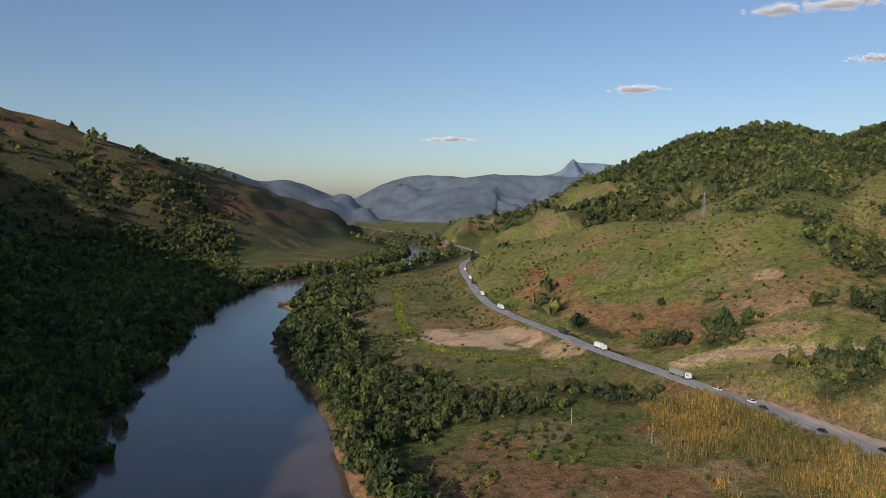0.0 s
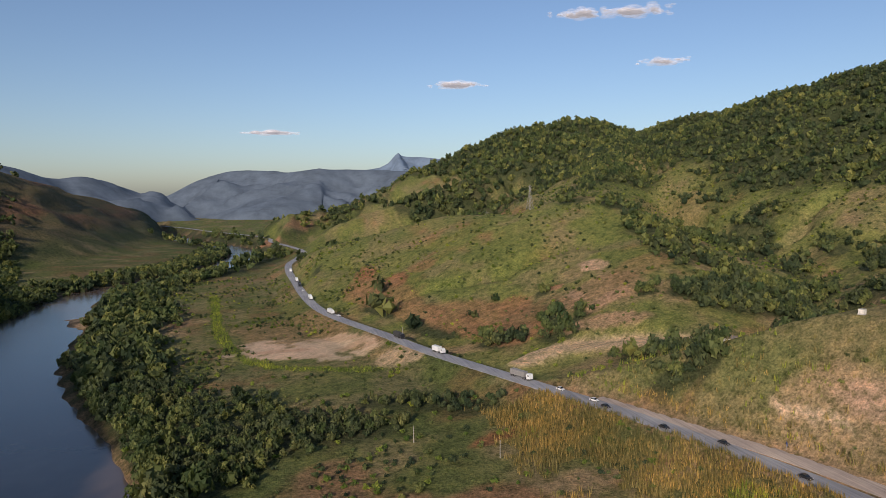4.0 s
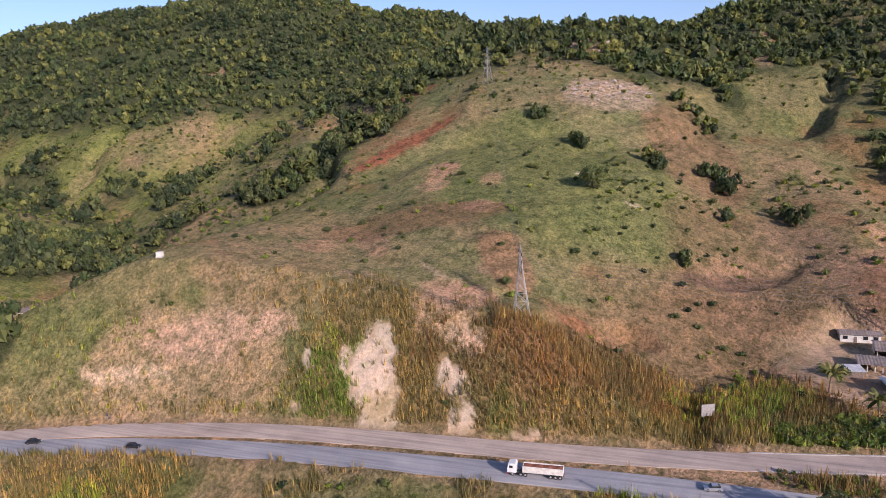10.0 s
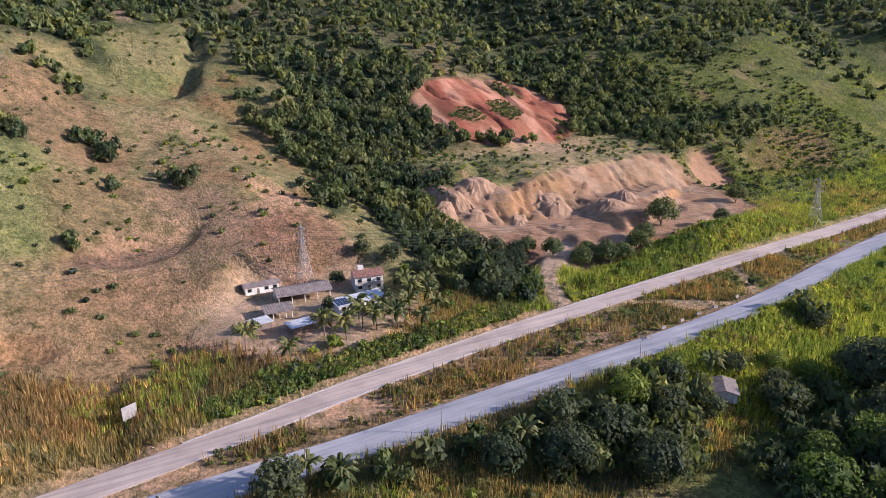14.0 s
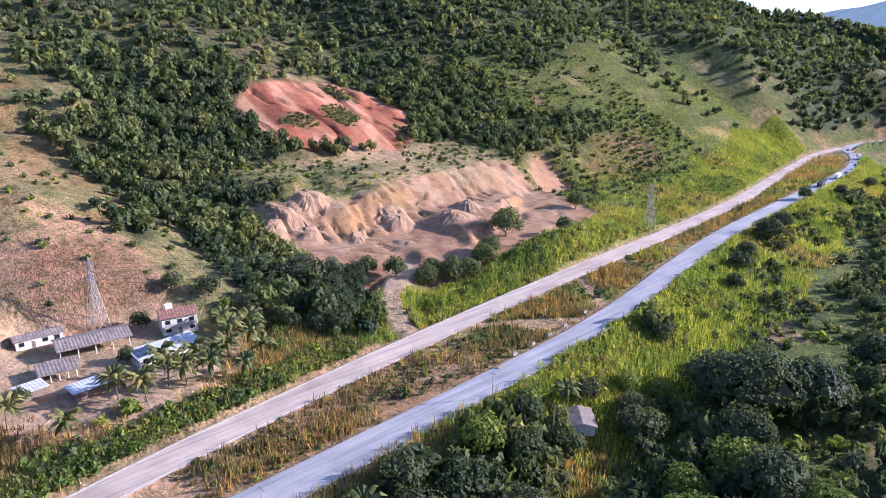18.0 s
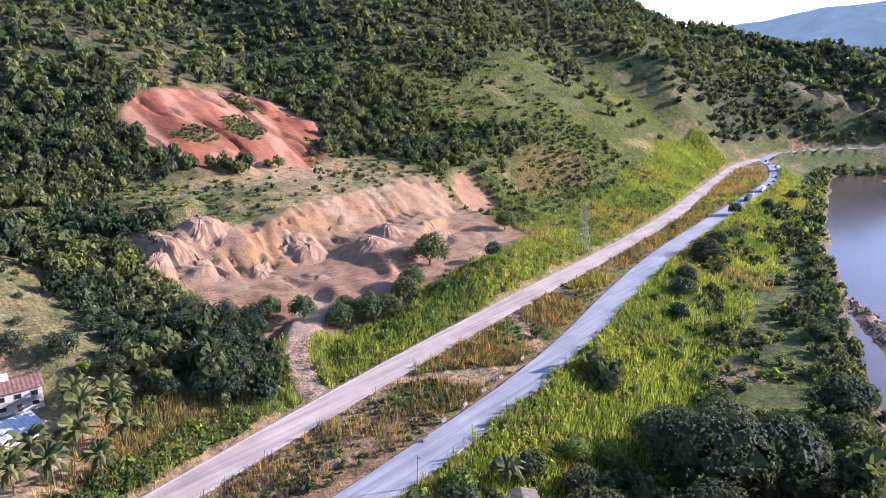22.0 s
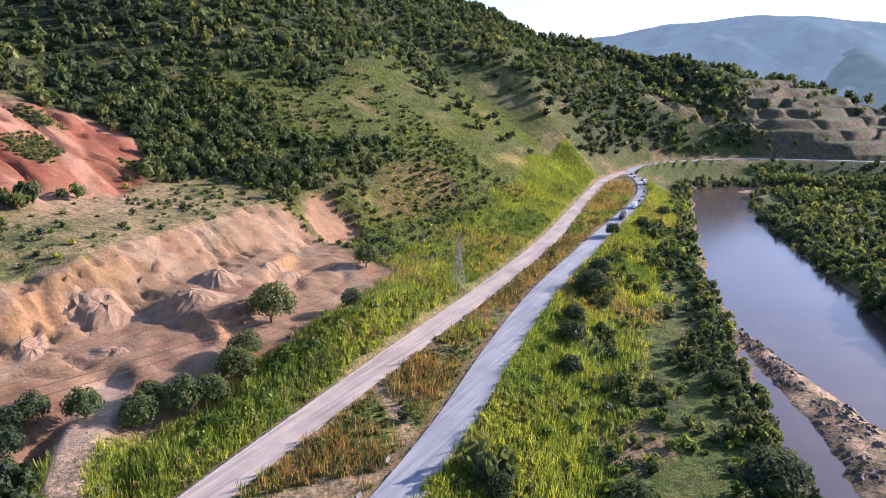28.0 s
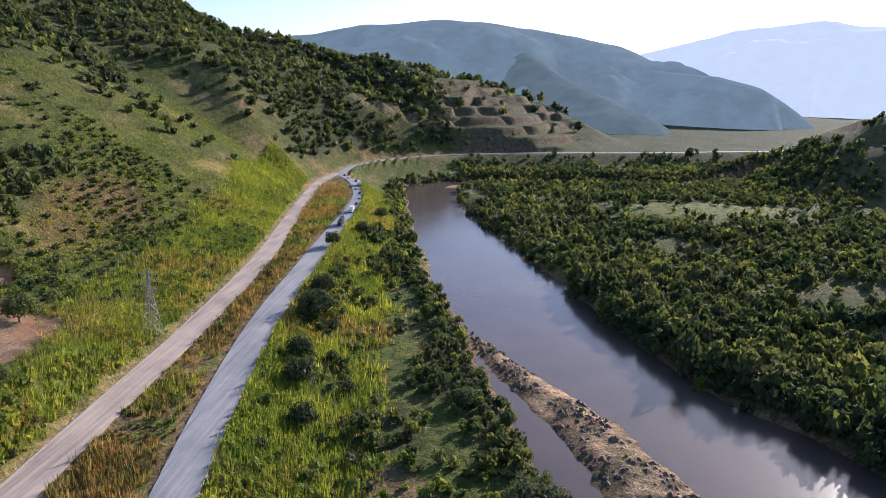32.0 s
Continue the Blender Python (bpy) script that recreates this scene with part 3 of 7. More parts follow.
NORTH_SLOPE = ((188, 404, 8, 5, 0), (230, 399, 7, 6, 0), (105, 505, 11, 5, 115), (119, 470, 10, 5, 115), (158, 483, 5, 5, 0), (52, 744, 6, 14, 0), (186, 330, 16, 6, -32),
    (300, 390, 55, 26, 25), (120, 930, 70, 46, 0), (410, 560, 70, 30, 20), (430, 400, 50, 18, 30), (112, 482, 24, 9, 120), (141, 424, 18, 9, 120), (166, 396, 14, 8, 110),
    (90, 545, 22, 8, 108), (210, 315, 20, 8, 20), (150, 950, 70, 40, 20), (60, 1040, 30, 40, 0))
FLAT_GROVES = ((72, 345, 34, 9, -25), (95, 330, 14, 9, 0), (20, 330, 40, 18, -20), (-20, 300, 22, 26, 0), (163, -66, 15, 30, 0), (120, -100, 24, 26, 0), (120, -175, 14, 22, -10),
    (178, -170, 5, 10, 20), (188, -200, 5, 9, 20), (150, -122, 12, 10, 0), (163, -250, 12, 14, 20), (186, -275, 9, 16, 10), (150, -285, 10, 14, 20), (212, -390, 8, 16, 10),
    (195, -360, 10, 14, 0), (190, -420, 12, 26, 10), (205, -480, 12, 24, 0), (205, -330, 12, 24, 10), (178, -15, 10, 26, 0))


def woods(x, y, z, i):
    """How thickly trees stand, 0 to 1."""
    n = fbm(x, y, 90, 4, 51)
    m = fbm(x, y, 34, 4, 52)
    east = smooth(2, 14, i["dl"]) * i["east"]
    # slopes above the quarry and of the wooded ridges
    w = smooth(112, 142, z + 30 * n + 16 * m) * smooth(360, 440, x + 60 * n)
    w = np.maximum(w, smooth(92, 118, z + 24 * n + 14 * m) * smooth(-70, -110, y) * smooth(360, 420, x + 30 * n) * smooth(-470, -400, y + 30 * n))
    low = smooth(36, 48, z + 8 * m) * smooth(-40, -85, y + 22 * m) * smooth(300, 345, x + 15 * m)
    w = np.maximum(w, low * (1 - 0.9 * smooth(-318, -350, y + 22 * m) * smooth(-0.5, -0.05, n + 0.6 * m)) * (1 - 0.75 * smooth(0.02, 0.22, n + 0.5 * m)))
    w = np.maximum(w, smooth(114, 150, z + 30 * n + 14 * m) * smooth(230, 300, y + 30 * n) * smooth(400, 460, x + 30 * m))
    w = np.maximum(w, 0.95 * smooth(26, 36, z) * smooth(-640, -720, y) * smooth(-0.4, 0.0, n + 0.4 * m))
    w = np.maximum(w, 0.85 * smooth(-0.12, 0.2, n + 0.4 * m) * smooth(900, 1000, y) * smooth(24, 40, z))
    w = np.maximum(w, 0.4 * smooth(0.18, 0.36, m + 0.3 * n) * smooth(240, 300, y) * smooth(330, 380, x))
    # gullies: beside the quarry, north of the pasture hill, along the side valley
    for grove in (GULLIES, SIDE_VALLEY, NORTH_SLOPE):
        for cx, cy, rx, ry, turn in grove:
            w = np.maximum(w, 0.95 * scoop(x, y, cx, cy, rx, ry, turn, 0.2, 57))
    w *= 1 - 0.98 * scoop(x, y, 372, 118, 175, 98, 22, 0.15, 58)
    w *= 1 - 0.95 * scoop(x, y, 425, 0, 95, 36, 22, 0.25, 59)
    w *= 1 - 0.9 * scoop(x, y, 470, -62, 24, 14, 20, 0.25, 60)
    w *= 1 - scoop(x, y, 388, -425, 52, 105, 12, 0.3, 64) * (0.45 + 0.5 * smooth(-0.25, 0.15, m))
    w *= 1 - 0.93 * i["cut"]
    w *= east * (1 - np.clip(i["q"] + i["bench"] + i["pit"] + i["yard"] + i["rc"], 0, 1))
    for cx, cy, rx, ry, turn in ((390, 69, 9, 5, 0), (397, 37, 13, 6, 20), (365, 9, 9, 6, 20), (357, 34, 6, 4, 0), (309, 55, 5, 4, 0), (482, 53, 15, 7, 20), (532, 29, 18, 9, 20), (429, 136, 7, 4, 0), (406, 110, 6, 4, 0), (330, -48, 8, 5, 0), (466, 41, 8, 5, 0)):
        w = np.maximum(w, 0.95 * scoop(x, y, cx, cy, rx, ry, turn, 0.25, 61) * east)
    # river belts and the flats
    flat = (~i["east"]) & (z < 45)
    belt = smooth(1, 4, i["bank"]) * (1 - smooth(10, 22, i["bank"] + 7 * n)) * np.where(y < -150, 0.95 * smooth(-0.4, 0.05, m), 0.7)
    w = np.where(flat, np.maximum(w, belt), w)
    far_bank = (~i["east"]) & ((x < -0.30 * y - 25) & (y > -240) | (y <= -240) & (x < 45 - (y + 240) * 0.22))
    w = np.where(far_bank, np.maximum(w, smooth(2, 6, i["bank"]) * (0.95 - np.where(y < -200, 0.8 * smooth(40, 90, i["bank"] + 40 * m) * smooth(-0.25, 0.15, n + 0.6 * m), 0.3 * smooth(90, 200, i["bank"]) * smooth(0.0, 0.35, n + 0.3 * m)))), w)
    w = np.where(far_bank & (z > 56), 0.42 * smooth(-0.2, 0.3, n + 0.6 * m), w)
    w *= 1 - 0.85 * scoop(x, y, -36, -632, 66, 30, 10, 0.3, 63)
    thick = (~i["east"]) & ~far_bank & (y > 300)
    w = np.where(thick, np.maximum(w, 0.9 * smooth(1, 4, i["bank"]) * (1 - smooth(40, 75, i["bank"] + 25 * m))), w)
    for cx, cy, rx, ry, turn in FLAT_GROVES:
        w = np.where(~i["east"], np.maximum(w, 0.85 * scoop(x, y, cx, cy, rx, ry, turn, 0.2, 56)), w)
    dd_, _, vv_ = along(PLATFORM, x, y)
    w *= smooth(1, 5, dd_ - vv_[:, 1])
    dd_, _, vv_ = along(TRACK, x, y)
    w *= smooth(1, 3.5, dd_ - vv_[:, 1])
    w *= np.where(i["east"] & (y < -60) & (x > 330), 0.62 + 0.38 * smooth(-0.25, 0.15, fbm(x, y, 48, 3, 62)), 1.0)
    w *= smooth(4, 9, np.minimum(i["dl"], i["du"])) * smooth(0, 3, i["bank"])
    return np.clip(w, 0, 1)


LINKS = [curve([(225, -117), (215, -132), (206, -145), (198, -153)], 3), curve([(230, -192), (223, -185), (213, -177), (203, -167)], 3)]
VERGE = curve([(-52, 760), (-46, 690), (-38, 600), (-30, 540), (-16, 480), (4, 446), (30, 428), (62, 415)], 6)
wood = woods(gx, gy, gz, inf)
n1, n2, n3 = fbm(gx, gy, 70, 4, 61), fbm(gx, gy, 24, 4, 62), fbm(gx, gy, 9, 3, 63)


def tint(col, colour, amount):
    a = np.clip(amount, 0, 1)[:, None]
    return col * (1 - a) + np.array(colour) * a


zone = np.tile(np.array((0.20, 0.175, 0.085)), (len(gx), 1))
zone = tint(zone, (0.265, 0.195, 0.112), smooth(-0.15, 0.35, n1))
zone = tint(zone, (0.135, 0.148, 0.058), 0.85 * smooth(0.0, 0.4, n2 - 0.4 * n1))
zone = tint(zone, (0.25, 0.125, 0.065), 0.5 * smooth(0.26, 0.5, fbm(gx, gy, 38, 4, 64) + 0.35 * n3))
zone = tint(zone, (0.185, 0.185, 0.09), 0.55 * scoop(gx, gy, 372, 118, 175, 98, 22, 0.3, 58) * smooth(-0.4, 0.1, n2))
zone = tint(zone, (0.125, 0.100, 0.058), 0.9 * (gx < -150) * smooth(25, 50, gz))
zone = tint(zone, (0.24, 0.125, 0.078), 0.85 * (gx < -150) * smooth(45, 80, gz) * smooth(0.08, 0.30, fbm(gx, gy * 0.45, 70, 4, 100)))
zone = tint(zone, (0.066, 0.080, 0.034), 0.85 * smooth(900, 1100, gy) * (1 - smooth(30, 50, gz)) * smooth(-0.45, 0.0, n2))
steep = smooth(0.62, 0.95, slope) * inf["east"]
near_cut = steep * (1 - smooth(38, 75, np.minimum(inf["dl"], inf["du"])))
zone = tint(zone, (0.25, 0.165, 0.08), 0.75 * near_cut * (1 - smooth(160, 180, gy)))
zone = tint(zone, (0.155, 0.175, 0.05), 0.75 * inf["east"] * smooth(320, 360, gy) * smooth(-0.35, 0.15, n2))
flat_west = (~inf["east"]) & (gz < 16)
zone = tint(zone, (0.115, 0.135, 0.04), 0.7 * flat_west * smooth(-0.3, 0.2, n2))
zone = tint(zone, (0.20, 0.115, 0.062), 0.55 * flat_west * smooth(0.12, 0.42, fbm(gx, gy, 33, 4, 65)) * (gy > 60))
zone = tint(zone, (0.084, 0.104, 0.026), 0.92 * smooth(-240, -300, gy + 30 * n2) * inf["east"] * smooth(-0.6, -0.1, n2))
zone = tint(zone, (0.135, 0.175, 0.034), 0.85 * inf["east"] * smooth(-100, -115, gy) * smooth(-590, -540, gy) * (1 - smooth(34, 50, inf["du"] + 12 * n2)))
zone = tint(zone, (0.19, 0.115, 0.062), 0.75 * inf["east"] * scoop(gx, gy, 338, -392, 22, 48, 10, 0.3, 92))
zone = tint(zone, (0.175, 0.19, 0.055), 0.8 * (~inf["east"]) * smooth(-80, -110, gy) * (1 - smooth(14, 24, inf["dl"] + 8 * n2)))
zone = tint(zone, (0.082, 0.112, 0.026), 0.85 * (~inf["east"]) * smooth(-60, -110, gy + 20 * n2) * smooth(3, 8, inf["bank"]) * (gx > 60))
zone = tint(zone, (0.22, 0.15, 0.085), 0.7 * (~inf["east"]) * smooth(-60, -110, gy) * smooth(0.18, 0.45, fbm(gx, gy, 26, 4, 85)) * (gx > 60))
zone = tint(zone, (0.085, 0.100, 0.038), 0.8 * (~inf["east"]) * smooth(-240, -300, gy) * smooth(40, 70, inf["bank"]) * (gx < 150))
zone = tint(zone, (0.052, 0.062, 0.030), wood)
# bare earth with shapes of its own
def earth(*patches):
    """Tints patches of the ground: place, size, turn, colour, amount."""
    for cx, cy, rx, ry, turn, colour, amount in patches:
        zone[:] = tint(zone, colour, amount * scoop(gx + 2.5 * n3, gy + 2.5 * n2, cx, cy, rx, ry, turn, 0.14, 71))


earth((360, 132, 72, 44, 25, (0.15, 0.168, 0.06), 0.75), (350, 76, 62, 22, 15, (0.155, 0.168, 0.062), 0.65), (432, 52, 62, 24, 12, (0.225, 0.14, 0.085), 0.75),
      (246, 162, 26, 46, 12, (0.225, 0.19, 0.1), 0.6), (25, 545, 52, 44, 110, (0.25, 0.17, 0.09), 0.8), (24, 276, 14, 20, 0, (0.26, 0.155, 0.09), 0.8),
      (78, 425, 18, 12, 120, (0.46, 0.33, 0.23), 0.9), (30, 505, 16, 9, 30, (0.26, 0.19, 0.1), 0.7), (66, 440, 10, 5, 0, (0.27, 0.19, 0.1), 0.7),
      (272, 40, 34, 50, 5, (0.25, 0.165, 0.098), 0.6), (250, 78, 16, 22, 0, (0.28, 0.17, 0.095), 0.6), (235, 132, 15, 11, 20, (0.4, 0.27, 0.17), 0.8))
earth((250, 78, 16, 22, 0, (0.28, 0.17, 0.095), 0.6), (235, 132, 15, 11, 20, (0.4, 0.27, 0.17), 0.8), (205, 106, 8, 4, 0, (0.15, 0.17, 0.045), 0.8),
      (210, 158, 9, 4, 0, (0.16, 0.19, 0.045), 0.85), (200, 222, 26, 14, 110, (0.34, 0.245, 0.15), 0.8), (210, 206, 25, 6, 109, (0.45, 0.3, 0.215), 0.95),
      (193, 233, 18, 1.6, 109, (0.52, 0.39, 0.28), 0.9), (205, 190, 12, 8, 100, (0.36, 0.25, 0.15), 0.7), (222, 122, 4, 8, 0, (0.46, 0.32, 0.23), 0.9),
      (343, 174, 9, 8, 0, (0.38, 0.25, 0.165), 0.75), (364, 175, 9, 7, 0, (0.37, 0.245, 0.16), 0.7), (314, 143, 7, 11, 20, (0.37, 0.24, 0.16), 0.75))
earth((364, 175, 9, 7, 0, (0.37, 0.245, 0.16), 0.7), (314, 143, 7, 11, 20, (0.37, 0.24, 0.16), 0.75), (277, 178, 15, 6, 40, (0.34, 0.215, 0.14), 0.75),
      (238, 164, 8, 12, 0, (0.3, 0.215, 0.135), 0.6), (268, 122, 10, 7, 0, (0.36, 0.235, 0.155), 0.7), (364, 102, 2.5, 5, 20, (0.52, 0.42, 0.33), 0.8),
      (339, 76, 3, 3, 0, (0.5, 0.4, 0.3), 0.8), (255, 143, 10, 1.5, 60, (0.42, 0.31, 0.22), 0.7), (265, 198, 12, 6, 0, (0.33, 0.2, 0.13), 0.6),
      (251, 84, 6, 11, 15, (0.25, 0.115, 0.065), 0.8), (260, 73, 6, 10, 10, (0.25, 0.115, 0.065), 0.8), (230, 80, 14, 30, 10, (0.27, 0.15, 0.075), 0.6))
earth((260, 73, 6, 10, 10, (0.25, 0.115, 0.065), 0.8), (230, 80, 14, 30, 10, (0.27, 0.15, 0.075), 0.6), (476, 101, 24, 30, 20, (0.36, 0.27, 0.21), 0.8),
      (600, 15, 28, 13, 20, (0.36, 0.24, 0.17), 0.8), (278, 36, 12, 8, 30, (0.38, 0.24, 0.17), 0.8), (235, 130, 6, 11, 0, (0.42, 0.27, 0.19), 0.85),
      (242, 128, 8, 12, 0, (0.42, 0.26, 0.18), 0.85), (300, 165, 16, 40, 20, (0.235, 0.125, 0.075), 0.55), (360, 175, 13, 9, 0, (0.36, 0.22, 0.14), 0.6),
      (348, 146, 9, 6, 0, (0.36, 0.23, 0.15), 0.6), (272, 120, 20, 9, 30, (0.28, 0.165, 0.1), 0.6), (398, 211, 40, 6, -33, (0.26, 0.105, 0.06), 0.9))
earth((272, 120, 20, 9, 30, (0.28, 0.165, 0.1), 0.6), (398, 211, 40, 6, -33, (0.26, 0.105, 0.06), 0.9), (486, 241, 20, 7, -50, (0.26, 0.11, 0.065), 0.8),
      (262, 60, 17, 26, 10, (0.3, 0.2, 0.12), 0.55), (300, 20, 22, 20, 30, (0.26, 0.165, 0.105), 0.7), (318, 34, 9, 20, 30, (0.34, 0.22, 0.155), 0.8),
      (305, -20, 30, 24, 0, (0.35, 0.225, 0.145), 0.9), (342, -28, 17, 8, 20, (0.42, 0.26, 0.17), 0.8), (252, -2, 26, 26, 0, (0.38, 0.25, 0.17), 0.85),
      (246, -30, 10, 24, 0, (0.33, 0.21, 0.135), 0.7), (252, 24, 12, 9, 0, (0.31, 0.18, 0.115), 0.7), (590, 130, 34, 15, 20, (0.33, 0.225, 0.165), 0.85))
earth((252, 24, 12, 9, 0, (0.31, 0.18, 0.115), 0.7), (590, 130, 34, 15, 20, (0.33, 0.225, 0.165), 0.85), (655, -10, 26, 14, 0, (0.3, 0.18, 0.11), 0.75),
      (625, 515, 20, 14, 0, (0.34, 0.22, 0.15), 0.85), (540, 352, 36, 12, 10, (0.3, 0.21, 0.15), 0.7), (233, 477, 8, 15, 10, (0.46, 0.31, 0.22), 0.95),
      (208, 410, 15, 7, 10, (0.45, 0.29, 0.2), 0.95), (200, 438, 4, 12, 0, (0.46, 0.31, 0.22), 0.9), (162, 427, 3, 4, 0, (0.6, 0.52, 0.44), 0.95),
      (200, 471, 5, 6, 0, (0.36, 0.19, 0.12), 0.8), (90, 652, 9, 22, 0, (0.29, 0.135, 0.075), 0.75), (109, 599, 10, 18, 0, (0.29, 0.135, 0.075), 0.7))
earth((90, 652, 9, 22, 0, (0.29, 0.135, 0.075), 0.75), (109, 599, 10, 18, 0, (0.29, 0.135, 0.075), 0.7), (170, 471, 12, 16, 0, (0.3, 0.15, 0.085), 0.75),
      (133, 604, 12, 16, 0, (0.27, 0.14, 0.08), 0.6), (150, 450, 10, 14, 20, (0.33, 0.18, 0.11), 0.75), (178, 398, 8, 6, 75, (0.42, 0.27, 0.185), 0.85),
      (196, 385, 22, 9, -40, (0.4, 0.25, 0.17), 0.8), (150, 420, 14, 9, 120, (0.33, 0.18, 0.11), 0.7), (110, 520, 30, 12, 120, (0.29, 0.165, 0.085), 0.7),
      (80, 600, 40, 12, 105, (0.28, 0.16, 0.085), 0.7), (150, 440, 40, 12, 120, (0.28, 0.15, 0.08), 0.6), (5, 1440, 45, 22, 100, (0.34, 0.18, 0.11), 0.8))
earth((150, 440, 40, 12, 120, (0.28, 0.15, 0.08), 0.6), (5, 1440, 45, 22, 100, (0.34, 0.18, 0.11), 0.8), (70, 1560, 60, 25, 60, (0.31, 0.17, 0.11), 0.7),
      (260, 1640, 70, 25, 20, (0.29, 0.16, 0.1), 0.7), (500, 900, 55, 34, 60, (0.3, 0.25, 0.11), 0.85), (440, 700, 70, 40, 50, (0.26, 0.21, 0.09), 0.7),
      (470, 420, 60, 30, 20, (0.25, 0.2, 0.09), 0.6), (318, -540, 10, 40, -30, (0.38, 0.28, 0.12), 0.85), (295, -610, 9, 36, -25, (0.36, 0.25, 0.12), 0.8),
      (160, -215, 13, 15, 0, (0.27, 0.175, 0.115), 0.8), (30, 235, 30, 16, 30, (0.25, 0.145, 0.085), 0.75), (75, 225, 18, 26, 0, (0.25, 0.14, 0.08), 0.7))
earth((30, 235, 30, 16, 30, (0.25, 0.145, 0.085), 0.75), (75, 225, 18, 26, 0, (0.25, 0.14, 0.08), 0.7), (95, 292, 16, 5, 20, (0.28, 0.12, 0.06), 0.85),
      (-35, 262, 9, 34, 20, (0.34, 0.19, 0.11), 0.85), (158, -150, 30, 40, 10, (0.055, 0.09, 0.02), 0.85), (255, -930, 90, 26, 30, (0.26, 0.19, 0.12), 0.7),
      (160, -1210, 80, 60, 0, (0.24, 0.18, 0.12), 0.6), (-830, 1180, 60, 30, 60, (0.22, 0.12, 0.075), 0.7), (-760, 1150, 30, 120, -20, (0.17, 0.105, 0.075), 0.6),
      (-640, 1330, 25, 80, -30, (0.17, 0.1, 0.07), 0.6), (-620, 960, 40, 12, 0, (0.27, 0.11, 0.06), 0.8), (-36, -632, 70, 34, 10, (0.118, 0.140, 0.046), 0.8))
earth((-620, 960, 40, 12, 0, (0.27, 0.11, 0.06), 0.8), (-36, -632, 70, 34, 10, (0.185, 0.2, 0.065), 0.85), (120, -705, 60, 12, -8, (0.3, 0.24, 0.16), 0.5),
      (150, -860, 110, 8, -18, (0.16, 0.19, 0.06), 0.6))
earth((150, 470, 58, 22, 120, (0.255, 0.142, 0.080), 0.75), (95, 590, 62, 16, 108, (0.25, 0.145, 0.080), 0.7), (214, 425, 26, 24, 0, (0.33, 0.200, 0.130), 0.6), (250, 440, 30, 16, 20, (0.25, 0.155, 0.085), 0.5),
      (330, 640, 60, 26, 40, (0.24, 0.185, 0.090), 0.6), (40, 1000, 30, 60, 0, (0.27, 0.15, 0.09), 0.5))
earth((310, 20, 60, 40, 20, (0.205, 0.132, 0.080), 0.6), (300, -22, 26, 20, 0, (0.225, 0.125, 0.078), 0.75), (262, 50, 30, 26, 0, (0.215, 0.135, 0.080), 0.55), (340, 8, 30, 14, 20, (0.30, 0.20, 0.135), 0.6), (312, 36, 6, 22, 30, (0.12, 0.075, 0.055), 0.7),
      (252, -6, 20, 12, 0, (0.26, 0.145, 0.095), 0.7))
# sandy clearing with a ragged rim and grassy islands
sand = np.maximum(scoop(gx + 9 * n3, gy + 9 * fbm(gx, gy, 12, 4, 90), 28, 480, 52, 25, -32, 0.07, 72), scoop(gx + 6 * n3, gy, -8, 488, 20, 8, 10, 0.1, 73))
sand *= 1 - 0.8 * smooth(0.28, 0.36, fbm(gx, gy, 17, 4, 91))
zone = tint(zone, (0.50, 0.36, 0.26), 0.97 * sand)
zone = tint(zone, (0.36, 0.22, 0.14), 0.6 * sand * smooth(0.05, 0.3, fbm(gx * 0.5 + gy * 0.3, gy, 12, 4, 99)))
# scoured white faces in the road cut, split by runnels
face = np.zeros(len(gx))
for cx, cy, rx, ry, turn in ((219, 150, 5, 4, 0), (212, 148, 6, 8, 10), (206, 146, 5, 9, 5), (200, 143, 5, 6.5, 0), (211, 157, 6, 2.2, 35), (213, 126, 3.2, 2.6, 0), (211.5, 121, 3.6, 3.0, 0), (204, 118, 3, 4.5, 15), (211, 172, 4.5, 1.3, 20), (199, 172, 1.8, 2.2, 0), (203, 98, 1.4, 4, 20)):
    face = np.maximum(face, scoop(gx + 2 * n3, gy + 2.5 * fbm(gx, gy, 6, 3, 86), cx, cy, rx, ry, turn, 0.10, 71))
runnel = 1 - smooth(0.02, 0.10, np.abs(fbm(gx * 0.3, gy, 5, 2, 87)))
zone = tint(zone, (0.50, 0.385, 0.305), face)
zone = tint(zone, (0.36, 0.25, 0.17), 0.8 * face * runnel)
zone = tint(zone, (0.44, 0.30, 0.17), 0.7 * face * smooth(0.1, 0.4, fbm(gx, gy, 7, 3, 88)))
vd, _, _ = along(VERGE, gx, gy)
zone = tint(zone, (0.14, 0.165, 0.038), 0.75 * (1 - smooth(1.5, 6, vd + 4 * n3 + 3 * n2)))
zone = tint(zone, (0.42, 0.295, 0.21), 0.75 * inf["yard"] * smooth(-0.25, 0.1, n3))
zone = tint(zone, (0.262, 0.160, 0.102), 0.95 * inf["q"])
zone = tint(zone, (0.215, 0.115, 0.072), 0.7 * inf["q"] * smooth(0.1, 0.4, fbm(gx, gy, 20, 4, 68)))
zone = tint(zone, (0.335, 0.235, 0.165), 0.6 * inf["q"] * smooth(0.15, 0.4, fbm(gx, gy, 14, 4, 69)))
zone = tint(zone, (0.33, 0.185, 0.085), 0.7 * inf["q"] * smooth(0.45, 0.8, slope) * smooth(-0.2, 0.25, n2))
zone = tint(zone, (0.44, 0.29, 0.17), 0.9 * inf["bench"] * smooth(0.3, 0.7, slope))
zone = tint(zone, (0.44, 0.27, 0.11), 0.6 * inf["bench"] * smooth(0.0, 0.35, n2) * smooth(0.3, 0.7, slope))
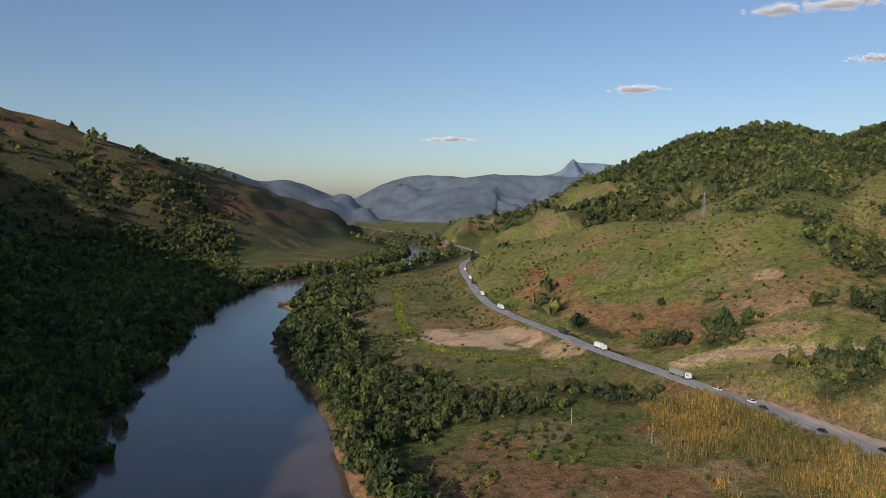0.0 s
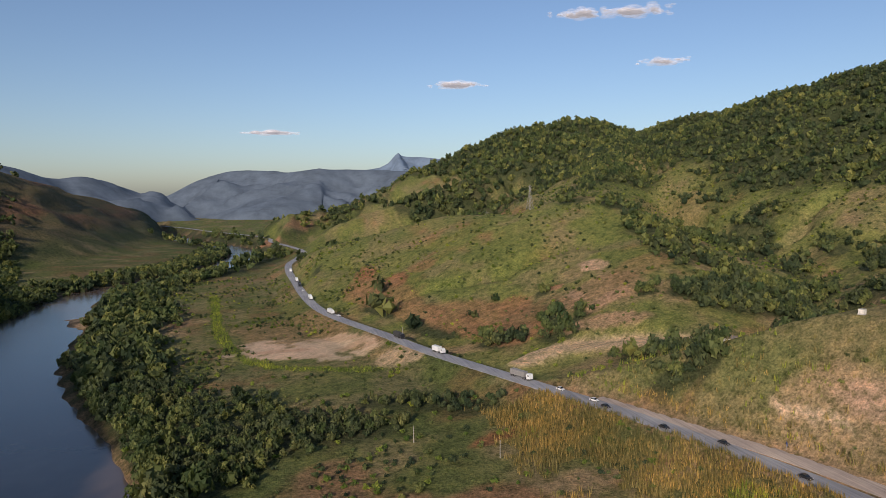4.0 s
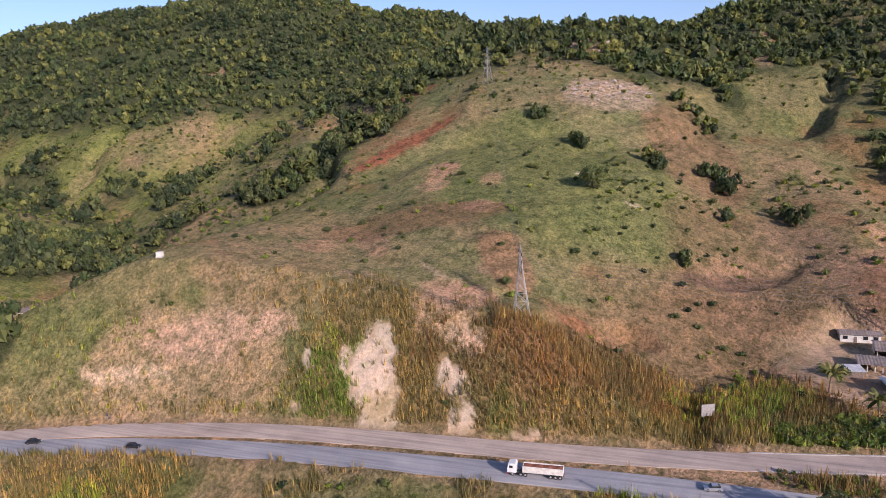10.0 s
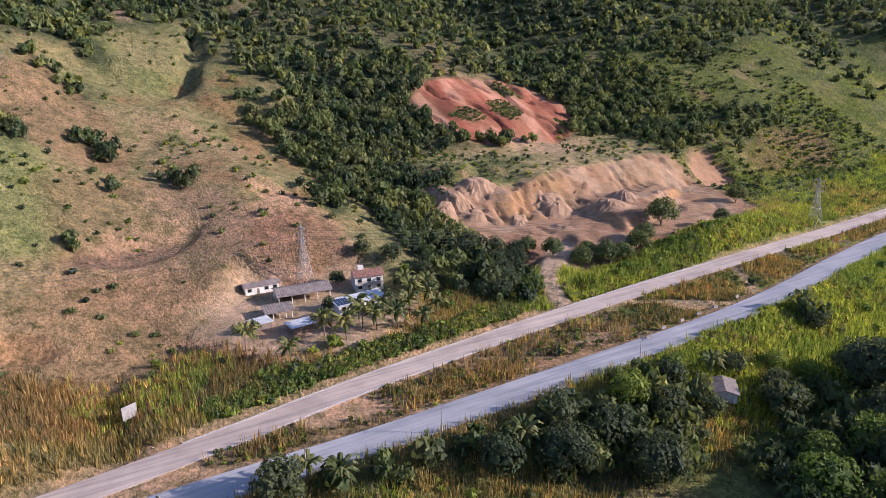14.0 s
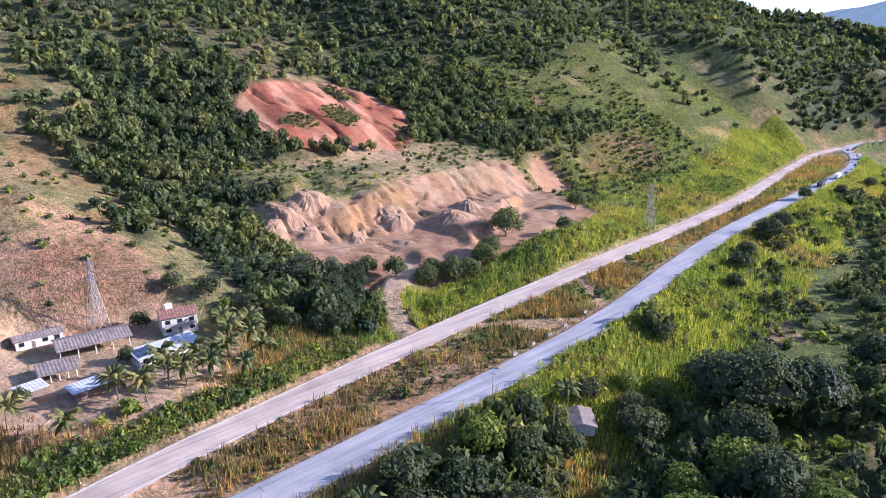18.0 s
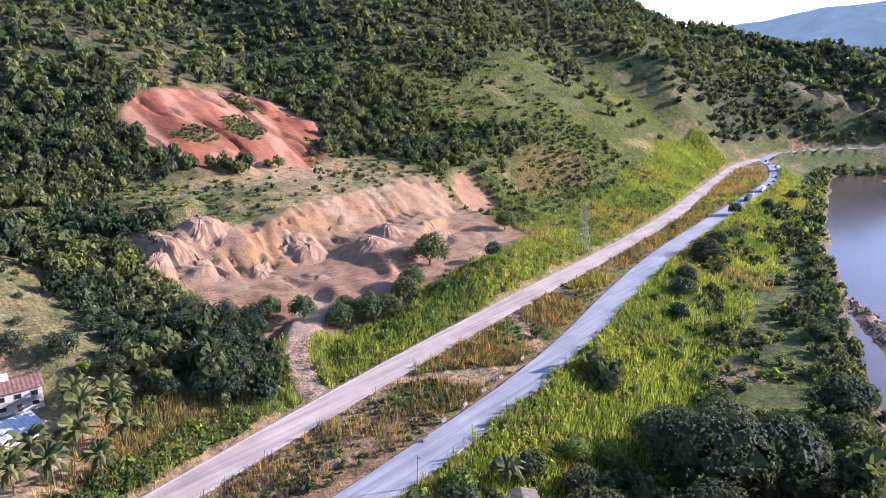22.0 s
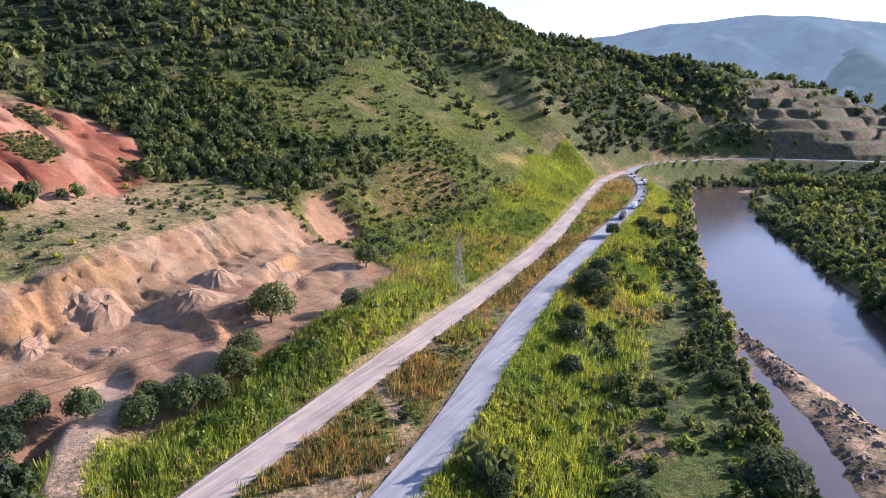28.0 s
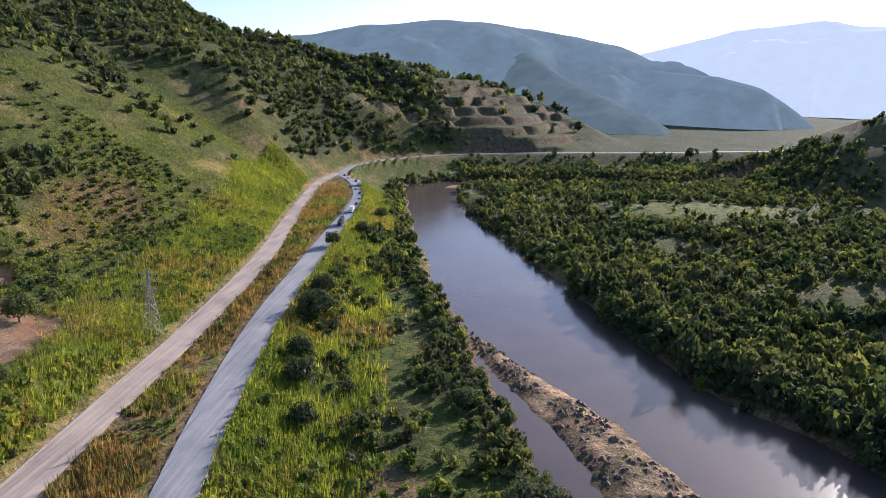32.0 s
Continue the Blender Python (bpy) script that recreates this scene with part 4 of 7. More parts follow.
zone = tint(zone, (0.33, 0.25, 0.14), 0.6 * inf["bench"] * (1 - smooth(0.3, 0.7, slope)))
zone = tint(zone, (0.12, 0.135, 0.05), 0.85 * inf["bench"] * smooth(-0.1, 0.2, n2 + 0.4 * n3))
down = fbm(gx * 0.35 - gy * 0.1, gy * 1.3, 12, 4, 67)
zone = tint(zone, (0.245, 0.100, 0.060), 0.97 * inf["pit"])
zone = tint(zone, (0.37, 0.205, 0.140), 0.75 * inf["pit"] * smooth(0.04, 0.24, down))
zone = tint(zone, (0.185, 0.058, 0.036), 0.8 * inf["pit"] * smooth(0.05, 0.3, -down))
for cx, cy, rx, ry, turn in ((432, -212, 16, 11, -30), (462, -232, 12, 7, 40), (424, -178, 7, 12, 0), (418, -250, 6, 5, 0)):
    zone = tint(zone, (0.13, 0.10, 0.045), 0.7 * scoop(gx, gy, cx, cy, rx, ry, turn, 0.3, 66))
zone = tint(zone, (0.46, 0.30, 0.20), 0.8 * scoop(gx, gy, 382, -205, 14, 24, -10, 0.3, 89))
zone = tint(zone, (0.33, 0.185, 0.12), 0.9 * inf["rc"])
dd, _, vv = along(PLATFORM, gx, gy)
zone = tint(zone, (0.50, 0.37, 0.25), 0.97 * (1 - smooth(0, 4, dd - vv[:, 1])))
dd, _, vv = along(TRACK, gx, gy)
zone = tint(zone, (0.42, 0.30, 0.22), 0.95 * (1 - smooth(0, 3, dd - vv[:, 1])))
verge = (1 - smooth(0.5, 4.0 + 1.5 * n3, np.minimum(inf["dl"], inf["du"]))) * (gy < 320)
zone = tint(zone, (0.34, 0.225, 0.145), 0.8 * verge)
zone = tint(zone, (0.26, 0.165, 0.10), 0.75 * inf["med"] * smooth(-0.15, 0.2, n2 + 0.5 * n3))
gap = scoop(gx, gy, 191, 48, 8, 22, -8, 0.2, 81) + scoop(gx, gy, 207, -137, 12, 6, 30, 0.3, 82) + scoop(gx, gy, 203, -2, 7, 13, -10, 0.3, 83)
zone = tint(zone, (0.40, 0.255, 0.165), 0.9 * gap)
for line in LINKS:
    zone = tint(zone, (0.40, 0.27, 0.175), 0.9 * (1 - smooth(1.4, 2.6, along(line, gx, gy)[0] + 0.6 * n3)))
zone = tint(zone, (0.26, 0.165, 0.105), 0.85 * (1 - smooth(2, 6, inf["bank"])))
zone = tint(zone, (0.10, 0.065, 0.042), 1 - smooth(-3, 1, inf["bank"]))

zone = tint(zone, (0.062, 0.076, 0.045), 0.85 * smooth(-900, -1100, gy))
zone = tint(zone, (0.165, 0.122, 0.085), 0.85 * inf["cut"] * smooth(0.25, 0.5, slope))
zone = tint(zone, (0.085, 0.102, 0.042), 0.8 * inf["cut"] * (1 - smooth(0.25, 0.5, slope)))
for line in BARS:
    dd, ss, vv = along(line, gx, gy)
    on = 1 - smooth(0.8, 1.3, dd / vv[:, 0])
    zone = tint(zone, (0.41, 0.29, 0.205), 0.95 * on)
    zone = tint(zone, (0.13, 0.095, 0.065), 0.95 * on * smooth(-0.05, 0.2, fbm(gx, gy, 9, 3, 84) - 0.5 * ss * dd / vv[:, 0]))

idx = np.arange(W * H).reshape(H, W)
quads = np.stack([idx[:-1, :-1], idx[:-1, 1:], idx[1:, 1:], idx[1:, :-1]], -1).reshape(-1, 4)
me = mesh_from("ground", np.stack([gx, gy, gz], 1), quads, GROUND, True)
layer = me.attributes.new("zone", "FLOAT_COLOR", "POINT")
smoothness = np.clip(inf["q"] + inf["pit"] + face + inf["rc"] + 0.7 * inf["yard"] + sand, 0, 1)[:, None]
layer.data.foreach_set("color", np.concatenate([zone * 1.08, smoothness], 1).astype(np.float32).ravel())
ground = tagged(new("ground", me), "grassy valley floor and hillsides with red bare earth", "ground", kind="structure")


def height(x, y):
    """Ground height at places, from the sheet itself."""
    x, y = np.atleast_1d(np.asarray(x, float)), np.atleast_1d(np.asarray(y, float))
    i, j = np.clip(np.searchsorted(GX, x) - 1, 0, W - 2), np.clip(np.searchsorted(GY, y) - 1, 0, H - 2)
    u, v = (x - GX[i]) / (GX[i + 1] - GX[i]), (y - GY[j]) / (GY[j + 1] - GY[j])
    z = gz.reshape(H, W)
    return (z[j, i] * (1 - u) + z[j, i + 1] * u) * (1 - v) + (z[j + 1, i] * (1 - u) + z[j + 1, i + 1] * u) * v


def sample(field, x, y):
    i, j = np.clip(np.searchsorted(GX, x) - 1, 0, W - 2), np.clip(np.searchsorted(GY, y) - 1, 0, H - 2)
    return field.reshape(H, W)[j, i]


# river water: a ribbon a little wider than the bed
c = RIVER
tan_ = np.gradient(c[:, :2], axis=0)
nrm = np.stack([-tan_[:, 1], tan_[:, 0]], 1) / np.linalg.norm(tan_, axis=1)[:, None]
off = np.linspace(-1, 1, 9)
wv = np.concatenate([np.concatenate([c[:, :2] + nrm * (c[:, 2:3] + 16) * o, np.zeros((len(c), 1))], 1)[:, None] for o in off], 1).reshape(-1, 3)
ri = np.arange(len(wv)).reshape(len(c), 9)
wq = np.stack([ri[:-1, :-1], ri[1:, :-1], ri[1:, 1:], ri[:-1, 1:]], -1).reshape(-1, 4)
tagged(new("water", mesh_from("water", wv, wq, WATER, True)), "wide brown slow river with smooth surface", "river", kind="structure")


def road(name, line, material, label, lift=0.10, y_range=None):
    """A paved strip with real thickness, crowned in the middle."""
    if y_range:
        line = line[(line[:, 1] > y_range[0]) & (line[:, 1] < y_range[1])]
    t = np.gradient(line[:, :2], axis=0)
    n = np.stack([-t[:, 1], t[:, 0]], 1) / np.linalg.norm(t, axis=1)[:, None]
    prof = [(-1.0, -0.35), (-1.0, 0.0), (-0.5, 0.05), (0.0, 0.08), (0.5, 0.05), (1.0, 0.0), (1.0, -0.35)]
    v = np.concatenate([np.concatenate([line[:, :2] + n * line[:, 3:4] * a, line[:, 2:3] + lift + h], 1)[:, None] for a, h in prof], 1).reshape(-1, 3)
    r = np.arange(len(v)).reshape(len(line), len(prof))
    f = np.stack([r[:-1, :-1], r[:-1, 1:], r[1:, 1:], r[1:, :-1]], -1).reshape(-1, 4)
    return tagged(new(name, mesh_from(name, v, f, material, False)), label, "road", kind="structure")


road("road", LOWER, ASPHALT, "worn grey two-lane asphalt highway along the valley", 0.14)
road("road", UPPER, DIRT_ROAD, "dusty new carriageway beside the old highway", 0.10)

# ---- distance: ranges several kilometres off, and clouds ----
# air haze put into the material: a bluish or pale colour that also glows
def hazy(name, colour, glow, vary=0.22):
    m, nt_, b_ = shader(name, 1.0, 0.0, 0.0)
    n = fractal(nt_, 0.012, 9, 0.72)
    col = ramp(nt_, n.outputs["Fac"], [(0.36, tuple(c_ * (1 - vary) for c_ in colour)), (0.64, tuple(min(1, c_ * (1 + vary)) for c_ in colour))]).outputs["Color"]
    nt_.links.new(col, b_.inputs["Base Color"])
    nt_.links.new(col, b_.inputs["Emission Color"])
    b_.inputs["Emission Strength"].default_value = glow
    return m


def distant_range(crest, fall, reach, material, label):
    """A mountain range as a sheet falling from its crest on both sides."""
    line = curve(crest, 24)
    t = np.gradient(line[:, :2], axis=0)
    n = np.stack([-t[:, 1], t[:, 0]], 1) / np.linalg.norm(t, axis=1)[:, None]
    off = np.linspace(-1, 1, 81) * (line[:, 2].max() + 60) / fall
    px = line[:, None, 0] + n[:, None, 0] * off
    py = line[:, None, 1] + n[:, None, 1] * off
    rough = fbm(px.ravel(), py.ravel(), 240, 6, 101).reshape(px.shape)
    pz = line[:, None, 2] + 10 * fbm(line[:, 0], line[:, 1], 120, 4, 102)[:, None] - fall * (np.sqrt(off ** 2 + 40 ** 2) - 40) + (rough * 105 - 70 * np.abs(fbm(px.ravel(), py.ravel(), 330, 5, 103)).reshape(px.shape)) * np.clip(np.abs(off) / 220, 0, 1)
    v = np.stack([px, py, np.maximum(pz, -20)], -1).reshape(-1, 3)
    r = np.arange(len(v)).reshape(px.shape)
    f = np.stack([r[:-1, :-1], r[:-1, 1:], r[1:, 1:], r[1:, :-1]], -1).reshape(-1, 4)
    return tagged(new("backdrop", mesh_from("backdrop", v, f, material, True)), label, "mountain range", kind="structure")


# painted haze: paler colours or stronger glow stand in for thicker air
HAZE_N = hazy("blue haze-glow far range", (0.085, 0.105, 0.13), 0.36)
HAZE_N2 = hazy("paler haze-glow far range", (0.115, 0.150, 0.195), 0.5)
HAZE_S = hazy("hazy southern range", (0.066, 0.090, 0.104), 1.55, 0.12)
HAZE_S2 = hazy("pale haze-glow southern range", (0.22, 0.25, 0.28), 1.7, 0.03)
HAZE_S1 = hazy("near haze-glow southern range", (0.058, 0.078, 0.084), 1.25, 0.15)
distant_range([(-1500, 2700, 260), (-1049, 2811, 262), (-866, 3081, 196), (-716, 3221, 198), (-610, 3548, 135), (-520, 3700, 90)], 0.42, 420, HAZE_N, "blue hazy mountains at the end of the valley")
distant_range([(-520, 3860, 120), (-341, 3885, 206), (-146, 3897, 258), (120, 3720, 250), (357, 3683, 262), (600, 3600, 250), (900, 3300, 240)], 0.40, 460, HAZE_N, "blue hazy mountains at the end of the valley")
distant_range([(420, 4230, 260), (700, 4230, 300), (790, 4225, 372), (814, 4222, 390), (840, 4220, 372), (1033, 4174, 352), (1400, 3900, 300)], 0.5, 420, HAZE_N2, "pointed peak far off, painted in pale blue haze")
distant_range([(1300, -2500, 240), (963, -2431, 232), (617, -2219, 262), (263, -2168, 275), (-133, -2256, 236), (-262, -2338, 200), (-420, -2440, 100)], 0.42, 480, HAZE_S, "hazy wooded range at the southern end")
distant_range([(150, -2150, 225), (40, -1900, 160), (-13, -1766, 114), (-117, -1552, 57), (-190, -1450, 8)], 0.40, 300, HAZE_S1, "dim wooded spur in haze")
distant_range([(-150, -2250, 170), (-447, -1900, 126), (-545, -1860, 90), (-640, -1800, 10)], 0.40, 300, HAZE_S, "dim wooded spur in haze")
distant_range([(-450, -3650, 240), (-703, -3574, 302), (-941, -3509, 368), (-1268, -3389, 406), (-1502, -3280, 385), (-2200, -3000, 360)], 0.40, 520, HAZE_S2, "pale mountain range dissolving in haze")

# puffs emit their own glow, standing in for sunlight scattered inside a cloud
CLOUD = hazy("cloud", (0.60, 0.58, 0.60), 0.75, 0.08)
veil = CLOUD.node_tree.nodes.new("ShaderNodeMixShader")
veil.inputs[0].default_value = 0.13
CLOUD.node_tree.links.new(CLOUD.node_tree.nodes.new("ShaderNodeBsdfTransparent").outputs["BSDF"], veil.inputs[1])
CLOUD.node_tree.links.new(CLOUD.node_tree.nodes["Principled BSDF"].outputs["BSDF"], veil.inputs[2])
CLOUD.node_tree.links.new(veil.outputs["Shader"], CLOUD.node_tree.nodes["Material Output"].inputs["Surface"])


def cloud(x, y, z, length, tall, seed):
    """A small flat fair-weather cloud of many soft puffs."""
    r = np.random.default_rng(seed)
    n = 46
    u = np.clip(r.normal(size=(n, 3)), -1.7, 1.7) * (length * 0.30, length * 0.12, tall * 0.22)
    d = np.hypot(x, y)
    ax = np.array((y / d, -x / d))
    vs, fs = [], []
    for k, (a, b_, c_) in enumerate(u):
        size = length * r.uniform(0.09, 0.17) * max(0.25, 1 - abs(a) / (length * 0.75))
        ctr = np.array((x + a * ax[0] + b_ * x / d, y + a * ax[1] + b_ * y / d, z + abs(c_)))
        ang = np.arange(8) * math.pi / 4
        rings = [(0.0, -0.5)] + [(math.cos(t), math.sin(t) * 0.62) for t in (-0.5, 0.0, 0.55, 1.05)] + [(0.0, 0.62)]
        pts = np.concatenate([np.stack([np.cos(ang) * q_ * size, np.sin(ang) * q_ * size, np.full(8, h_ * size * 0.55)], 1) for q_, h_ in rings]) + ctr
        vs.append(pts)
        fs += [(48 * k + 8 * m + j, 48 * k + 8 * m + (j + 1) % 8, 48 * k + 8 * m + 8 + (j + 1) % 8, 48 * k + 8 * m + 8 + j) for m in range(5) for j in range(8)]
    return tagged(new("cloud", mesh_from("cloud", np.concatenate(vs), np.array(fs), CLOUD, True)), "small white fair-weather cloud in the blue sky", "cloud", kind="structure")


for k, (az, el, length, tall) in enumerate(((16.0, 9.2, 320, 40), (32.4, 10.5, 260, 46), (25.8, 14.4, 300, 60), (30.2, 14.3, 400, 60), (0.5, 5.3, 300, 26))):
    a, e = radians(az), radians(el)
    cloud(4000 * math.sin(a) * math.cos(e), 4000 * math.cos(a) * math.cos(e), 100 + 4000 * math.sin(e), length, tall, 200 + k)

# ---- plants ----
rng = np.random.default_rng(7)


OCT_V = np.array([(1, 0, 0), (0, 1, 0), (-1, 0, 0), (0, -1, 0), (0, 0, 1), (0, 0, -1)], float)
OCT_F = np.array([(0, 1, 4), (1, 2, 4), (2, 3, 4), (3, 0, 4), (1, 0, 5), (2, 1, 5), (3, 2, 5), (0, 3, 5)])


def facing(centres, out, size, rs, corners):
    """Leaf sprays that lie along the crown's surface, a little tilted and uneven."""
    n = len(centres)
    a = out + rs.normal(size=(n, 3)) * 0.42
    a /= np.linalg.norm(a, axis=1)[:, None]
    b_ = np.cross(a, rs.normal(size=(n, 3)))
    b_ /= np.linalg.norm(b_, axis=1)[:, None]
    c_ = np.cross(a, b_)
    s_ = (size * rs.uniform(0.6, 1.35, n))[:, None]
    ring = []
    for k in range(corners):
        t_ = 2 * math.pi * k / corners
        reach = s_ * rs.uniform(0.75, 1.2, (n, 1))
        ring.append(centres + b_ * math.cos(t_) * reach + c_ * math.sin(t_) * reach * 0.8 + a * s_ * (0.22 if k % 2 else -0.1))
    v = np.stack(ring, 1).reshape(-1, 3)
    i = np.arange(n)[:, None] * corners
    if corners == 3:
        return v, np.concatenate([i, i + 1, i + 2], 1)
    return v, np.concatenate([np.concatenate([i, i + 1, i + 2], 1), np.concatenate([i, i + 2, i + 3], 1)])


def crown(lobes, sprays, size, rs, low=0.0, tall=1.3, wide=0.58, corners=3, core=True):
    """A crown of about unit radius between low and low + tall: overlapping round lobes covered with leaf sprays."""
    ctr, rad = [], []
    for l in range(lobes):
        up = 0.95 - 1.35 * (l + 0.3) / lobes
        ang = l * 2.4 + rs.uniform(-0.5, 0.5)
        flat_r = math.sqrt(max(0.0, 1 - up * up)) * wide * rs.uniform(0.75, 1.15)
        r = rs.uniform(0.30, 0.46)
        ctr.append((flat_r * math.cos(ang), flat_r * math.sin(ang), low + tall * (0.48 + 0.34 * up) * rs.uniform(0.9, 1.08)))
        rad.append(r)
    ctr, rad = np.array(ctr), np.array(rad)
    vs, fs, k = [], [], 0
    for l in range(lobes):
        d = rs.normal(size=(sprays, 3))
        d /= np.linalg.norm(d, axis=1)[:, None]
        d = d[d[:, 2] > -0.55]
        p = ctr[l] + d * rad[l] * rs.uniform(0.88, 1.14, (len(d), 1)) * (1, 1, 0.9)
        gap_ = np.linalg.norm(p[:, None] - ctr[None], axis=2) / rad
        gap_[:, l] = 9
        keep = gap_.min(1) > 0.82
        if keep.any():
            v, f = facing(p[keep], d[keep], size, rs, corners)
            vs.append(v)
            fs.append(f + k)
            k += len(v)
        if core:
            vs.append(ctr[l] + OCT_V * rad[l] * 0.66)
            fs.append(OCT_F + k)
            k += 6
    if not core:
        vs.append(np.array((0, 0, low + tall * 0.5)) + OCT_V * (0.62, 0.62, 0.40 * tall))
        fs.append(OCT_F + k)
    return np.concatenate(vs), np.concatenate(fs)


def trunk_part(h, r, limbs, rs):
    """Tapered trunk with limbs, six-sided."""
    vs, fs, k = [], [], 0
    lines = [(np.array((0, 0, -0.25)), np.array((0.1 * rs.normal(), 0.1 * rs.normal(), h)), r, r * 0.5)]
    for _ in range(limbs):
        a = rs.uniform(0, 2 * math.pi)
        s = np.array((0, 0, h * rs.uniform(0.6, 0.95)))
        lines.append((s, s + np.array((math.cos(a) * 0.5, math.sin(a) * 0.5, 0.38)) * rs.uniform(0.7, 1.3), r * 0.45, r * 0.15))
    for p, q_, r0, r1 in lines:
        ang = np.arange(6) * math.pi / 3
        ring = np.stack([np.cos(ang), np.sin(ang), 0 * ang], 1)
        vs.append(np.concatenate([p + ring * r0, q_ + ring * r1]))
        fs.append(np.array([(j, (j + 1) % 6, 6 + (j + 1) % 6, 6 + j) for j in range(6)]) + k)
        k += 12
    f = np.concatenate(fs)
    return np.concatenate(vs), np.concatenate([f[:, :3], f[:, [0, 2, 3]]])


def scatter(name, protos, x, y, scale, tall, material, label, category, sink=0.1, z=None):
    """Many plants nobody could count, as one mesh."""
    z = height(x, y) if z is None else z
    pick = rng.integers(0, len(protos), len(x))
    turn = rng.uniform(0, 2 * math.pi, len(x))
    vs, fs, tones, k = [], [], [], 0
    for p, (v, f) in enumerate(protos):
        s = np.flatnonzero(pick == p)
        if not len(s):
            continue
        ca, sa = np.cos(turn[s])[:, None], np.sin(turn[s])[:, None]
        px = (v[:, 0] * ca - v[:, 1] * sa) * scale[s][:, None] + x[s][:, None]
        py = (v[:, 0] * sa + v[:, 1] * ca) * scale[s][:, None] + y[s][:, None]
        pz = v[:, 2] * (scale[s] * tall[s])[:, None] + (z[s] - sink)[:, None]
        vs.append(np.stack([px, py, pz], -1).reshape(-1, 3))
        fs.append((f[None] + (np.arange(len(s)) * len(v))[:, None, None] + k).reshape(-1, 3))
        tones.append(np.repeat(rng.uniform(-0.5, 0.5, len(s)), len(v)))
        k += len(s) * len(v)
    me_ = mesh_from(name, np.concatenate(vs), np.concatenate(fs), material)
    me_.attributes.new("tone", "FLOAT", "POINT").data.foreach_set("value", np.concatenate(tones).astype(np.float32))
    return tagged(new(name, me_), label, category, kind="stuff")


def spots(n, x0, x1, y0, y1, chance, seed):
    """Random places kept with the chance that a field gives."""
    r = np.random.default_rng(seed)
    cell = math.sqrt((x1 - x0) * (y1 - y0) / n)
    x, y = [a_.ravel() for a_ in np.meshgrid(np.arange(x0, x1, cell), np.arange(y0, y1, cell))]
    x, y = x + r.uniform(0, cell, len(x)), y + r.uniform(0, cell, len(y))
    keep = r.uniform(0, 1, len(x)) < chance(x, y)
    return x[keep], y[keep]


def pick_wood(x, y):
    return sample(wood, x, y)


def tuft(blades, rs, lean=0.35, width=0.075):
    """A clump of tall grass: pointed blades fanning out."""
    vs, fs = [], []
    for k in range(blades):
        a = rs.uniform(0, 2 * math.pi)
        root = np.array((math.cos(a), math.sin(a), 0)) * rs.uniform(0.05, 0.5)
        tip = root + np.array((math.cos(a + rs.normal() * 0.6) * lean, math.sin(a + rs.normal() * 0.6) * lean, rs.uniform(0.7, 1.25)))
        side = np.array((-math.sin(a), math.cos(a), 0)) * width
        vs += [root - side, root + side, tip]
        fs.append((3 * k, 3 * k + 1, 3 * k + 2))
    return np.array(vs), np.array(fs)


def palm_crown(rs, fronds=17):
    """Arching fronds, each a folded strip of four leaves' length."""
    vs, fs, k = [], [], 0
    for j in range(fronds):
        a, droop = 2 * math.pi * j / fronds + rs.normal() * 0.15, rs.uniform(0.25, 1.0)
        d = np.array((math.cos(a), math.sin(a), 0))
        side = np.array((-math.sin(a), math.cos(a), 0))
        pts = [d * r + np.array((0, 0, 0.75 * math.sin(r * 2.2) * (1.2 - droop) - 0.55 * droop * r * r)) for r in (0.0, 0.35, 0.7, 1.0)]
        w = (0.04, 0.17, 0.15, 0.02)
        for p_, w_ in zip(pts, w):
            vs += [p_ - side * w_ - np.array((0, 0, w_ * 0.5)), p_, p_ + side * w_ - np.array((0, 0, w_ * 0.5))]
        for m in range(3):
            for c_ in (0, 1):
                a0 = k + m * 3 + c_
                fs += [(a0, a0 + 1, a0 + 4), (a0, a0 + 4, a0 + 3)]
        k += 12
    return np.array(vs), np.array(fs)


pr = np.random.default_rng(3)
MID = [crown(6, 17, 0.29, pr, 0.05, 1.35, 0.55, 3, False) for _ in range(10)]
FAR = [crown(4, 8, 0.45, pr, 0.0, 1.25, 0.5, 3, False) for _ in range(10)]
CLUMP = [crown(3, 10, 0.36, pr, -0.15, 1.15, 0.5, 3, False) for _ in range(8)]
BUSH = [crown(4, 12, 0.31, pr, -0.15, 1.15, 0.55, 3, False) for _ in range(8)]
TUFT = [tuft(6, pr) for _ in range(6)]

nx, ny = spots(30000, -260, 470, -430, 430, pick_wood, 11)
s = rng.uniform(2.1, 4.3, len(nx)) * np.where((nx < 130) & (ny > 280) & (nx > -0.3 * ny), 0.7, 1.0) * np.where((nx < 60 - 0.3 * ny) & (nx < 130), 1.2, 1.0) * (1 + 0.3 * (rng.uniform(0, 1, len(nx)) > 0.88))
low_bank = (ny < -170) & (nx > 95) & (nx < 236)
s = np.where(low_bank, 0.62 * s, s)
half = rng.uniform(0, 1, len(nx)) + 0.6 * fbm(nx, ny, 60, 2, 91) + 0.3 * low_bank < 0.45
for sel, mat, nm in ((half, LEAF_DARK, "dark"), (~half, LEAF, "mixed")):
    scatter("woodland", MID, nx[sel], ny[sel], s[sel], rng.uniform(1.0, 1.7, sel.sum()), mat, "dense %s green trees on the slopes and banks" % nm, "trees", 0.3)


def far_wood(x, y):
    return pick_wood(x, y) * ~((x > -260) & (x < 470) & (y > -430) & (y < 430))


def last_wood(x, y):
    """West of the river, beyond the stretches that have closer trees of their own."""
    return far_wood(x, y) * ~((x > -620) & (x < -60) & (y > 100) & (y < 1400)) * ~((x > -300) & (x < 230) & (y > -1000) & (y < -430))


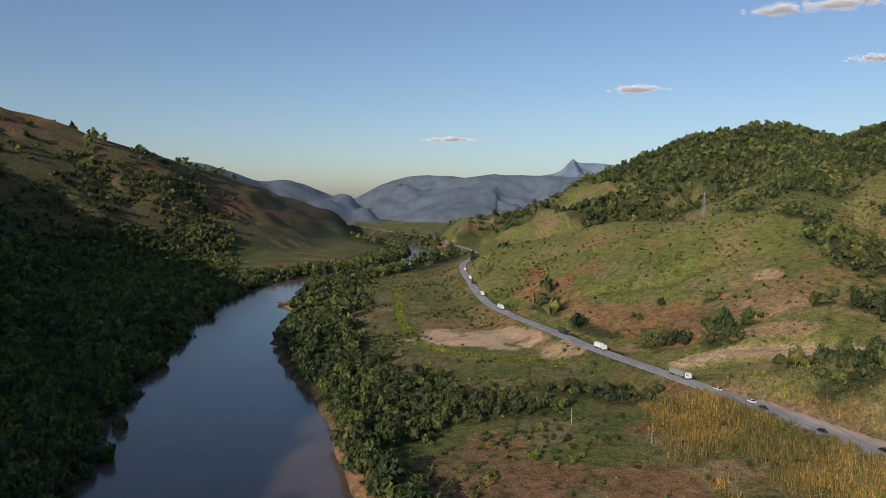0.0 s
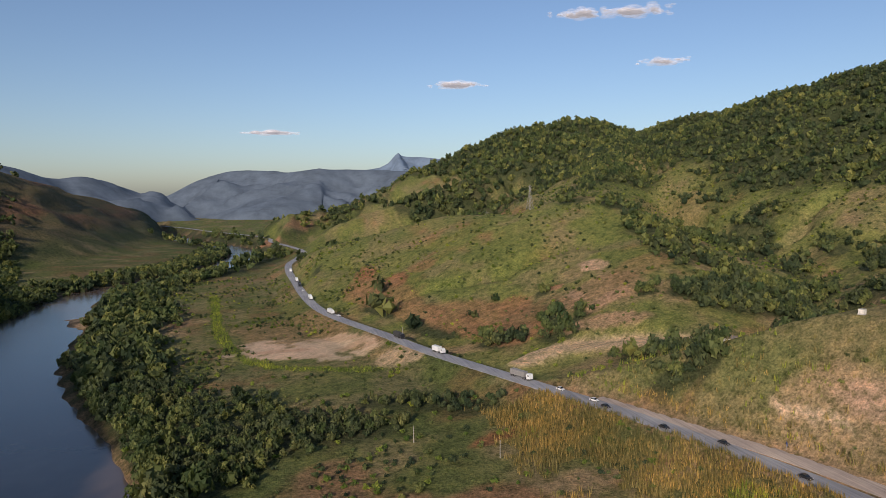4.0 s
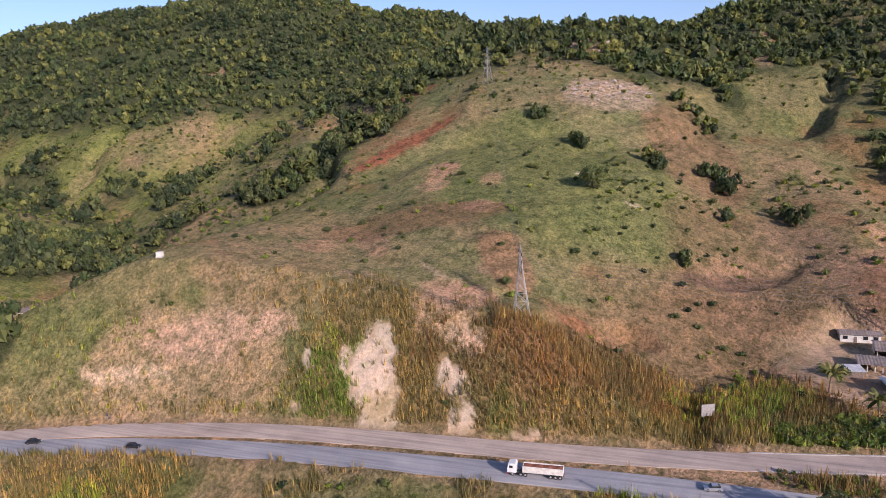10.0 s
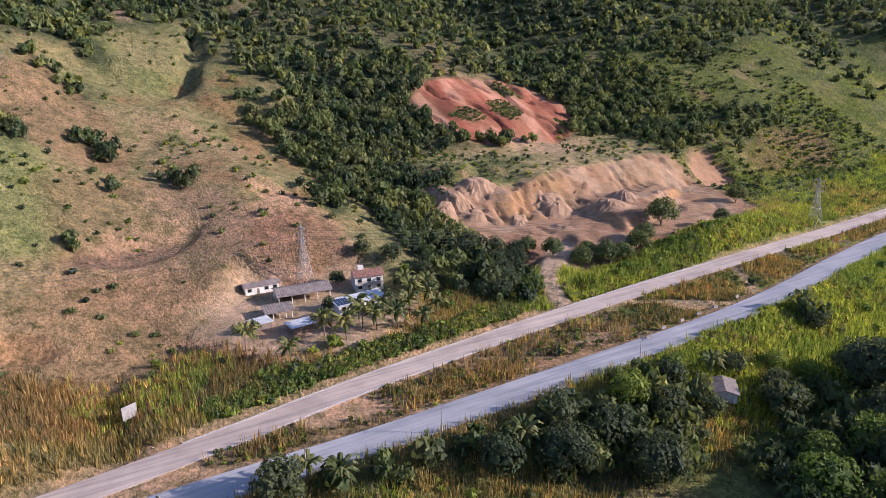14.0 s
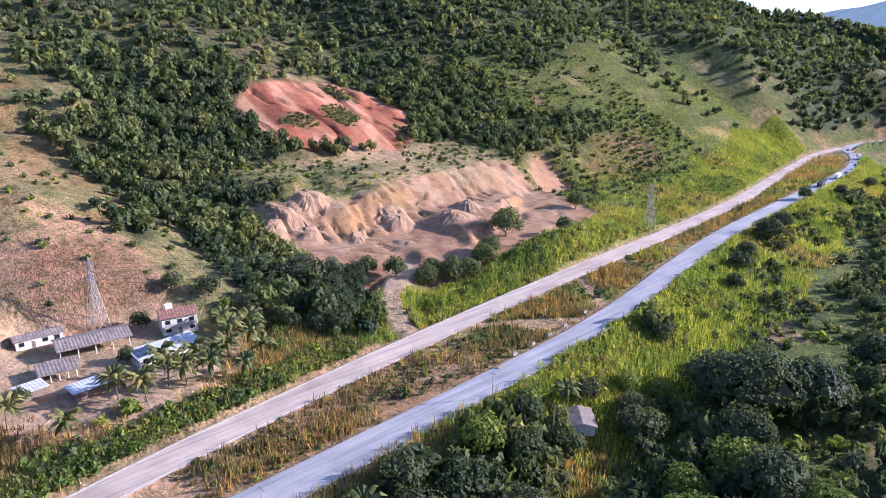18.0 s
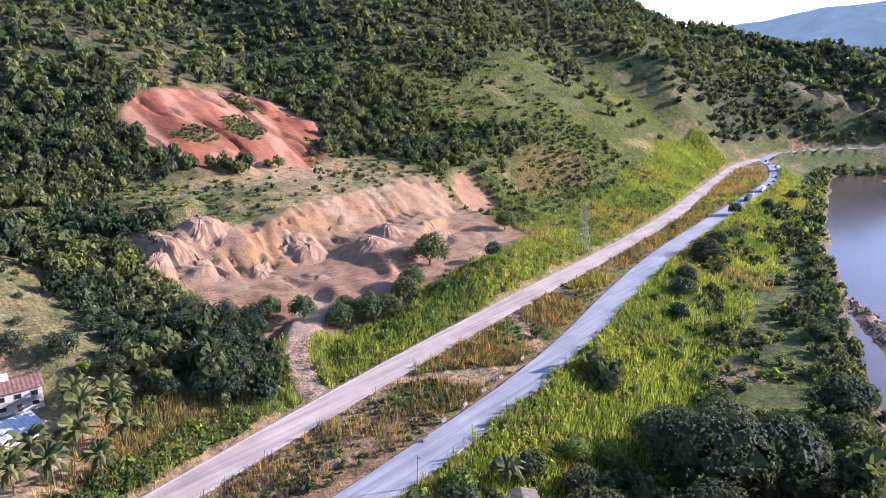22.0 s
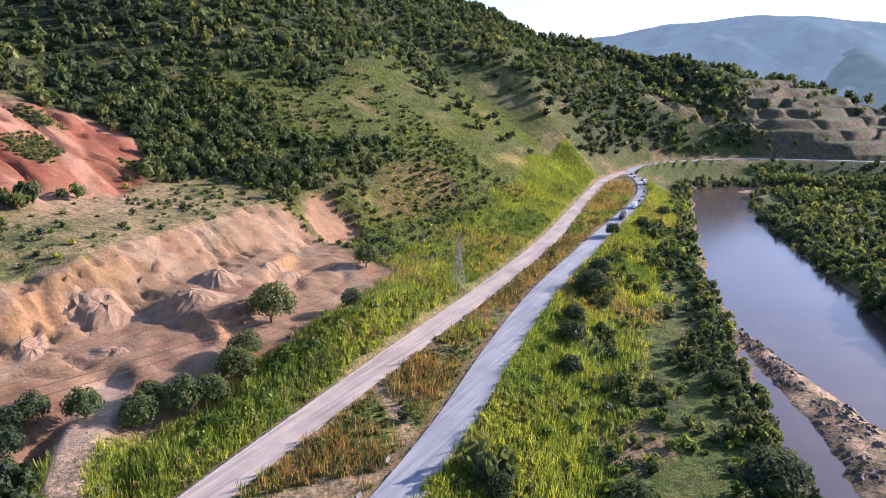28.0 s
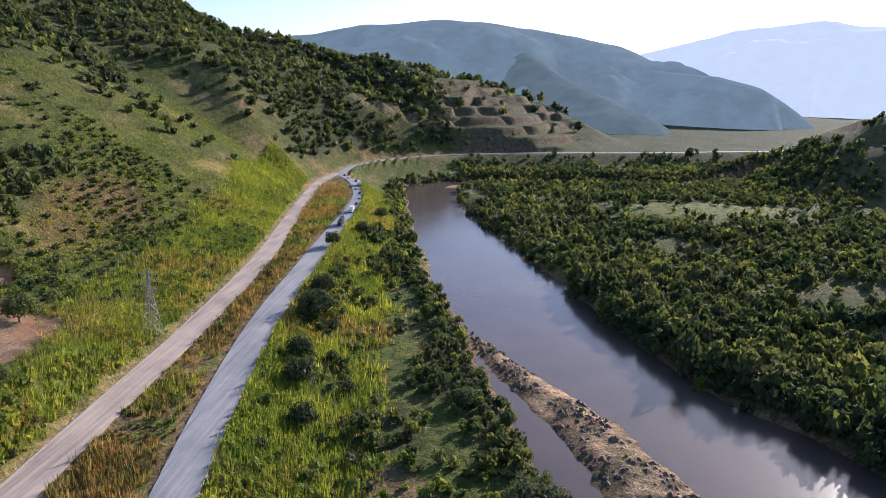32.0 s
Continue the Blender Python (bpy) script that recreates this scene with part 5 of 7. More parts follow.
# stands of one size each: number, bounds, field, seed, least and greatest radius
stands = [(spots(n, x0, x1, y0, y1, field, seed), lo, hi) for n, x0, x1, y0, y1, field, seed, lo, hi in (
    (29000, 130, 1010, -900, 1100, lambda x, y: far_wood(x, y) * ~((x < 230) & (y < -430)), 12, 2.9, 5.4), (6000, -1100, 130, -1500, 1900, last_wood, 19, 6, 11),
    (4500, 130, 1150, 1100, 1900, far_wood, 20, 5, 9), (6500, 130, 800, -1500, -900, lambda x, y: far_wood(x, y) * ~((x < 230) & (y > -1000)), 22, 3.6, 6.6),
    (13000, -620, -60, 100, 1400, far_wood, 23, 3.4, 6.2), (9000, -300, 230, -1000, -430, far_wood, 24, 2.4, 4.6))]
fx, fy = np.concatenate([p[0] for p, _, _ in stands]), np.concatenate([p[1] for p, _, _ in stands])
s = np.concatenate([rng.uniform(lo, hi, len(p[0])) for p, lo, hi in stands])
half = rng.uniform(0, 1, len(fx)) + 0.6 * fbm(fx, fy, 80, 2, 92) < 0.42
for sel, mat in ((half, LEAF_DARK), (~half, LEAF)):
    scatter("far_woodland", FAR, fx[sel], fy[sel], s[sel], rng.uniform(0.95, 1.5, sel.sum()), mat, "distant forest covering the mountain slopes", "trees", 0.4)

DL, DU, BANK = inf["dl"], inf["du"], inf["bank"]
bare = np.clip(inf["q"] + inf["pit"] + inf["yard"] + inf["rc"], 0, 1)


def off_track(x, y):
    d_, _, v_ = along(TRACK, x, y)
    return smooth(0.3, 1.5, d_ - v_[:, 1])


def bushes(x, y):
    z, dl, du, bank, w = height(x, y), sample(DL, x, y), sample(DU, x, y), sample(BANK, x, y), sample(wood, x, y)
    east = sample(inf["east"], x, y)
    n = fbm(x, y, 45, 3, 93)
    c = np.where(east, 0.035 + 0.10 * smooth(0.1, 0.5, n), 0.10 + 0.55 * smooth(0.0, 0.4, n))
    c = np.where(east & (x > 238) & (x < 420) & (y > -62) & (y < 95), 0.10 + 0.45 * smooth(0.05, 0.4, n), c)
    c = np.where(~east & (bank < 48) & (y < -120), 0.06 + 0.7 * smooth(-0.15, 0.25, n), c)
    c = np.where(east & (y > 290) & (x < 330), 0.10 + 0.55 * smooth(0.05, 0.4, n), c)
    c = np.where(east & (y < -280), 0.3 + 0.7 * smooth(-0.15, 0.2, n), c)
    c = np.where(east & (y > 240) & (x > 330), 0.22 + 0.5 * smooth(0.0, 0.35, n), c)
    c *= 1 - scoop(x, y, 28, 482, 54, 28, -32, 0.2, 71)
    c = np.where(~east & (y < -95) & (dl < 24), c * 0.25, c)
    c = np.where(east & (x > 219) & (x < 237) & (y > -72) & (y < 14), 0.95, c)
    c = np.where((z > 120), 0.25, c)
    c = np.where(sample(inf["bench"], x, y) > 0.3, 0.15 + 0.6 * smooth(-0.1, 0.3, n), c)
    dp_, _, vp_ = along(PLATFORM, x, y)
    return c * off_track(x, y) * smooth(0.5, 3, dp_ - vp_[:, 1]) * smooth(3.5, 6, np.minimum(dl, du)) * smooth(1.5, 4, bank) * (1 - sample(bare, x, y)) * (1 - 0.6 * w)


bx, by = spots(56000, -200, 560, -480, 950, bushes, 13)
s = rng.uniform(0.8, 2.1, len(bx)) * np.where((by < -120) & (bx < 220), 1.5, 1.0) * np.where(by < -290, 1.3, 1.0) * np.where((bx > 219) & (bx < 237) & (by > -72) & (by < 14), 1.45, 1.0)
third = rng.uniform(0, 1, len(bx)) + np.where((bx > 219) & (bx < 237) & (by > -72) & (by < 14), 0.5, 0) + np.where((by < -130) & (bx < 215), 0.25, 0)
for sel, mat, nm in ((third < 0.42, LEAF, "green"), ((third >= 0.42) & (third < 0.68), LEAF_DARK, "dark"), (third >= 0.72, LEAF_BRIGHT, "yellow-green")):
    scatter("shrubs", BUSH, bx[sel], by[sel], s[sel], rng.uniform(0.8, 1.3, sel.sum()), mat, "low %s shrubs scattered over the grass" % nm, "shrubs", 0.1)


def reeds(x, y):
    """Tall roadside grass: the median, the cut slopes and the fills."""
    dl, du, bank = sample(DL, x, y), sample(DU, x, y), sample(BANK, x, y)
    d = np.minimum(dl, du)
    n = fbm(x, y, 22, 3, 94)
    c = np.where(sample(inf["med"], x, y), 0.42 + 0.7 * n, 0.9 * (1 - smooth(26, 44, d + 12 * n)))
    c = np.where((y > 60) & ~sample(inf["east"], x, y), 0.85 * (1 - smooth(30, 75, d + 20 * n)) * smooth(-0.35, 0.05, n), c)
    c = np.where(sample(inf["east"], x, y) & (y < -105), 0.9 * (1 - smooth(34, 52, du + 12 * n)), c)
    c = np.where(sample(inf["med"], x, y), 0.42 + 0.7 * n, c)
    c *= 1 - np.clip(gap_at(x, y), 0, 1)
    c *= 1 - 0.93 * smooth(168, 182, y + 8 * n) * sample(inf["east"], x, y) * smooth(0, 6, du)
    for line in LINKS:
        c *= smooth(1.5, 2.5, along(line, x, y)[0])
    c *= off_track(x, y)
    c = np.where(y > 330, 0.0, c)
    return np.clip(c, 0, 1) * smooth(1.2, 2.6, d) * (1 - sample(bare, x, y)) * (y < 330) * smooth(3, 6, bank) * (1 - 0.8 * sample(wood, x, y)) * (1 - 0.93 * sample(pale, x, y))


def gap_at(x, y):
    return scoop(x, y, 191, 48, 8, 22, -8, 0.2, 81) + scoop(x, y, 207, -137, 12, 6, 30, 0.3, 82) + scoop(x, y, 203, -2, 7, 13, -10, 0.3, 83)


pale = smooth(0.36, 0.45, zone[:, 0])
tx, ty = spots(240000, 90, 330, -640, 330, reeds, 14)
near = np.minimum(sample(DL, tx, ty), sample(DU, tx, ty))
green = fbm(tx, ty, 40, 3, 95) + rng.uniform(-0.25, 0.25, len(tx)) + np.where(ty < -90, 0.22, -0.22) - 0.4 * sample(inf["med"], tx, ty) + 0.6 * scoop(tx, ty, 208, 165, 11, 5, 10, 0.2, 98) + np.where(ty < -100, 0.35, 0) * ~sample(inf["med"], tx, ty) > 0.12
rust = ~green & sample(inf["east"], tx, ty) & (ty > 5) & (ty < 138) & (sample(DU, tx, ty) + 9 * fbm(tx, ty, 20, 3, 89) > 12) & (rng.uniform(0, 1, len(tx)) < 0.8) | ~green & sample(inf["med"], tx, ty) & (rng.uniform(0, 1, len(tx)) < 0.55)
for sel, mat, nm in ((green, CANE_GREEN, "bright green"), (~green & ~rust, CANE, "yellowing"), (rust, CANE_RUST, "rust-brown")):
    scatter("tall_grass", TUFT, tx[sel], ty[sel], rng.uniform(1.1, 2.3, sel.sum()), rng.uniform(1.0, 1.6, sel.sum()), mat, "%s tall grass along the road verges" % nm, "grass", 0.05)

# hedge below the farm, low growth of the median, bushes along the cane bank
HEDGE = curve([(218, 27), (222, 8), (225, -10), (227, -30), (231, -52), (234, -73)], 4)
ex, ey = spots(9000, 200, 245, -80, 36, lambda x, y: (along(HEDGE, x, y)[0] + 1.6 * fbm(x, y, 7, 3, 53) < 5.4) * (sample(DU, x, y) > 2.0) * 0.6, 41)
for sel, mat, nm in ((np.arange(len(ex)) % 3 > 0, LEAF_BRIGHT, "bright green"), (np.arange(len(ex)) % 3 == 0, LEAF, "green")):
    scatter("hedge", BUSH, ex[sel], ey[sel], rng.uniform(1.0, 2.0, sel.sum()), rng.uniform(0.9, 1.4, sel.sum()), mat, "%s overgrown hedge below the farm" % nm, "hedge", 0.1)
mx_, my_ = spots(26000, 180, 290, -560, 130, lambda x, y: sample(inf["med"], x, y) * (np.minimum(sample(DL, x, y), sample(DU, x, y)) > 1.5) * (1 - np.clip(gap_at(x, y), 0, 1)) * (0.14 + 0.6 * smooth(-0.2, 0.2, fbm(x, y, 16, 3, 54))) * np.prod([along(l_, x, y)[0] > 2.2 for l_ in LINKS], axis=0), 42)
dry = rng.uniform(0, 1, len(mx_))
for sel, mat, nm in ((dry < 0.35, LEAF_DRY, "browning"), ((dry >= 0.35) & (dry < 0.7), LEAF_BRIGHT, "yellow-green"), (dry >= 0.7, LEAF, "green")):
    scatter("median_shrubs", BUSH, mx_[sel], my_[sel], rng.uniform(0.5, 1.15, sel.sum()), rng.uniform(0.8, 1.4, sel.sum()), mat, "low %s shrubs on the strip between the roads" % nm, "shrubs", 0.05)
kx, ky = spots(9000, 236, 300, -420, -100, lambda x, y: (np.abs(sample(DU, x, y) - 14 - 5 * fbm(x, y, 25, 2, 55)) < 6) * sample(inf["east"], x, y) * 0.28 * (1 - sample(inf["q"], x, y)) * smooth(-0.2, 0.3, fbm(x, y, 20, 3, 56)), 43)
scatter("bank_shrubs", BUSH, kx, ky, rng.uniform(1.2, 2.8, len(kx)), rng.uniform(0.8, 1.3, len(kx)), LEAF_BRIGHT, "leafy bushes on the bank beside the quarry", "shrubs", 0.1)

# tall cane in clumps on the fill and on the bank by the quarry; shrubs inside the red pit
cx_, cy_ = spots(60000, 150, 300, -620, -60, lambda x, y: np.where(sample(inf["east"], x, y), (sample(DU, x, y) < 24) * (y < -98) * ~sample(inf["med"], x, y), (sample(DL, x, y) < 19 + 7 * fbm(x, y, 24, 2, 57)) * (y < -85)) * (np.minimum(sample(DL, x, y), sample(DU, x, y)) > 2.2) * (1 - sample(bare, x, y)) * off_track(x, y) * (0.15 + 0.6 * smooth(-0.25, 0.25, fbm(x, y, 13, 3, 58))), 44)
gold = rng.uniform(0, 1, len(cx_)) + 0.8 * fbm(cx_, cy_, 18, 2, 59) < 0.38
for sel, mat, nm in ((gold, CANE, "golden"), (~gold, CANE_GREEN, "bright green")):
    scatter("cane_clumps", CLUMP, cx_[sel], cy_[sel], rng.uniform(0.7, 1.5, sel.sum()), rng.uniform(1.0, 1.7, sel.sum()), mat, "%s clumps of tall cane on the banks" % nm, "cane", 0.1)
px_, py_ = spots(5000, 385, 485, -280, -150, lambda x, y: 0.8 * np.max([scoop(x, y, a_, b_, c_, d_, e_, 0.3, 66) for a_, b_, c_, d_, e_ in ((432, -212, 16, 11, -30), (462, -232, 12, 7, 40), (424, -178, 7, 12, 0), (418, -250, 6, 5, 0))], axis=0), 45)
scatter("pit_shrubs", BUSH, px_, py_, rng.uniform(0.6, 1.7, len(px_)), rng.uniform(0.7, 1.1, len(px_)), LEAF, "shrubs regrowing inside the red pit", "shrubs", 0.1)

vx, vy = spots(30000, -70, 80, 400, 780, lambda x, y: (along(VERGE, x, y)[0] + 4 * fbm(x, y, 9, 3, 97) < 4) * 0.7, 16)
scatter("tall_grass", TUFT, vx, vy, rng.uniform(0.9, 1.9, len(vx)), rng.uniform(0.8, 1.3, len(vx)), CANE_GREEN, "bright green tall grass round the sandy clearing", "grass", 0.05)
hx, hy = spots(45000, 200, 520, -100, 330, lambda x, y: (0.20 + 0.5 * smooth(0, 0.4, fbm(x, y, 30, 3, 96))) * (1 - sample(bare, x, y)) * (1 - sample(wood, x, y)) * smooth(40, 55, np.minimum(sample(DL, x, y), sample(DU, x, y))), 15)
scatter("pasture_grass", TUFT, hx, hy, rng.uniform(0.5, 1.1, len(hx)), rng.uniform(0.5, 0.9, len(hx)), CANE, "dry pasture grass tufts on the hillside", "grass", 0.05)

sx_, sy_ = spots(30000, 300, 480, -620, -285, lambda x, y: (0.25 + 0.6 * smooth(-0.2, 0.3, fbm(x, y, 26, 3, 98))) * (1 - sample(bare, x, y)) * (1 - 0.8 * sample(wood, x, y)) * sample(inf["east"], x, y) * (sample(DU, x, y) > 6), 46)
scatter("slope_grass", TUFT, sx_, sy_, rng.uniform(0.9, 1.7, len(sx_)), rng.uniform(0.6, 1.0, len(sx_)), CANE_GREEN, "rough green grass on the slope above the road", "grass", 0.05)


def part(name, verts, faces, material, parent, label=""):
    ob = new(name, mesh_from(name, verts, faces, material))
    ob.parent = parent
    return tagged(ob, label)


def tree(label, leaf, lobes, sprays, size, h_trunk, rs, category="tree", name="tree", flat=0.95):
    """A single tree, one unit of crown radius: trunk with limbs, and a crown of leaf sprays."""
    base = new(name)
    v, f = trunk_part(h_trunk + 0.25, 0.09, 4, rs)
    part("trunk", v, f, BARK, base)
    v, f = crown(lobes, int(sprays * 2.1), size * 0.72, rs, h_trunk * 0.5, flat * 1.15, 0.6, 3)
    part("crown", v, f, leaf, base)
    return tagged(base, label, category)


def palm(label, rs):
    base = new("palm_tree")
    ang = np.arange(6) * math.pi / 3
    vs, fs = [], []
    for k in range(6):
        r, b_ = 0.055 - 0.004 * k, 0.10 * (k / 5) ** 2
        vs.append(np.stack([np.cos(ang) * r + b_, np.sin(ang) * r, np.full(6, 1.4 * k / 5 - (0.1 if k == 0 else 0))], 1))
        if k:
            fs += [(6 * k - 6 + j, 6 * k - 6 + (j + 1) % 6, 6 * k + (j + 1) % 6, 6 * k + j) for j in range(6)]
    f = np.array(fs)
    part("trunk", np.concatenate(vs), np.concatenate([f[:, :3], f[:, [0, 2, 3]]]), BARK, base)
    v, f = palm_crown(rs)
    part("crown", v * 1.15 + np.array((0.10, 0, 1.38)), f, PALM, base)
    return tagged(base, label, "palm tree")


def stand(proto, places, group, seed):
    """Copies of one plant at (x, y, size)."""
    r = random.Random(seed)
    for n_, (x, y, s_) in enumerate(places):
        m = Matrix.Translation((x, y, float(height(x, y)[0]) - 0.1)) @ Matrix.Rotation(r.uniform(0, 6.28), 4, "Z")
        if n_ == 0:
            proto.scale = (s_, s_, s_ * r.uniform(0.9, 1.1))
            ob = proto
            loc, rot, _ = m.decompose()
            ob.location, ob.rotation_mode, ob.rotation_quaternion = loc, "QUATERNION", rot
        else:
            ob = copy_thing(proto, m)
            k = s_ / places[0][2]
            ob.scale = tuple(c_ * k for c_ in proto.scale)
        tagged(ob, group=group)


ts = np.random.default_rng(21)
stand(tree("round leafy tree standing at the quarry's edge", LEAF, 18, 90, 0.10, 0.0, ts, flat=1.4), [(277, -197, 8.2), (262, -166, 6.0), (266, -174, 5.4), (266, -137, 5.6), (262, -148, 6.2), (275, -128, 5.0), (259, -154, 5.2), (290, -270, 6), (262, -222, 4.6), (270, -143, 4.4), (283, -120, 4.8)], "trees on the quarry floor", 1)
stand(tree("single round green tree on the pasture slope", LEAF, 16, 80, 0.10, 0.15, ts, flat=1.1), [(345, 96, 7.0)], "trees on the pasture", 2)
stand(tree("tall dark broad-crowned tree on the river flat", LEAF_DARK, 30, 110, 0.07, 0.3, ts, flat=1.2), [(137, -146, 13), (150, -150, 10), (127, -160, 11), (143, -166, 9), (121, -205, 9), (160, -40, 8), (118, -110, 9), (203, -318, 8), (207, -345, 6.5), (132, -128, 8), (150, -60, 8)], "dark trees on the flat", 3)
stand(tree("full-crowned tree in the grove by the quarry track", LEAF_DARK, 18, 90, 0.09, 0.25, ts, flat=1.35), [(250, -86, 5), (259, -94, 5.5), (268, -103, 5), (276, -108, 5.5), (245, -80, 4.5), (267, -95, 6), (283, -113, 5), (259, -85, 5), (287, -105, 5.5), (276, -98, 5.5), (292, -96, 6), (284, -90, 6)], "trees in the grove", 11)
stand(tree("bright yellow-green tree below the highway", LEAF_BRIGHT, 18, 90, 0.09, 0.3, ts, flat=1.3), [(171, -70, 6.5), (126, -112, 8), (176, -93, 4), (124, -84, 8), (112, -92, 7), (106, -110, 7), (133, -98, 6), (167, -128, 4), (160, -135, 4.5)], "bright trees below the highway", 4)
stand(tree("round dark tree beside the highway embankment", LEAF_DARK, 16, 90, 0.10, 0.2, ts, flat=1.2), [(152, -112, 7), (160, -119, 5), (176, 25, 6.5), (176, -163, 4.2), (162, -55, 7.5), (165, -24, 6.5), (171, -45, 6.5), (164, -78, 6), (172, -88, 5), (216, -470, 5), (215, -530, 5), (160, -90, 5), (170, -112, 4.5), (262, -19, 3.0), (256, 9, 2.8), (283, -30, 3.4), (268, -50, 3.6), (250, -40, 2.6), (262, -58, 4.2), (272, -62, 4.4), (256, -68, 3.8), (284, -54, 4.6), (248, -74, 3.6), (290, -44, 4), (193, -262, 5.5), (198, -280, 5), (185, -240, 4.5), (222, -420, 5)], "trees by the embankment", 5)
stand(tree("slender dark conical tree beside the hut", LEAF_DARK, 14, 70, 0.14, 0.1, ts, flat=2.6), [(158, -112, 2.2)], "trees by the hut", 6)
stand(tree("grey-green leafy tree on the river bank", LEAF, 16, 80, 0.10, 0.3, ts), [(141, -268, 5), (150, -283, 3.5), (160, -160, 5), (150, -185, 6), (118, -190, 7), (112, -170, 7)], "trees on the river bank", 7)
ridge_palms = spots(700, 230, 480, 225, 330, lambda x, y: sample(wood, x, y) * 0.25, 18)
stand(palm("slender palm rising from the gully woods", ts), [(float(a), float(b_), 3.0 + 1.5 * ((i_ * 29) % 10) / 10) for i_, (a, b_) in enumerate(zip(*ridge_palms))], "palms in the gully", 12)
stand(palm("coconut palm with drooping fronds beside the farmhouses", ts), [(243, -10, 4.0), (237, -15, 4.2), (241.5, -22.5, 4.4), (245, -32, 4.2), (237, -33, 4), (244, -41, 4.3), (235, -42, 3.6), (247, 14, 4), (253, -46, 4.4), (262, -48, 4), (258, -55, 4.2), (250, -52, 4.0), (241, -50, 3.8), (248, -24, 4.2), (238, -26, 4.0), (234, 4, 3.6), (168, -33, 4.2), (174, 12, 3.6), (178, 18, 3.2), (171, -104, 3.6)], "palms", 8)
stand(tree("banana clump with broad pale leaves near the house", LEAF_BRIGHT, 7, 22, 0.26, 0.2, ts, "banana plant", "banana_plant"), [(270, -50, 3), (276, -56, 3), (262, -58, 2.8), (254, -62, 2.6), (246, -58, 2.4)], "banana plants", 9)
pasture_spots = spots(420, 250, 470, -60, 230, lambda x, y: (sample(wood, x, y) < 0.3) * (sample(bare, x, y) < 0.3) * 0.12, 17)
stand(tree("small round bush on the grazed slope", LEAF, 8, 40, 0.15, 0.0, ts, "bush", "bush"), [(float(a), float(b_), 1.0 + 1.6 * ((i_ * 37) % 10) / 10) for i_, (a, b_) in enumerate(zip(*pasture_spots))], "bushes on the pasture", 10)

# ---- built things ----
def boxes(*items):
    """Several boxes in one piece: centre x, y, z, size x, y, z."""
    vs, fs = [], []
    for k, (cx, cy, cz, sx, sy, sz) in enumerate(items):
        vs += [(cx + a * sx / 2, cy + b_ * sy / 2, cz + c_ * sz / 2) for c_ in (-1, 1) for a, b_ in ((-1, -1), (1, -1), (1, 1), (-1, 1))]
        fs += [[8 * k + i for i in q_] for q_ in ((3, 2, 1, 0), (4, 5, 6, 7), (0, 1, 5, 4), (1, 2, 6, 5), (2, 3, 7, 6), (3, 0, 4, 7))]
    return vs, fs


def beams(pairs, w):
    """Straight four-sided bars from point to point."""
    vs, fs = [], []
    for k, (p, q_) in enumerate(pairs):
        p, q_ = Vector(p), Vector(q_)
        d = (q_ - p).normalized()
        a = d.cross(Vector((0.31, 0.17, 0.93))).normalized() * w / 2
        c_ = d.cross(a).normalized() * w / 2
        vs += [p - a - c_, p + a - c_, p + a + c_, p - a + c_, q_ - a - c_, q_ + a - c_, q_ + a + c_, q_ - a + c_]
        fs += [[8 * k + i for i in q2] for q2 in ((3, 2, 1, 0), (4, 5, 6, 7), (0, 1, 5, 4), (1, 2, 6, 5), (2, 3, 7, 6), (3, 0, 4, 7))]
    return [tuple(v) for v in vs], fs


def tube(points, w):
    """One bent bar through the points."""
    pts = [Vector(p) for p in points]
    vs, fs = [], []
    for i, p in enumerate(pts):
        d = (pts[min(i + 1, len(pts) - 1)] - pts[max(i - 1, 0)]).normalized()
        a = d.cross(Vector((0.31, 0.17, 0.93))).normalized() * w / 2
        c_ = d.cross(a).normalized() * w / 2
        vs += [tuple(p - a - c_), tuple(p + a - c_), tuple(p + a + c_), tuple(p - a + c_)]
        if i:
            fs += [(4 * i - 4 + j, 4 * i - 4 + (j + 1) % 4, 4 * i + (j + 1) % 4, 4 * i + j) for j in range(4)]
    n = len(vs)
    return vs, fs + [(3, 2, 1, 0), (n - 4, n - 3, n - 2, n - 1)]


def extrude(profile, width, axis="x"):
    """A side profile (along, up) given width across; closed by its two faces as fans of quads."""
    n = len(profile)
    vs = [(x, -width / 2, z) for x, z in profile] + [(x, width / 2, z) for x, z in profile]
    mid = (sum(x for x, z in profile) / n, sum(z for x, z in profile) / n)
    vs += [(mid[0], -width / 2, mid[1]), (mid[0], width / 2, mid[1])]
    fs = [(i, (i + 1) % n, n + (i + 1) % n) for i in range(n)] + [(i, n + (i + 1) % n, n + i) for i in range(n)]
    fs += [((i + 1) % n, i, 2 * n) for i in range(n)] + [(n + i, n + (i + 1) % n, 2 * n + 1) for i in range(n)]
    return vs, fs


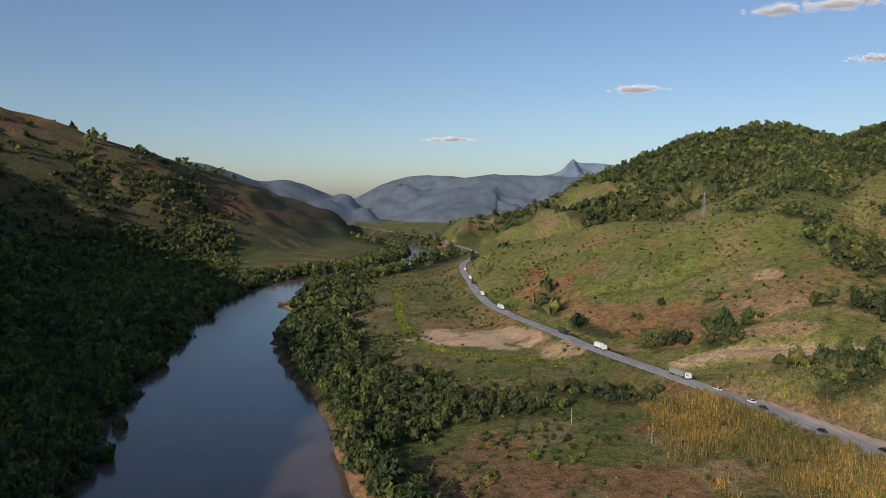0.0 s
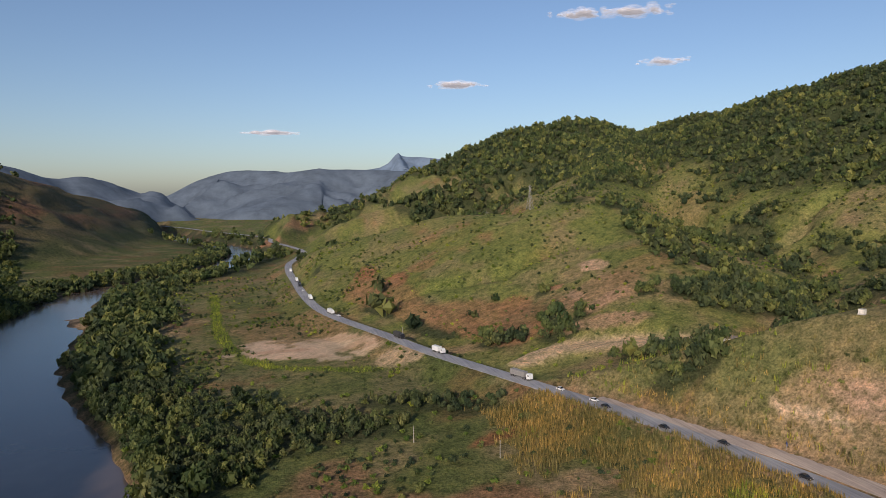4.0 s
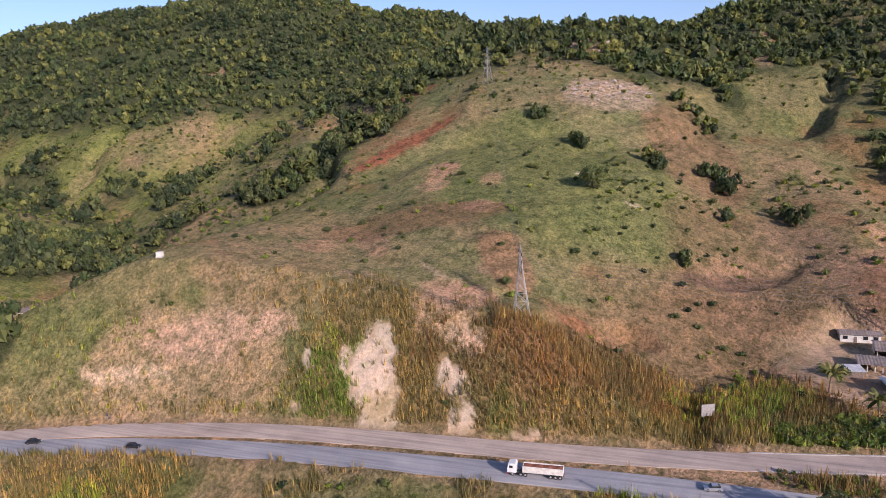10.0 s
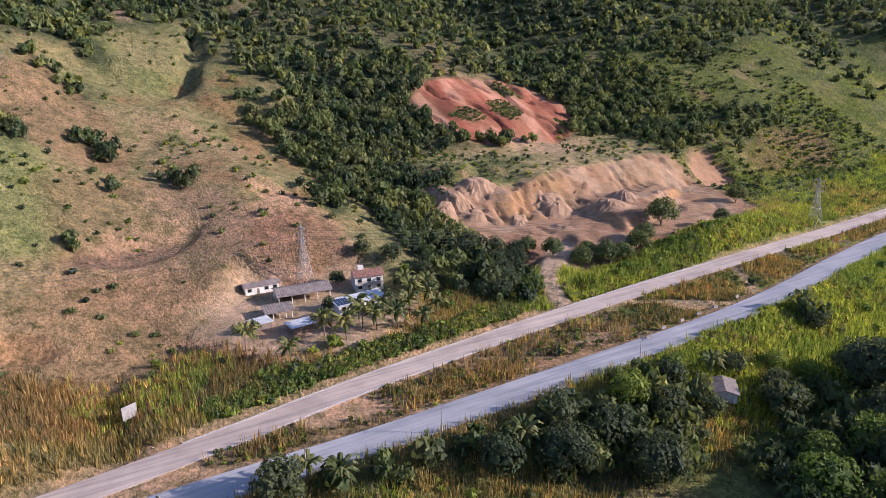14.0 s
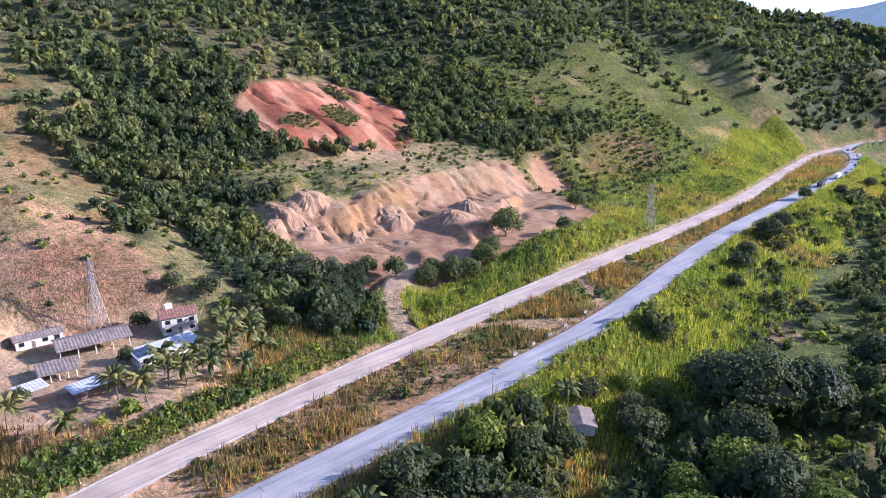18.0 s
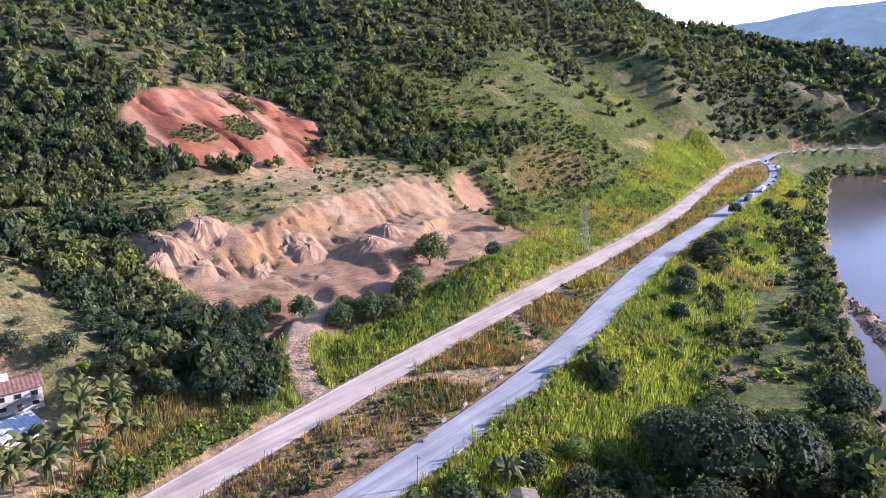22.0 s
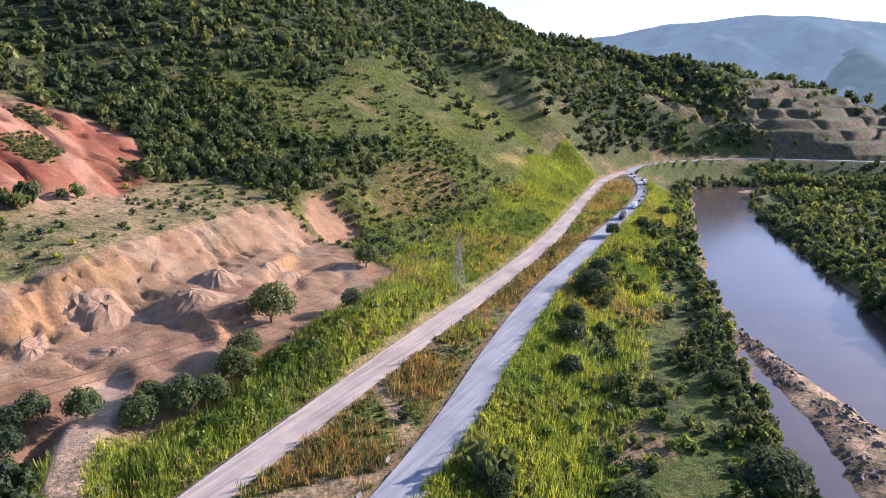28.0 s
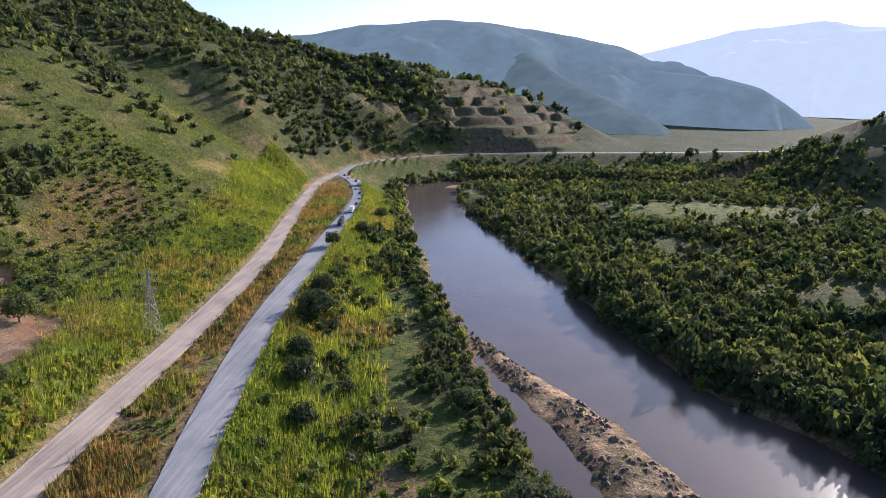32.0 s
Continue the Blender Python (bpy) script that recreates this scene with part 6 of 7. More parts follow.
def ribbed_roof(lx, ly, rise, drop=0.0, pitch=0.9, thick=0.12):
    """A ridged roof over lx by ly with its ridge along y; ribs run down the slopes. rise 0 and drop: a lean-to."""
    n = max(4, int(ly / pitch) * 2)
    ys = np.linspace(-ly / 2, ly / 2, n + 1)
    vs, fs = [], []
    prof = [(-lx / 2, 0.0), (0.0, rise), (lx / 2, 0.0)] if rise else [(-lx / 2, 0.0), (0.0, drop / 2), (lx / 2, drop)]
    for i, y in enumerate(ys):
        rib = 0.07 * (i % 2)
        vs += [(x, y, z + rib) for x, z in prof] + [(x, y, z - thick) for x, z in prof]
    for i in range(n):
        a, b_ = 6 * i, 6 * i + 6
        fs += [(a, a + 1, b_ + 1, b_), (a + 1, a + 2, b_ + 2, b_ + 1), (a + 4, a + 3, b_ + 3, b_ + 4), (a + 5, a + 4, b_ + 4, b_ + 5), (a + 3, a, b_, b_ + 3), (a + 2, a + 5, b_ + 5, b_ + 2)]
    e = 6 * n
    fs += [(0, 3, 4, 1), (1, 4, 5, 2), (e + 1, e + 4, e + 3, e), (e + 2, e + 5, e + 4, e + 1)]
    return vs, fs


def shifted(vf, dx=0, dy=0, dz=0):
    return [(x + dx, y + dy, z + dz) for x, y, z in vf[0]], vf[1]


def base_at(name, x, y, turn=0.0, z=None, sink=0.0):
    ob = new(name)
    ob.location = (x, y, (float(height(x, y)[0]) if z is None else z) - sink)
    ob.rotation_euler = (0, 0, radians(turn))
    return ob


def window_part(parent, x, y, z, w, h, facing):
    """A framed dark pane set in a wall. facing: 'x' or 'y', with a sign."""
    s_ = 1 if facing[0] == "+" else -1
    if facing[1] == "x":
        fr = part("window", *boxes((x, y, z, 0.10, w + 0.2, h + 0.2)), TIMBER, parent)
        part("pane", *boxes((x + s_ * 0.06, y, z, 0.04, w, h)), GLASS, fr)
    else:
        fr = part("window", *boxes((x, y, z, w + 0.2, 0.10, h + 0.2)), TIMBER, parent)
        part("pane", *boxes((x, y + s_ * 0.06, z, w, 0.04, h)), GLASS, fr)


def house(name, x, y, lx, ly, tall, rise, turn, wall_mat, roof_mat, label, windows=3, z=None, category="house", drop=0.0, open_side=False):
    """Four walls (or a back wall and posts), windows, a door and an overhanging roof."""
    h = base_at(name, x, y, turn, z, 0.3)
    t = 0.2
    if open_side:
        part("back_wall", *boxes((lx / 2 - t / 2, 0, tall / 2, t, ly, tall)), wall_mat, h)
        part("side_wall", *boxes((lx * 0.25, ly / 2 - t / 2, tall / 2, lx * 0.5 - t, t, tall)), wall_mat, h)
        for k in range(5):
            part("post", *boxes((-lx / 2 + 0.3, -ly / 2 + 0.3 + k * (ly - 0.6) / 4, tall / 2, 0.25, 0.25, tall)), PLASTER, h)
    else:
        part("wall", *boxes((-lx / 2 + t / 2, 0, tall / 2, t, ly, tall)), wall_mat, h)
        part("wall", *boxes((lx / 2 - t / 2, 0, tall / 2, t, ly, tall)), wall_mat, h)
        part("wall", *boxes((0, -ly / 2 + t / 2, tall / 2, lx - 2 * t, t, tall)), wall_mat, h)
        part("wall", *boxes((0, ly / 2 - t / 2, tall / 2, lx - 2 * t, t, tall)), wall_mat, h)
        for k in range(windows):
            yy = -ly / 2 + (k + 0.5) * ly / windows
            if k == windows // 2:
                part("door", *boxes((-lx / 2 - 0.03, yy, 1.25, 0.08, 0.95, 2.1)), TIMBER, h)
            else:
                window_part(h, -lx / 2 - 0.03, yy, 1.9, 1.3, 1.1, "-x")
            if tall > 5:
                window_part(h, -lx / 2 - 0.03, yy, 4.4, 1.3, 1.1, "-x")
        window_part(h, 0, -ly / 2 - 0.03, 1.9, 1.3, 1.1, "-y")
    if rise and not open_side:
        for sy in (-1, 1):
            yy = sy * (ly / 2 - t / 2)
            v = [(-lx / 2 + t, yy - t / 2, tall), (lx / 2 - t, yy - t / 2, tall), (0, yy - t / 2, tall + rise * 0.9), (-lx / 2 + t, yy + t / 2, tall), (lx / 2 - t, yy + t / 2, tall), (0, yy + t / 2, tall + rise * 0.9)]
            part("gable", v, [(0, 1, 2), (5, 4, 3), (0, 3, 4), (0, 4, 1), (1, 4, 5), (1, 5, 2), (2, 5, 3), (2, 3, 0)], wall_mat, h)
    part("roof", *shifted(ribbed_roof(lx + 1.2, ly + 1.2, rise, drop), 0, 0, tall + 0.14), roof_mat, h)
    return tagged(h, label, category)


# farm below the pasture hill
house("farmhouse", 291, -3, 5.0, 12.5, 3.0, 0.9, 0, PLASTER, FIBRE, "long low white farm building with a grey-brown roof", 4)
house("open_shed", 278, -14.5, 10.5, 19, 3.2, 1.5, -6, PLASTER, FIBRE, "open-fronted farm shed with a broad brown roof", category="shed", open_side=True)
big = house("farmhouse", 275, -39, 8.5, 10.5, 5.8, 1.5, -12, PLASTER, TILE, "white two-storey farmhouse with a red tiled roof", 3)
part("roof_turret", *boxes((0.8, 2.2, 7.6, 2.0, 2.2, 2.2)), PLASTER, big)
part("balcony", *boxes((-4.9, 0, 3.0, 1.3, 9.5, 0.25), (-5.5, 0, 3.6, 0.12, 9.5, 0.9)), CONCRETE, big)
low = house("farmhouse", 259.5, -29, 6.0, 18.0, 2.9, 0, 4, PLASTER, TIN, "low farm building with a tin roof and solar panels", 5, drop=1.0)
for k in range(4):
    for j in range(2):
        v = [(-2.6 + 2.5 * j, 4.2 + k * 1.25, 0), (-0.3 + 2.5 * j, 4.2 + k * 1.25, 0), (-0.3 + 2.5 * j, 5.3 + k * 1.25, 0), (-2.6 + 2.5 * j, 5.3 + k * 1.25, 0)]
        up = [3.24 + 0.14 * (x + 3.0) for x, _, _ in v]
        vv_ = [(x, y, z_) for (x, y, _), z_ in zip(v, up)] + [(x, y, z_ + 0.06) for (x, y, _), z_ in zip(v, up)]
        part("solar_panel", vv_, [(3, 2, 1, 0), (4, 5, 6, 7), (0, 1, 5, 4), (1, 2, 6, 5), (2, 3, 7, 6), (3, 0, 4, 7)], SOLAR, low)
house("shed", 259, 6, 4.0, 6.0, 2.5, 0, 10, TIMBER, TIN, "small farm shed with a pale tin roof", 1, category="shed", drop=0.6)
house("shed", 251.5, -5, 4.6, 7.6, 2.4, 0, 8, TIMBER, TIN, "small shed with a bluish tin roof", 1, category="shed", drop=0.5)
house("lean_to", 266, -2, 6.5, 9.0, 2.6, 0, -6, TIMBER, FIBRE, "grey lean-to roof on posts between the sheds", category="shed", drop=0.7, open_side=True)


def sand_mound(x, y, r, h, seed):
    """A tipped heap with a blunt uneven top and slumped sides."""
    rs = np.random.default_rng(seed)
    base, n, rings = new("sand_mound"), 28, ((1.5, -0.12), (1.2, 0.05), (1.0, 0.22), (0.8, 0.50), (0.62, 0.78), (0.42, 0.95), (0.06, 1.0))
    wob = 1 + 0.16 * np.sin(np.arange(n) * 2 * math.pi / n * 2 + rs.uniform(0, 6)) + rs.normal(size=n) * 0.05
    turn = rs.uniform(0, 6)
    v = []
    for q_, z_ in rings:
        for k in range(n):
            a = 2 * math.pi * k / n
            u_, w_ = math.cos(a) * q_ * r * wob[k] * 1.3, math.sin(a) * q_ * r * wob[k] * 0.85
            px, py = u_ * math.cos(turn) - w_ * math.sin(turn), u_ * math.sin(turn) + w_ * math.cos(turn)
            v.append((px, py, (float(height(x + px, y + py)[0]) - float(height(x, y)[0])) * min(1.0, q_ + 0.2) + h * 0.8 * (z_ + 0.06 * rs.normal() * (0.2 < q_ < 1.1))))
    f = [(m * n + k, m * n + (k + 1) % n, m * n + n + (k + 1) % n, m * n + n + k) for m in range(len(rings) - 1) for k in range(n)]
    base.location = (x, y, float(height(x, y)[0]) - 0.1)
    part("mound", v, f, MOUND, base)
    tagged(base, "mound of pale tipped sand on the quarry floor", "sand mound", "mounds in the quarry")


for k, (x, y, r, h) in enumerate(((316, -162, 7.5, 4.6), (300, -184, 8, 3.8), (309, -203, 7, 4.0), (338, -111, 8, 4.8), (329, -104, 6, 4.2), (342, -130, 9, 4.8), (312, -137, 4.5, 1.8), (296, -150, 4, 1.5), (322, -118, 6, 3.0), (304, -232, 6, 3.0))):
    sand_mound(x, y, r, h, 300 + k)
# houses elsewhere
house("house", 213, 302, 6.0, 12.0, 3.0, 0.9, 20, PLASTER, FIBRE, "white house with a grey roof in the side valley", 4)
house("house", 224, 309, 5.0, 8.0, 2.8, 0.8, 10, PLASTER, TILE, "small house half hidden by trees in the side valley", 3)
house("hut", 165, -102, 6.5, 9.0, 2.8, 1.0, 45, PLASTER, FIBRE, "small hut with a grey roof below the embankment", 3, category="hut")
house("hut", 139.5, -131, 4.5, 5.5, 2.4, 0.7, 35, TIMBER, FIBRE, "dark small hut under the big tree", 2, category="hut")

tank = base_at("water_tank", 226, 242, 20, None, 0.2)
part("plinth", *boxes((0, 0, 0.3, 2.5, 2.5, 0.6)), CONCRETE, tank)
part("tank", *boxes((0, 0, 1.45, 2.1, 2.1, 1.7)), PLASTER, tank)
part("lid", *boxes((0, 0, 2.37, 2.25, 2.25, 0.14)), CONCRETE, tank)
tagged(tank, "white square water tank on the hill shoulder", "water tank")


# pylons and lines
def pylon():
    p = new("pylon")
    H_, b_, w = 24.0, 2.6, 0.17
    def corner(sx, sy, z):
        r = b_ * (1 - z / 17.0) + 0.55 * (z / 17.0) if z < 17 else 0.55 * (1 - (z - 17) / 8.5)
        return (sx * r, sy * r, z)
    for sx, sy in ((-1, -1), (1, -1), (1, 1), (-1, 1)):
        part("leg", *beams([(corner(sx, sy, -0.6), corner(sx, sy, 17)), (corner(sx, sy, 17), corner(sx, sy, H_))], w), STEEL, p)
    zs = [0.0, 4.5, 8.2, 11.4, 14.2, 17, 19.5, 22]
    ring = [(-1, -1), (1, -1), (1, 1), (-1, 1)]
    for k in range(4):
        a, c_ = ring[k], ring[(k + 1) % 4]
        pr_ = []
        for z0, z1 in zip(zs[:-1], zs[1:]):
            pr_ += [(corner(*a, z0), corner(*c_, z1)), (corner(*c_, z0), corner(*a, z1)), (corner(*a, z1), corner(*c_, z1))]
        part("bracing", *beams(pr_, 0.085), STEEL, p)
    for z in (17.0, 19.5, 22.0):
        arm = part("cross_arm", *beams([((-3.4, 0, z), (3.4, 0, z)), ((-3.4, 0, z), (0, 0, z + 0.9)), ((3.4, 0, z), (0, 0, z + 0.9))], 0.16), STEEL, p)
        for s_ in (-1, 1):
            part("insulator", *boxes((s_ * 3.3, 0, z - 0.6, 0.2, 0.2, 1.1)), GLASS, arm)
    return tagged(p, "tall steel lattice pylon carrying power lines", "pylon", "pylons along the valley")


PYLONS = [(236, 106, 20), (289, -19.5, 15), (247, -275, -5), (476, 181, 60), (246, 632, 30), (294, 905, 20)]
first = pylon()
for k, (x, y, turn) in enumerate(PYLONS):
    m = pose(x, y, float(height(x, y)[0]) + 0.1, 0, 0, turn)
    if k == 0:
        first.location, first.rotation_euler = m.translation, m.to_euler()
    else:
        copy_thing(first, m)


def power_line(a, b_, sag, label):
    line = new("power_line")
    pa, pb = PYLONS[a], PYLONS[b_]
    line.location = (pa[0], pa[1], float(height(pa[0], pa[1])[0]))
    for side in (-1, 1):
        for z in (17.0, 19.5, 22.0):
            ends = []
            for x, y, turn in (pa, pb):
                ends.append(Vector((x + side * 3.3 * math.cos(radians(turn)), y + side * 3.3 * math.sin(radians(turn)), float(height(x, y)[0]) + z - 1.1)) - line.location)
            pts = [ends[0].lerp(ends[1], t) - Vector((0, 0, sag * 4 * t * (1 - t))) for t in np.linspace(0, 1, 17)]
            part("cable", *tube(pts, 0.07), CABLE, line)
    tagged(line, label, "power line")


power_line(0, 1, 3.0, "slack power cables strung between steel pylons")
power_line(1, 2, 8.0, "long power cables over the wooded gully")
power_line(0, 3, 6.0, "power cables climbing the pasture hill")
power_line(4, 5, 6.0, "power cables along the far hill")


def utility_pole(x, y, tall, material, label, arm=True, turn=0):
    p = base_at("utility_pole", x, y, turn, None, 0.3)
    ang = np.arange(8) * math.pi / 4
    v = [(math.cos(a) * r, math.sin(a) * r, z) for z, r in ((0, 0.17), (tall, 0.11)) for a in ang]
    part("pole", v, [(j, (j + 1) % 8, 8 + (j + 1) % 8, 8 + j) for j in range(8)], material, p)
    if arm:
        part("cross_arm", *boxes((0, 0, tall - 0.5, 1.8, 0.12, 0.14)), TIMBER, p)
        part("lamp_head", *boxes((0, 0.7, tall - 0.1, 0.22, 0.7, 0.12)), STEEL, p)
    tagged(p, label, "pole", "poles beside the highway")


for x, y in ((179.6, -16.5), (182.2, -86), (179, 18), (175.2, 67)):
    utility_pole(x, y, 8.5, CONCRETE, "concrete utility pole at the highway's edge")
for x, y in ((88, 272), (90, 474), (60, 300), (124, 200)):
    utility_pole(x, y, 7.5, TIMBER if y < 260 else CONCRETE, "plain pole standing in the field below the road", False)

# roadside things
board = base_at("billboard", 225, 49, -64, None, 0.2)
for sx in (-1.4, 1.4):
    part("post", *boxes((sx, 0, 1.6, 0.2, 0.2, 3.2)), TIMBER, board)
part("panel", *boxes((0, -0.16, 3.5, 4.0, 0.12, 3.6)), STEEL, board)
part("frame", *boxes((0, 0, 3.5, 4.2, 0.14, 0.14), (0, 0, 5.1, 4.2, 0.14, 0.14), (0, 0, 1.9, 4.2, 0.14, 0.14)), TIMBER, board)
tagged(board, "blank weathered roadside billboard on the grassy slope", "billboard")
sign = base_at("road_sign", 181, 229, 60, None, 0.2)
part("post", *boxes((0, 0, 1.2, 0.09, 0.09, 2.4)), STEEL, sign)
plate = part("plate", *boxes((0, -0.07, 2.5, 1.9, 0.05, 1.3)), BLUE, sign)
part("lettering", *boxes((-0.2, -0.105, 2.75, 1.1, 0.02, 0.14), (0, -0.105, 2.45, 1.4, 0.02, 0.14), (-0.1, -0.105, 2.15, 0.9, 0.02, 0.12)), PAINT_WHITE, plate)
tagged(sign, "blue roadside sign with white lettering on a post", "road sign")

for k, (x, y) in enumerate(((192.4, -101), (195.2, -111), (196.2, -121), (197.4, -131), (198.6, -141), (201.2, -156))):
    b0 = base_at("concrete_barrier", x + 1.0, y, -8 + 9 * (k % 3), 16.12)
    prof = [(-0.45, 0), (0.45, 0), (0.36, 0.25), (0.17, 0.45), (0.14, 0.95), (-0.14, 0.95), (-0.17, 0.45), (-0.36, 0.25)]
    v, f = extrude(prof, 2.0)
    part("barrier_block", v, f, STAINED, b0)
    tagged(b0, "concrete road barrier at the highway's edge", "barrier", "barriers along the highway")

flume = base_at("drain_chute", 184.2, -126, 0, 0)
for k in range(9):
    t0 = k / 9
    x, y = -1.0 - 10.5 * t0, 1.0 + 12.0 * t0
    zz = float(height(184.2 + x, -126 + y)[0])
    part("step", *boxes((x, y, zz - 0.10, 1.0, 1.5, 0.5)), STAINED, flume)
    for s_ in (-1, 1):
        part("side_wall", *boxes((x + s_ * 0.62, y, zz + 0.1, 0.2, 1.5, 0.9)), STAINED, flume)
tagged(flume, "stained stepped concrete drain chute down the embankment", "drain")


def rail_fence(points, label):
    f0 = base_at("rail_fence", points[0][0], points[0][1], 0, 0)
    line = curve([(x, y) for x, y in points], 2.4)
    tops = []
    for x, y in line:
        z = float(height(x, y)[0])
        lx_, ly_ = x - points[0][0], y - points[0][1]
        part("post", *boxes((lx_, ly_, z + 0.55, 0.14, 0.14, 1.5)), TIMBER, f0)
        tops.append((lx_, ly_, z))
    for h in (0.55, 1.05):
        part("rail", *tube([(a[0], a[1], a[2] + h) for a in tops], 0.10), TIMBER, f0)
    tagged(f0, label, "fence")


rail_fence([(234, -70), (236, -78), (238, -88), (238, -97)], "wooden rail fence beside the farm track")
rail_fence([(268, 22), (262, 27), (254, 26), (246, 22)], "pale wooden corral fence round the yard")
rail_fence([(240, 8), (238, 0), (237, -8)], "wooden fence along the yard's edge")
rail_fence([(226, 112), (232, 130), (236, 150), (238, 172)], "post and rail fence along the pasture's edge")

# kerb and edge line of the new carriageway
def strip(name, line, side, inner, outer, top, material, label, y0, y1, skip=0):
    line = line[(line[:, 1] > y0) & (line[:, 1] < y1)]
    t = np.gradient(line[:, :2], axis=0)
    n = np.stack([-t[:, 1], t[:, 0]], 1) / np.linalg.norm(t, axis=1)[:, None] * side
    prof = [(inner, -0.3), (inner, top), (outer, top), (outer, -0.3)]
    v = np.concatenate([np.concatenate([line[:, :2] + n * (line[:, 3:4] + a), line[:, 2:3] + 0.1 + h], 1)[:, None] for a, h in prof], 1).reshape(-1, 3)
    r = np.arange(len(v)).reshape(len(line), 4)
    f = np.stack([r[:-1, :-1], r[:-1, 1:], r[1:, 1:], r[1:, :-1]], -1).reshape(-1, 4)
    return tagged(new(name, mesh_from(name, v, f, material)), label, "kerb", kind="structure")


strip("kerb", UPPER, 1, 0.02, 0.5, 0.14, CONCRETE, "pale concrete kerb and gutter of the new carriageway", -640, 45)
strip("edge_line", UPPER, -1, -0.55, -0.35, 0.035, PAINT_WHITE, "white edge line of the new carriageway", -75, 44)
strip("kerb", LOWER, -1, 0.02, 0.45, 0.10, CONCRETE, "concrete gutter along the highway's fill side", -640, -20)


# vehicles
def wheel_part(parent, x, y, r, w):
    ang = np.arange(12) * math.pi / 6
    v = [(x + math.cos(a) * r, y + s_ * w / 2, r + math.sin(a) * r) for s_ in (-1, 1) for a in ang] + [(x, y - w / 2, r), (x, y + w / 2, r)]
    f = [(j, (j + 1) % 12, 12 + (j + 1) % 12) for j in range(12)] + [(j, 12 + (j + 1) % 12, 12 + j) for j in range(12)]
    f += [((j + 1) % 12, j, 24) for j in range(12)] + [(12 + j, 12 + (j + 1) % 12, 25) for j in range(12)]
    tyre = part("wheel", v, f, RUBBER, parent)
    rr = r * 0.55
    v = [(x + math.cos(a) * rr, y + s_ * (w / 2 + 0.015), r + math.sin(a) * rr) for s_ in (-1, 1) for a in ang] + [(x, y - w / 2 - 0.015, r), (x, y + w / 2 + 0.015, r)]
    f = [((j + 1) % 12, j, 24) for j in range(12)] + [(12 + j, 12 + (j + 1) % 12, 25) for j in range(12)]
    part("rim", v, f, STEEL, tyre)


def lights_part(parent, x_front, x_back, y, z):
    for s_ in (-1, 1):
        part("headlight", *boxes((x_front, s_ * y, z, 0.06, 0.36, 0.18)), PAINT_WHITE, parent)
        part("tail_light", *boxes((x_back, s_ * y, z + 0.1, 0.06, 0.3, 0.16)), RED, parent)


def car(paint, label, van=False):
    """A car about 4.3 m long, facing +x."""
    c_ = new("van" if van else "car")
    if van:
        body = [(-2.3, 0.35), (2.3, 0.35), (2.35, 0.85), (1.75, 1.15), (1.15, 2.0), (-2.2, 2.05), (-2.35, 0.9)]
        cab = [(1.60, 1.18), (1.18, 1.85), (-2.0, 1.88), (-2.05, 1.25)]
    else:
        body = [(-2.1, 0.3), (2.1, 0.3), (2.15, 0.65), (1.2, 0.92), (-1.75, 0.98), (-2.15, 0.8)]
        cab = [(1.05, 0.92), (0.35, 1.42), (-1.05, 1.46), (-1.8, 0.97)]
    part("body", *extrude(body, 1.74), paint, c_)
    part("glazing", *extrude(cab, 1.56 if not van else 1.78), GLASS, c_)
    if not van:
        part("roof", *extrude([(0.35, 1.42), (-1.05, 1.45), (-1.1, 1.50), (0.30, 1.48)], 1.5), paint, c_)
    part("front_bumper", *boxes((2.14, 0, 0.42, 0.12, 1.6, 0.2)), CHASSIS, c_)
    part("rear_bumper", *boxes((-2.14, 0, 0.42, 0.12, 1.6, 0.2)), CHASSIS, c_)
    for x in (-1.3, 1.3):
        for y in (-0.8, 0.8):
            wheel_part(c_, x, y, 0.32, 0.2)
    lights_part(c_, 2.13, -2.13, 0.62, 0.66)
    return tagged(c_, label, "van" if van else "car", "traffic on the highway")


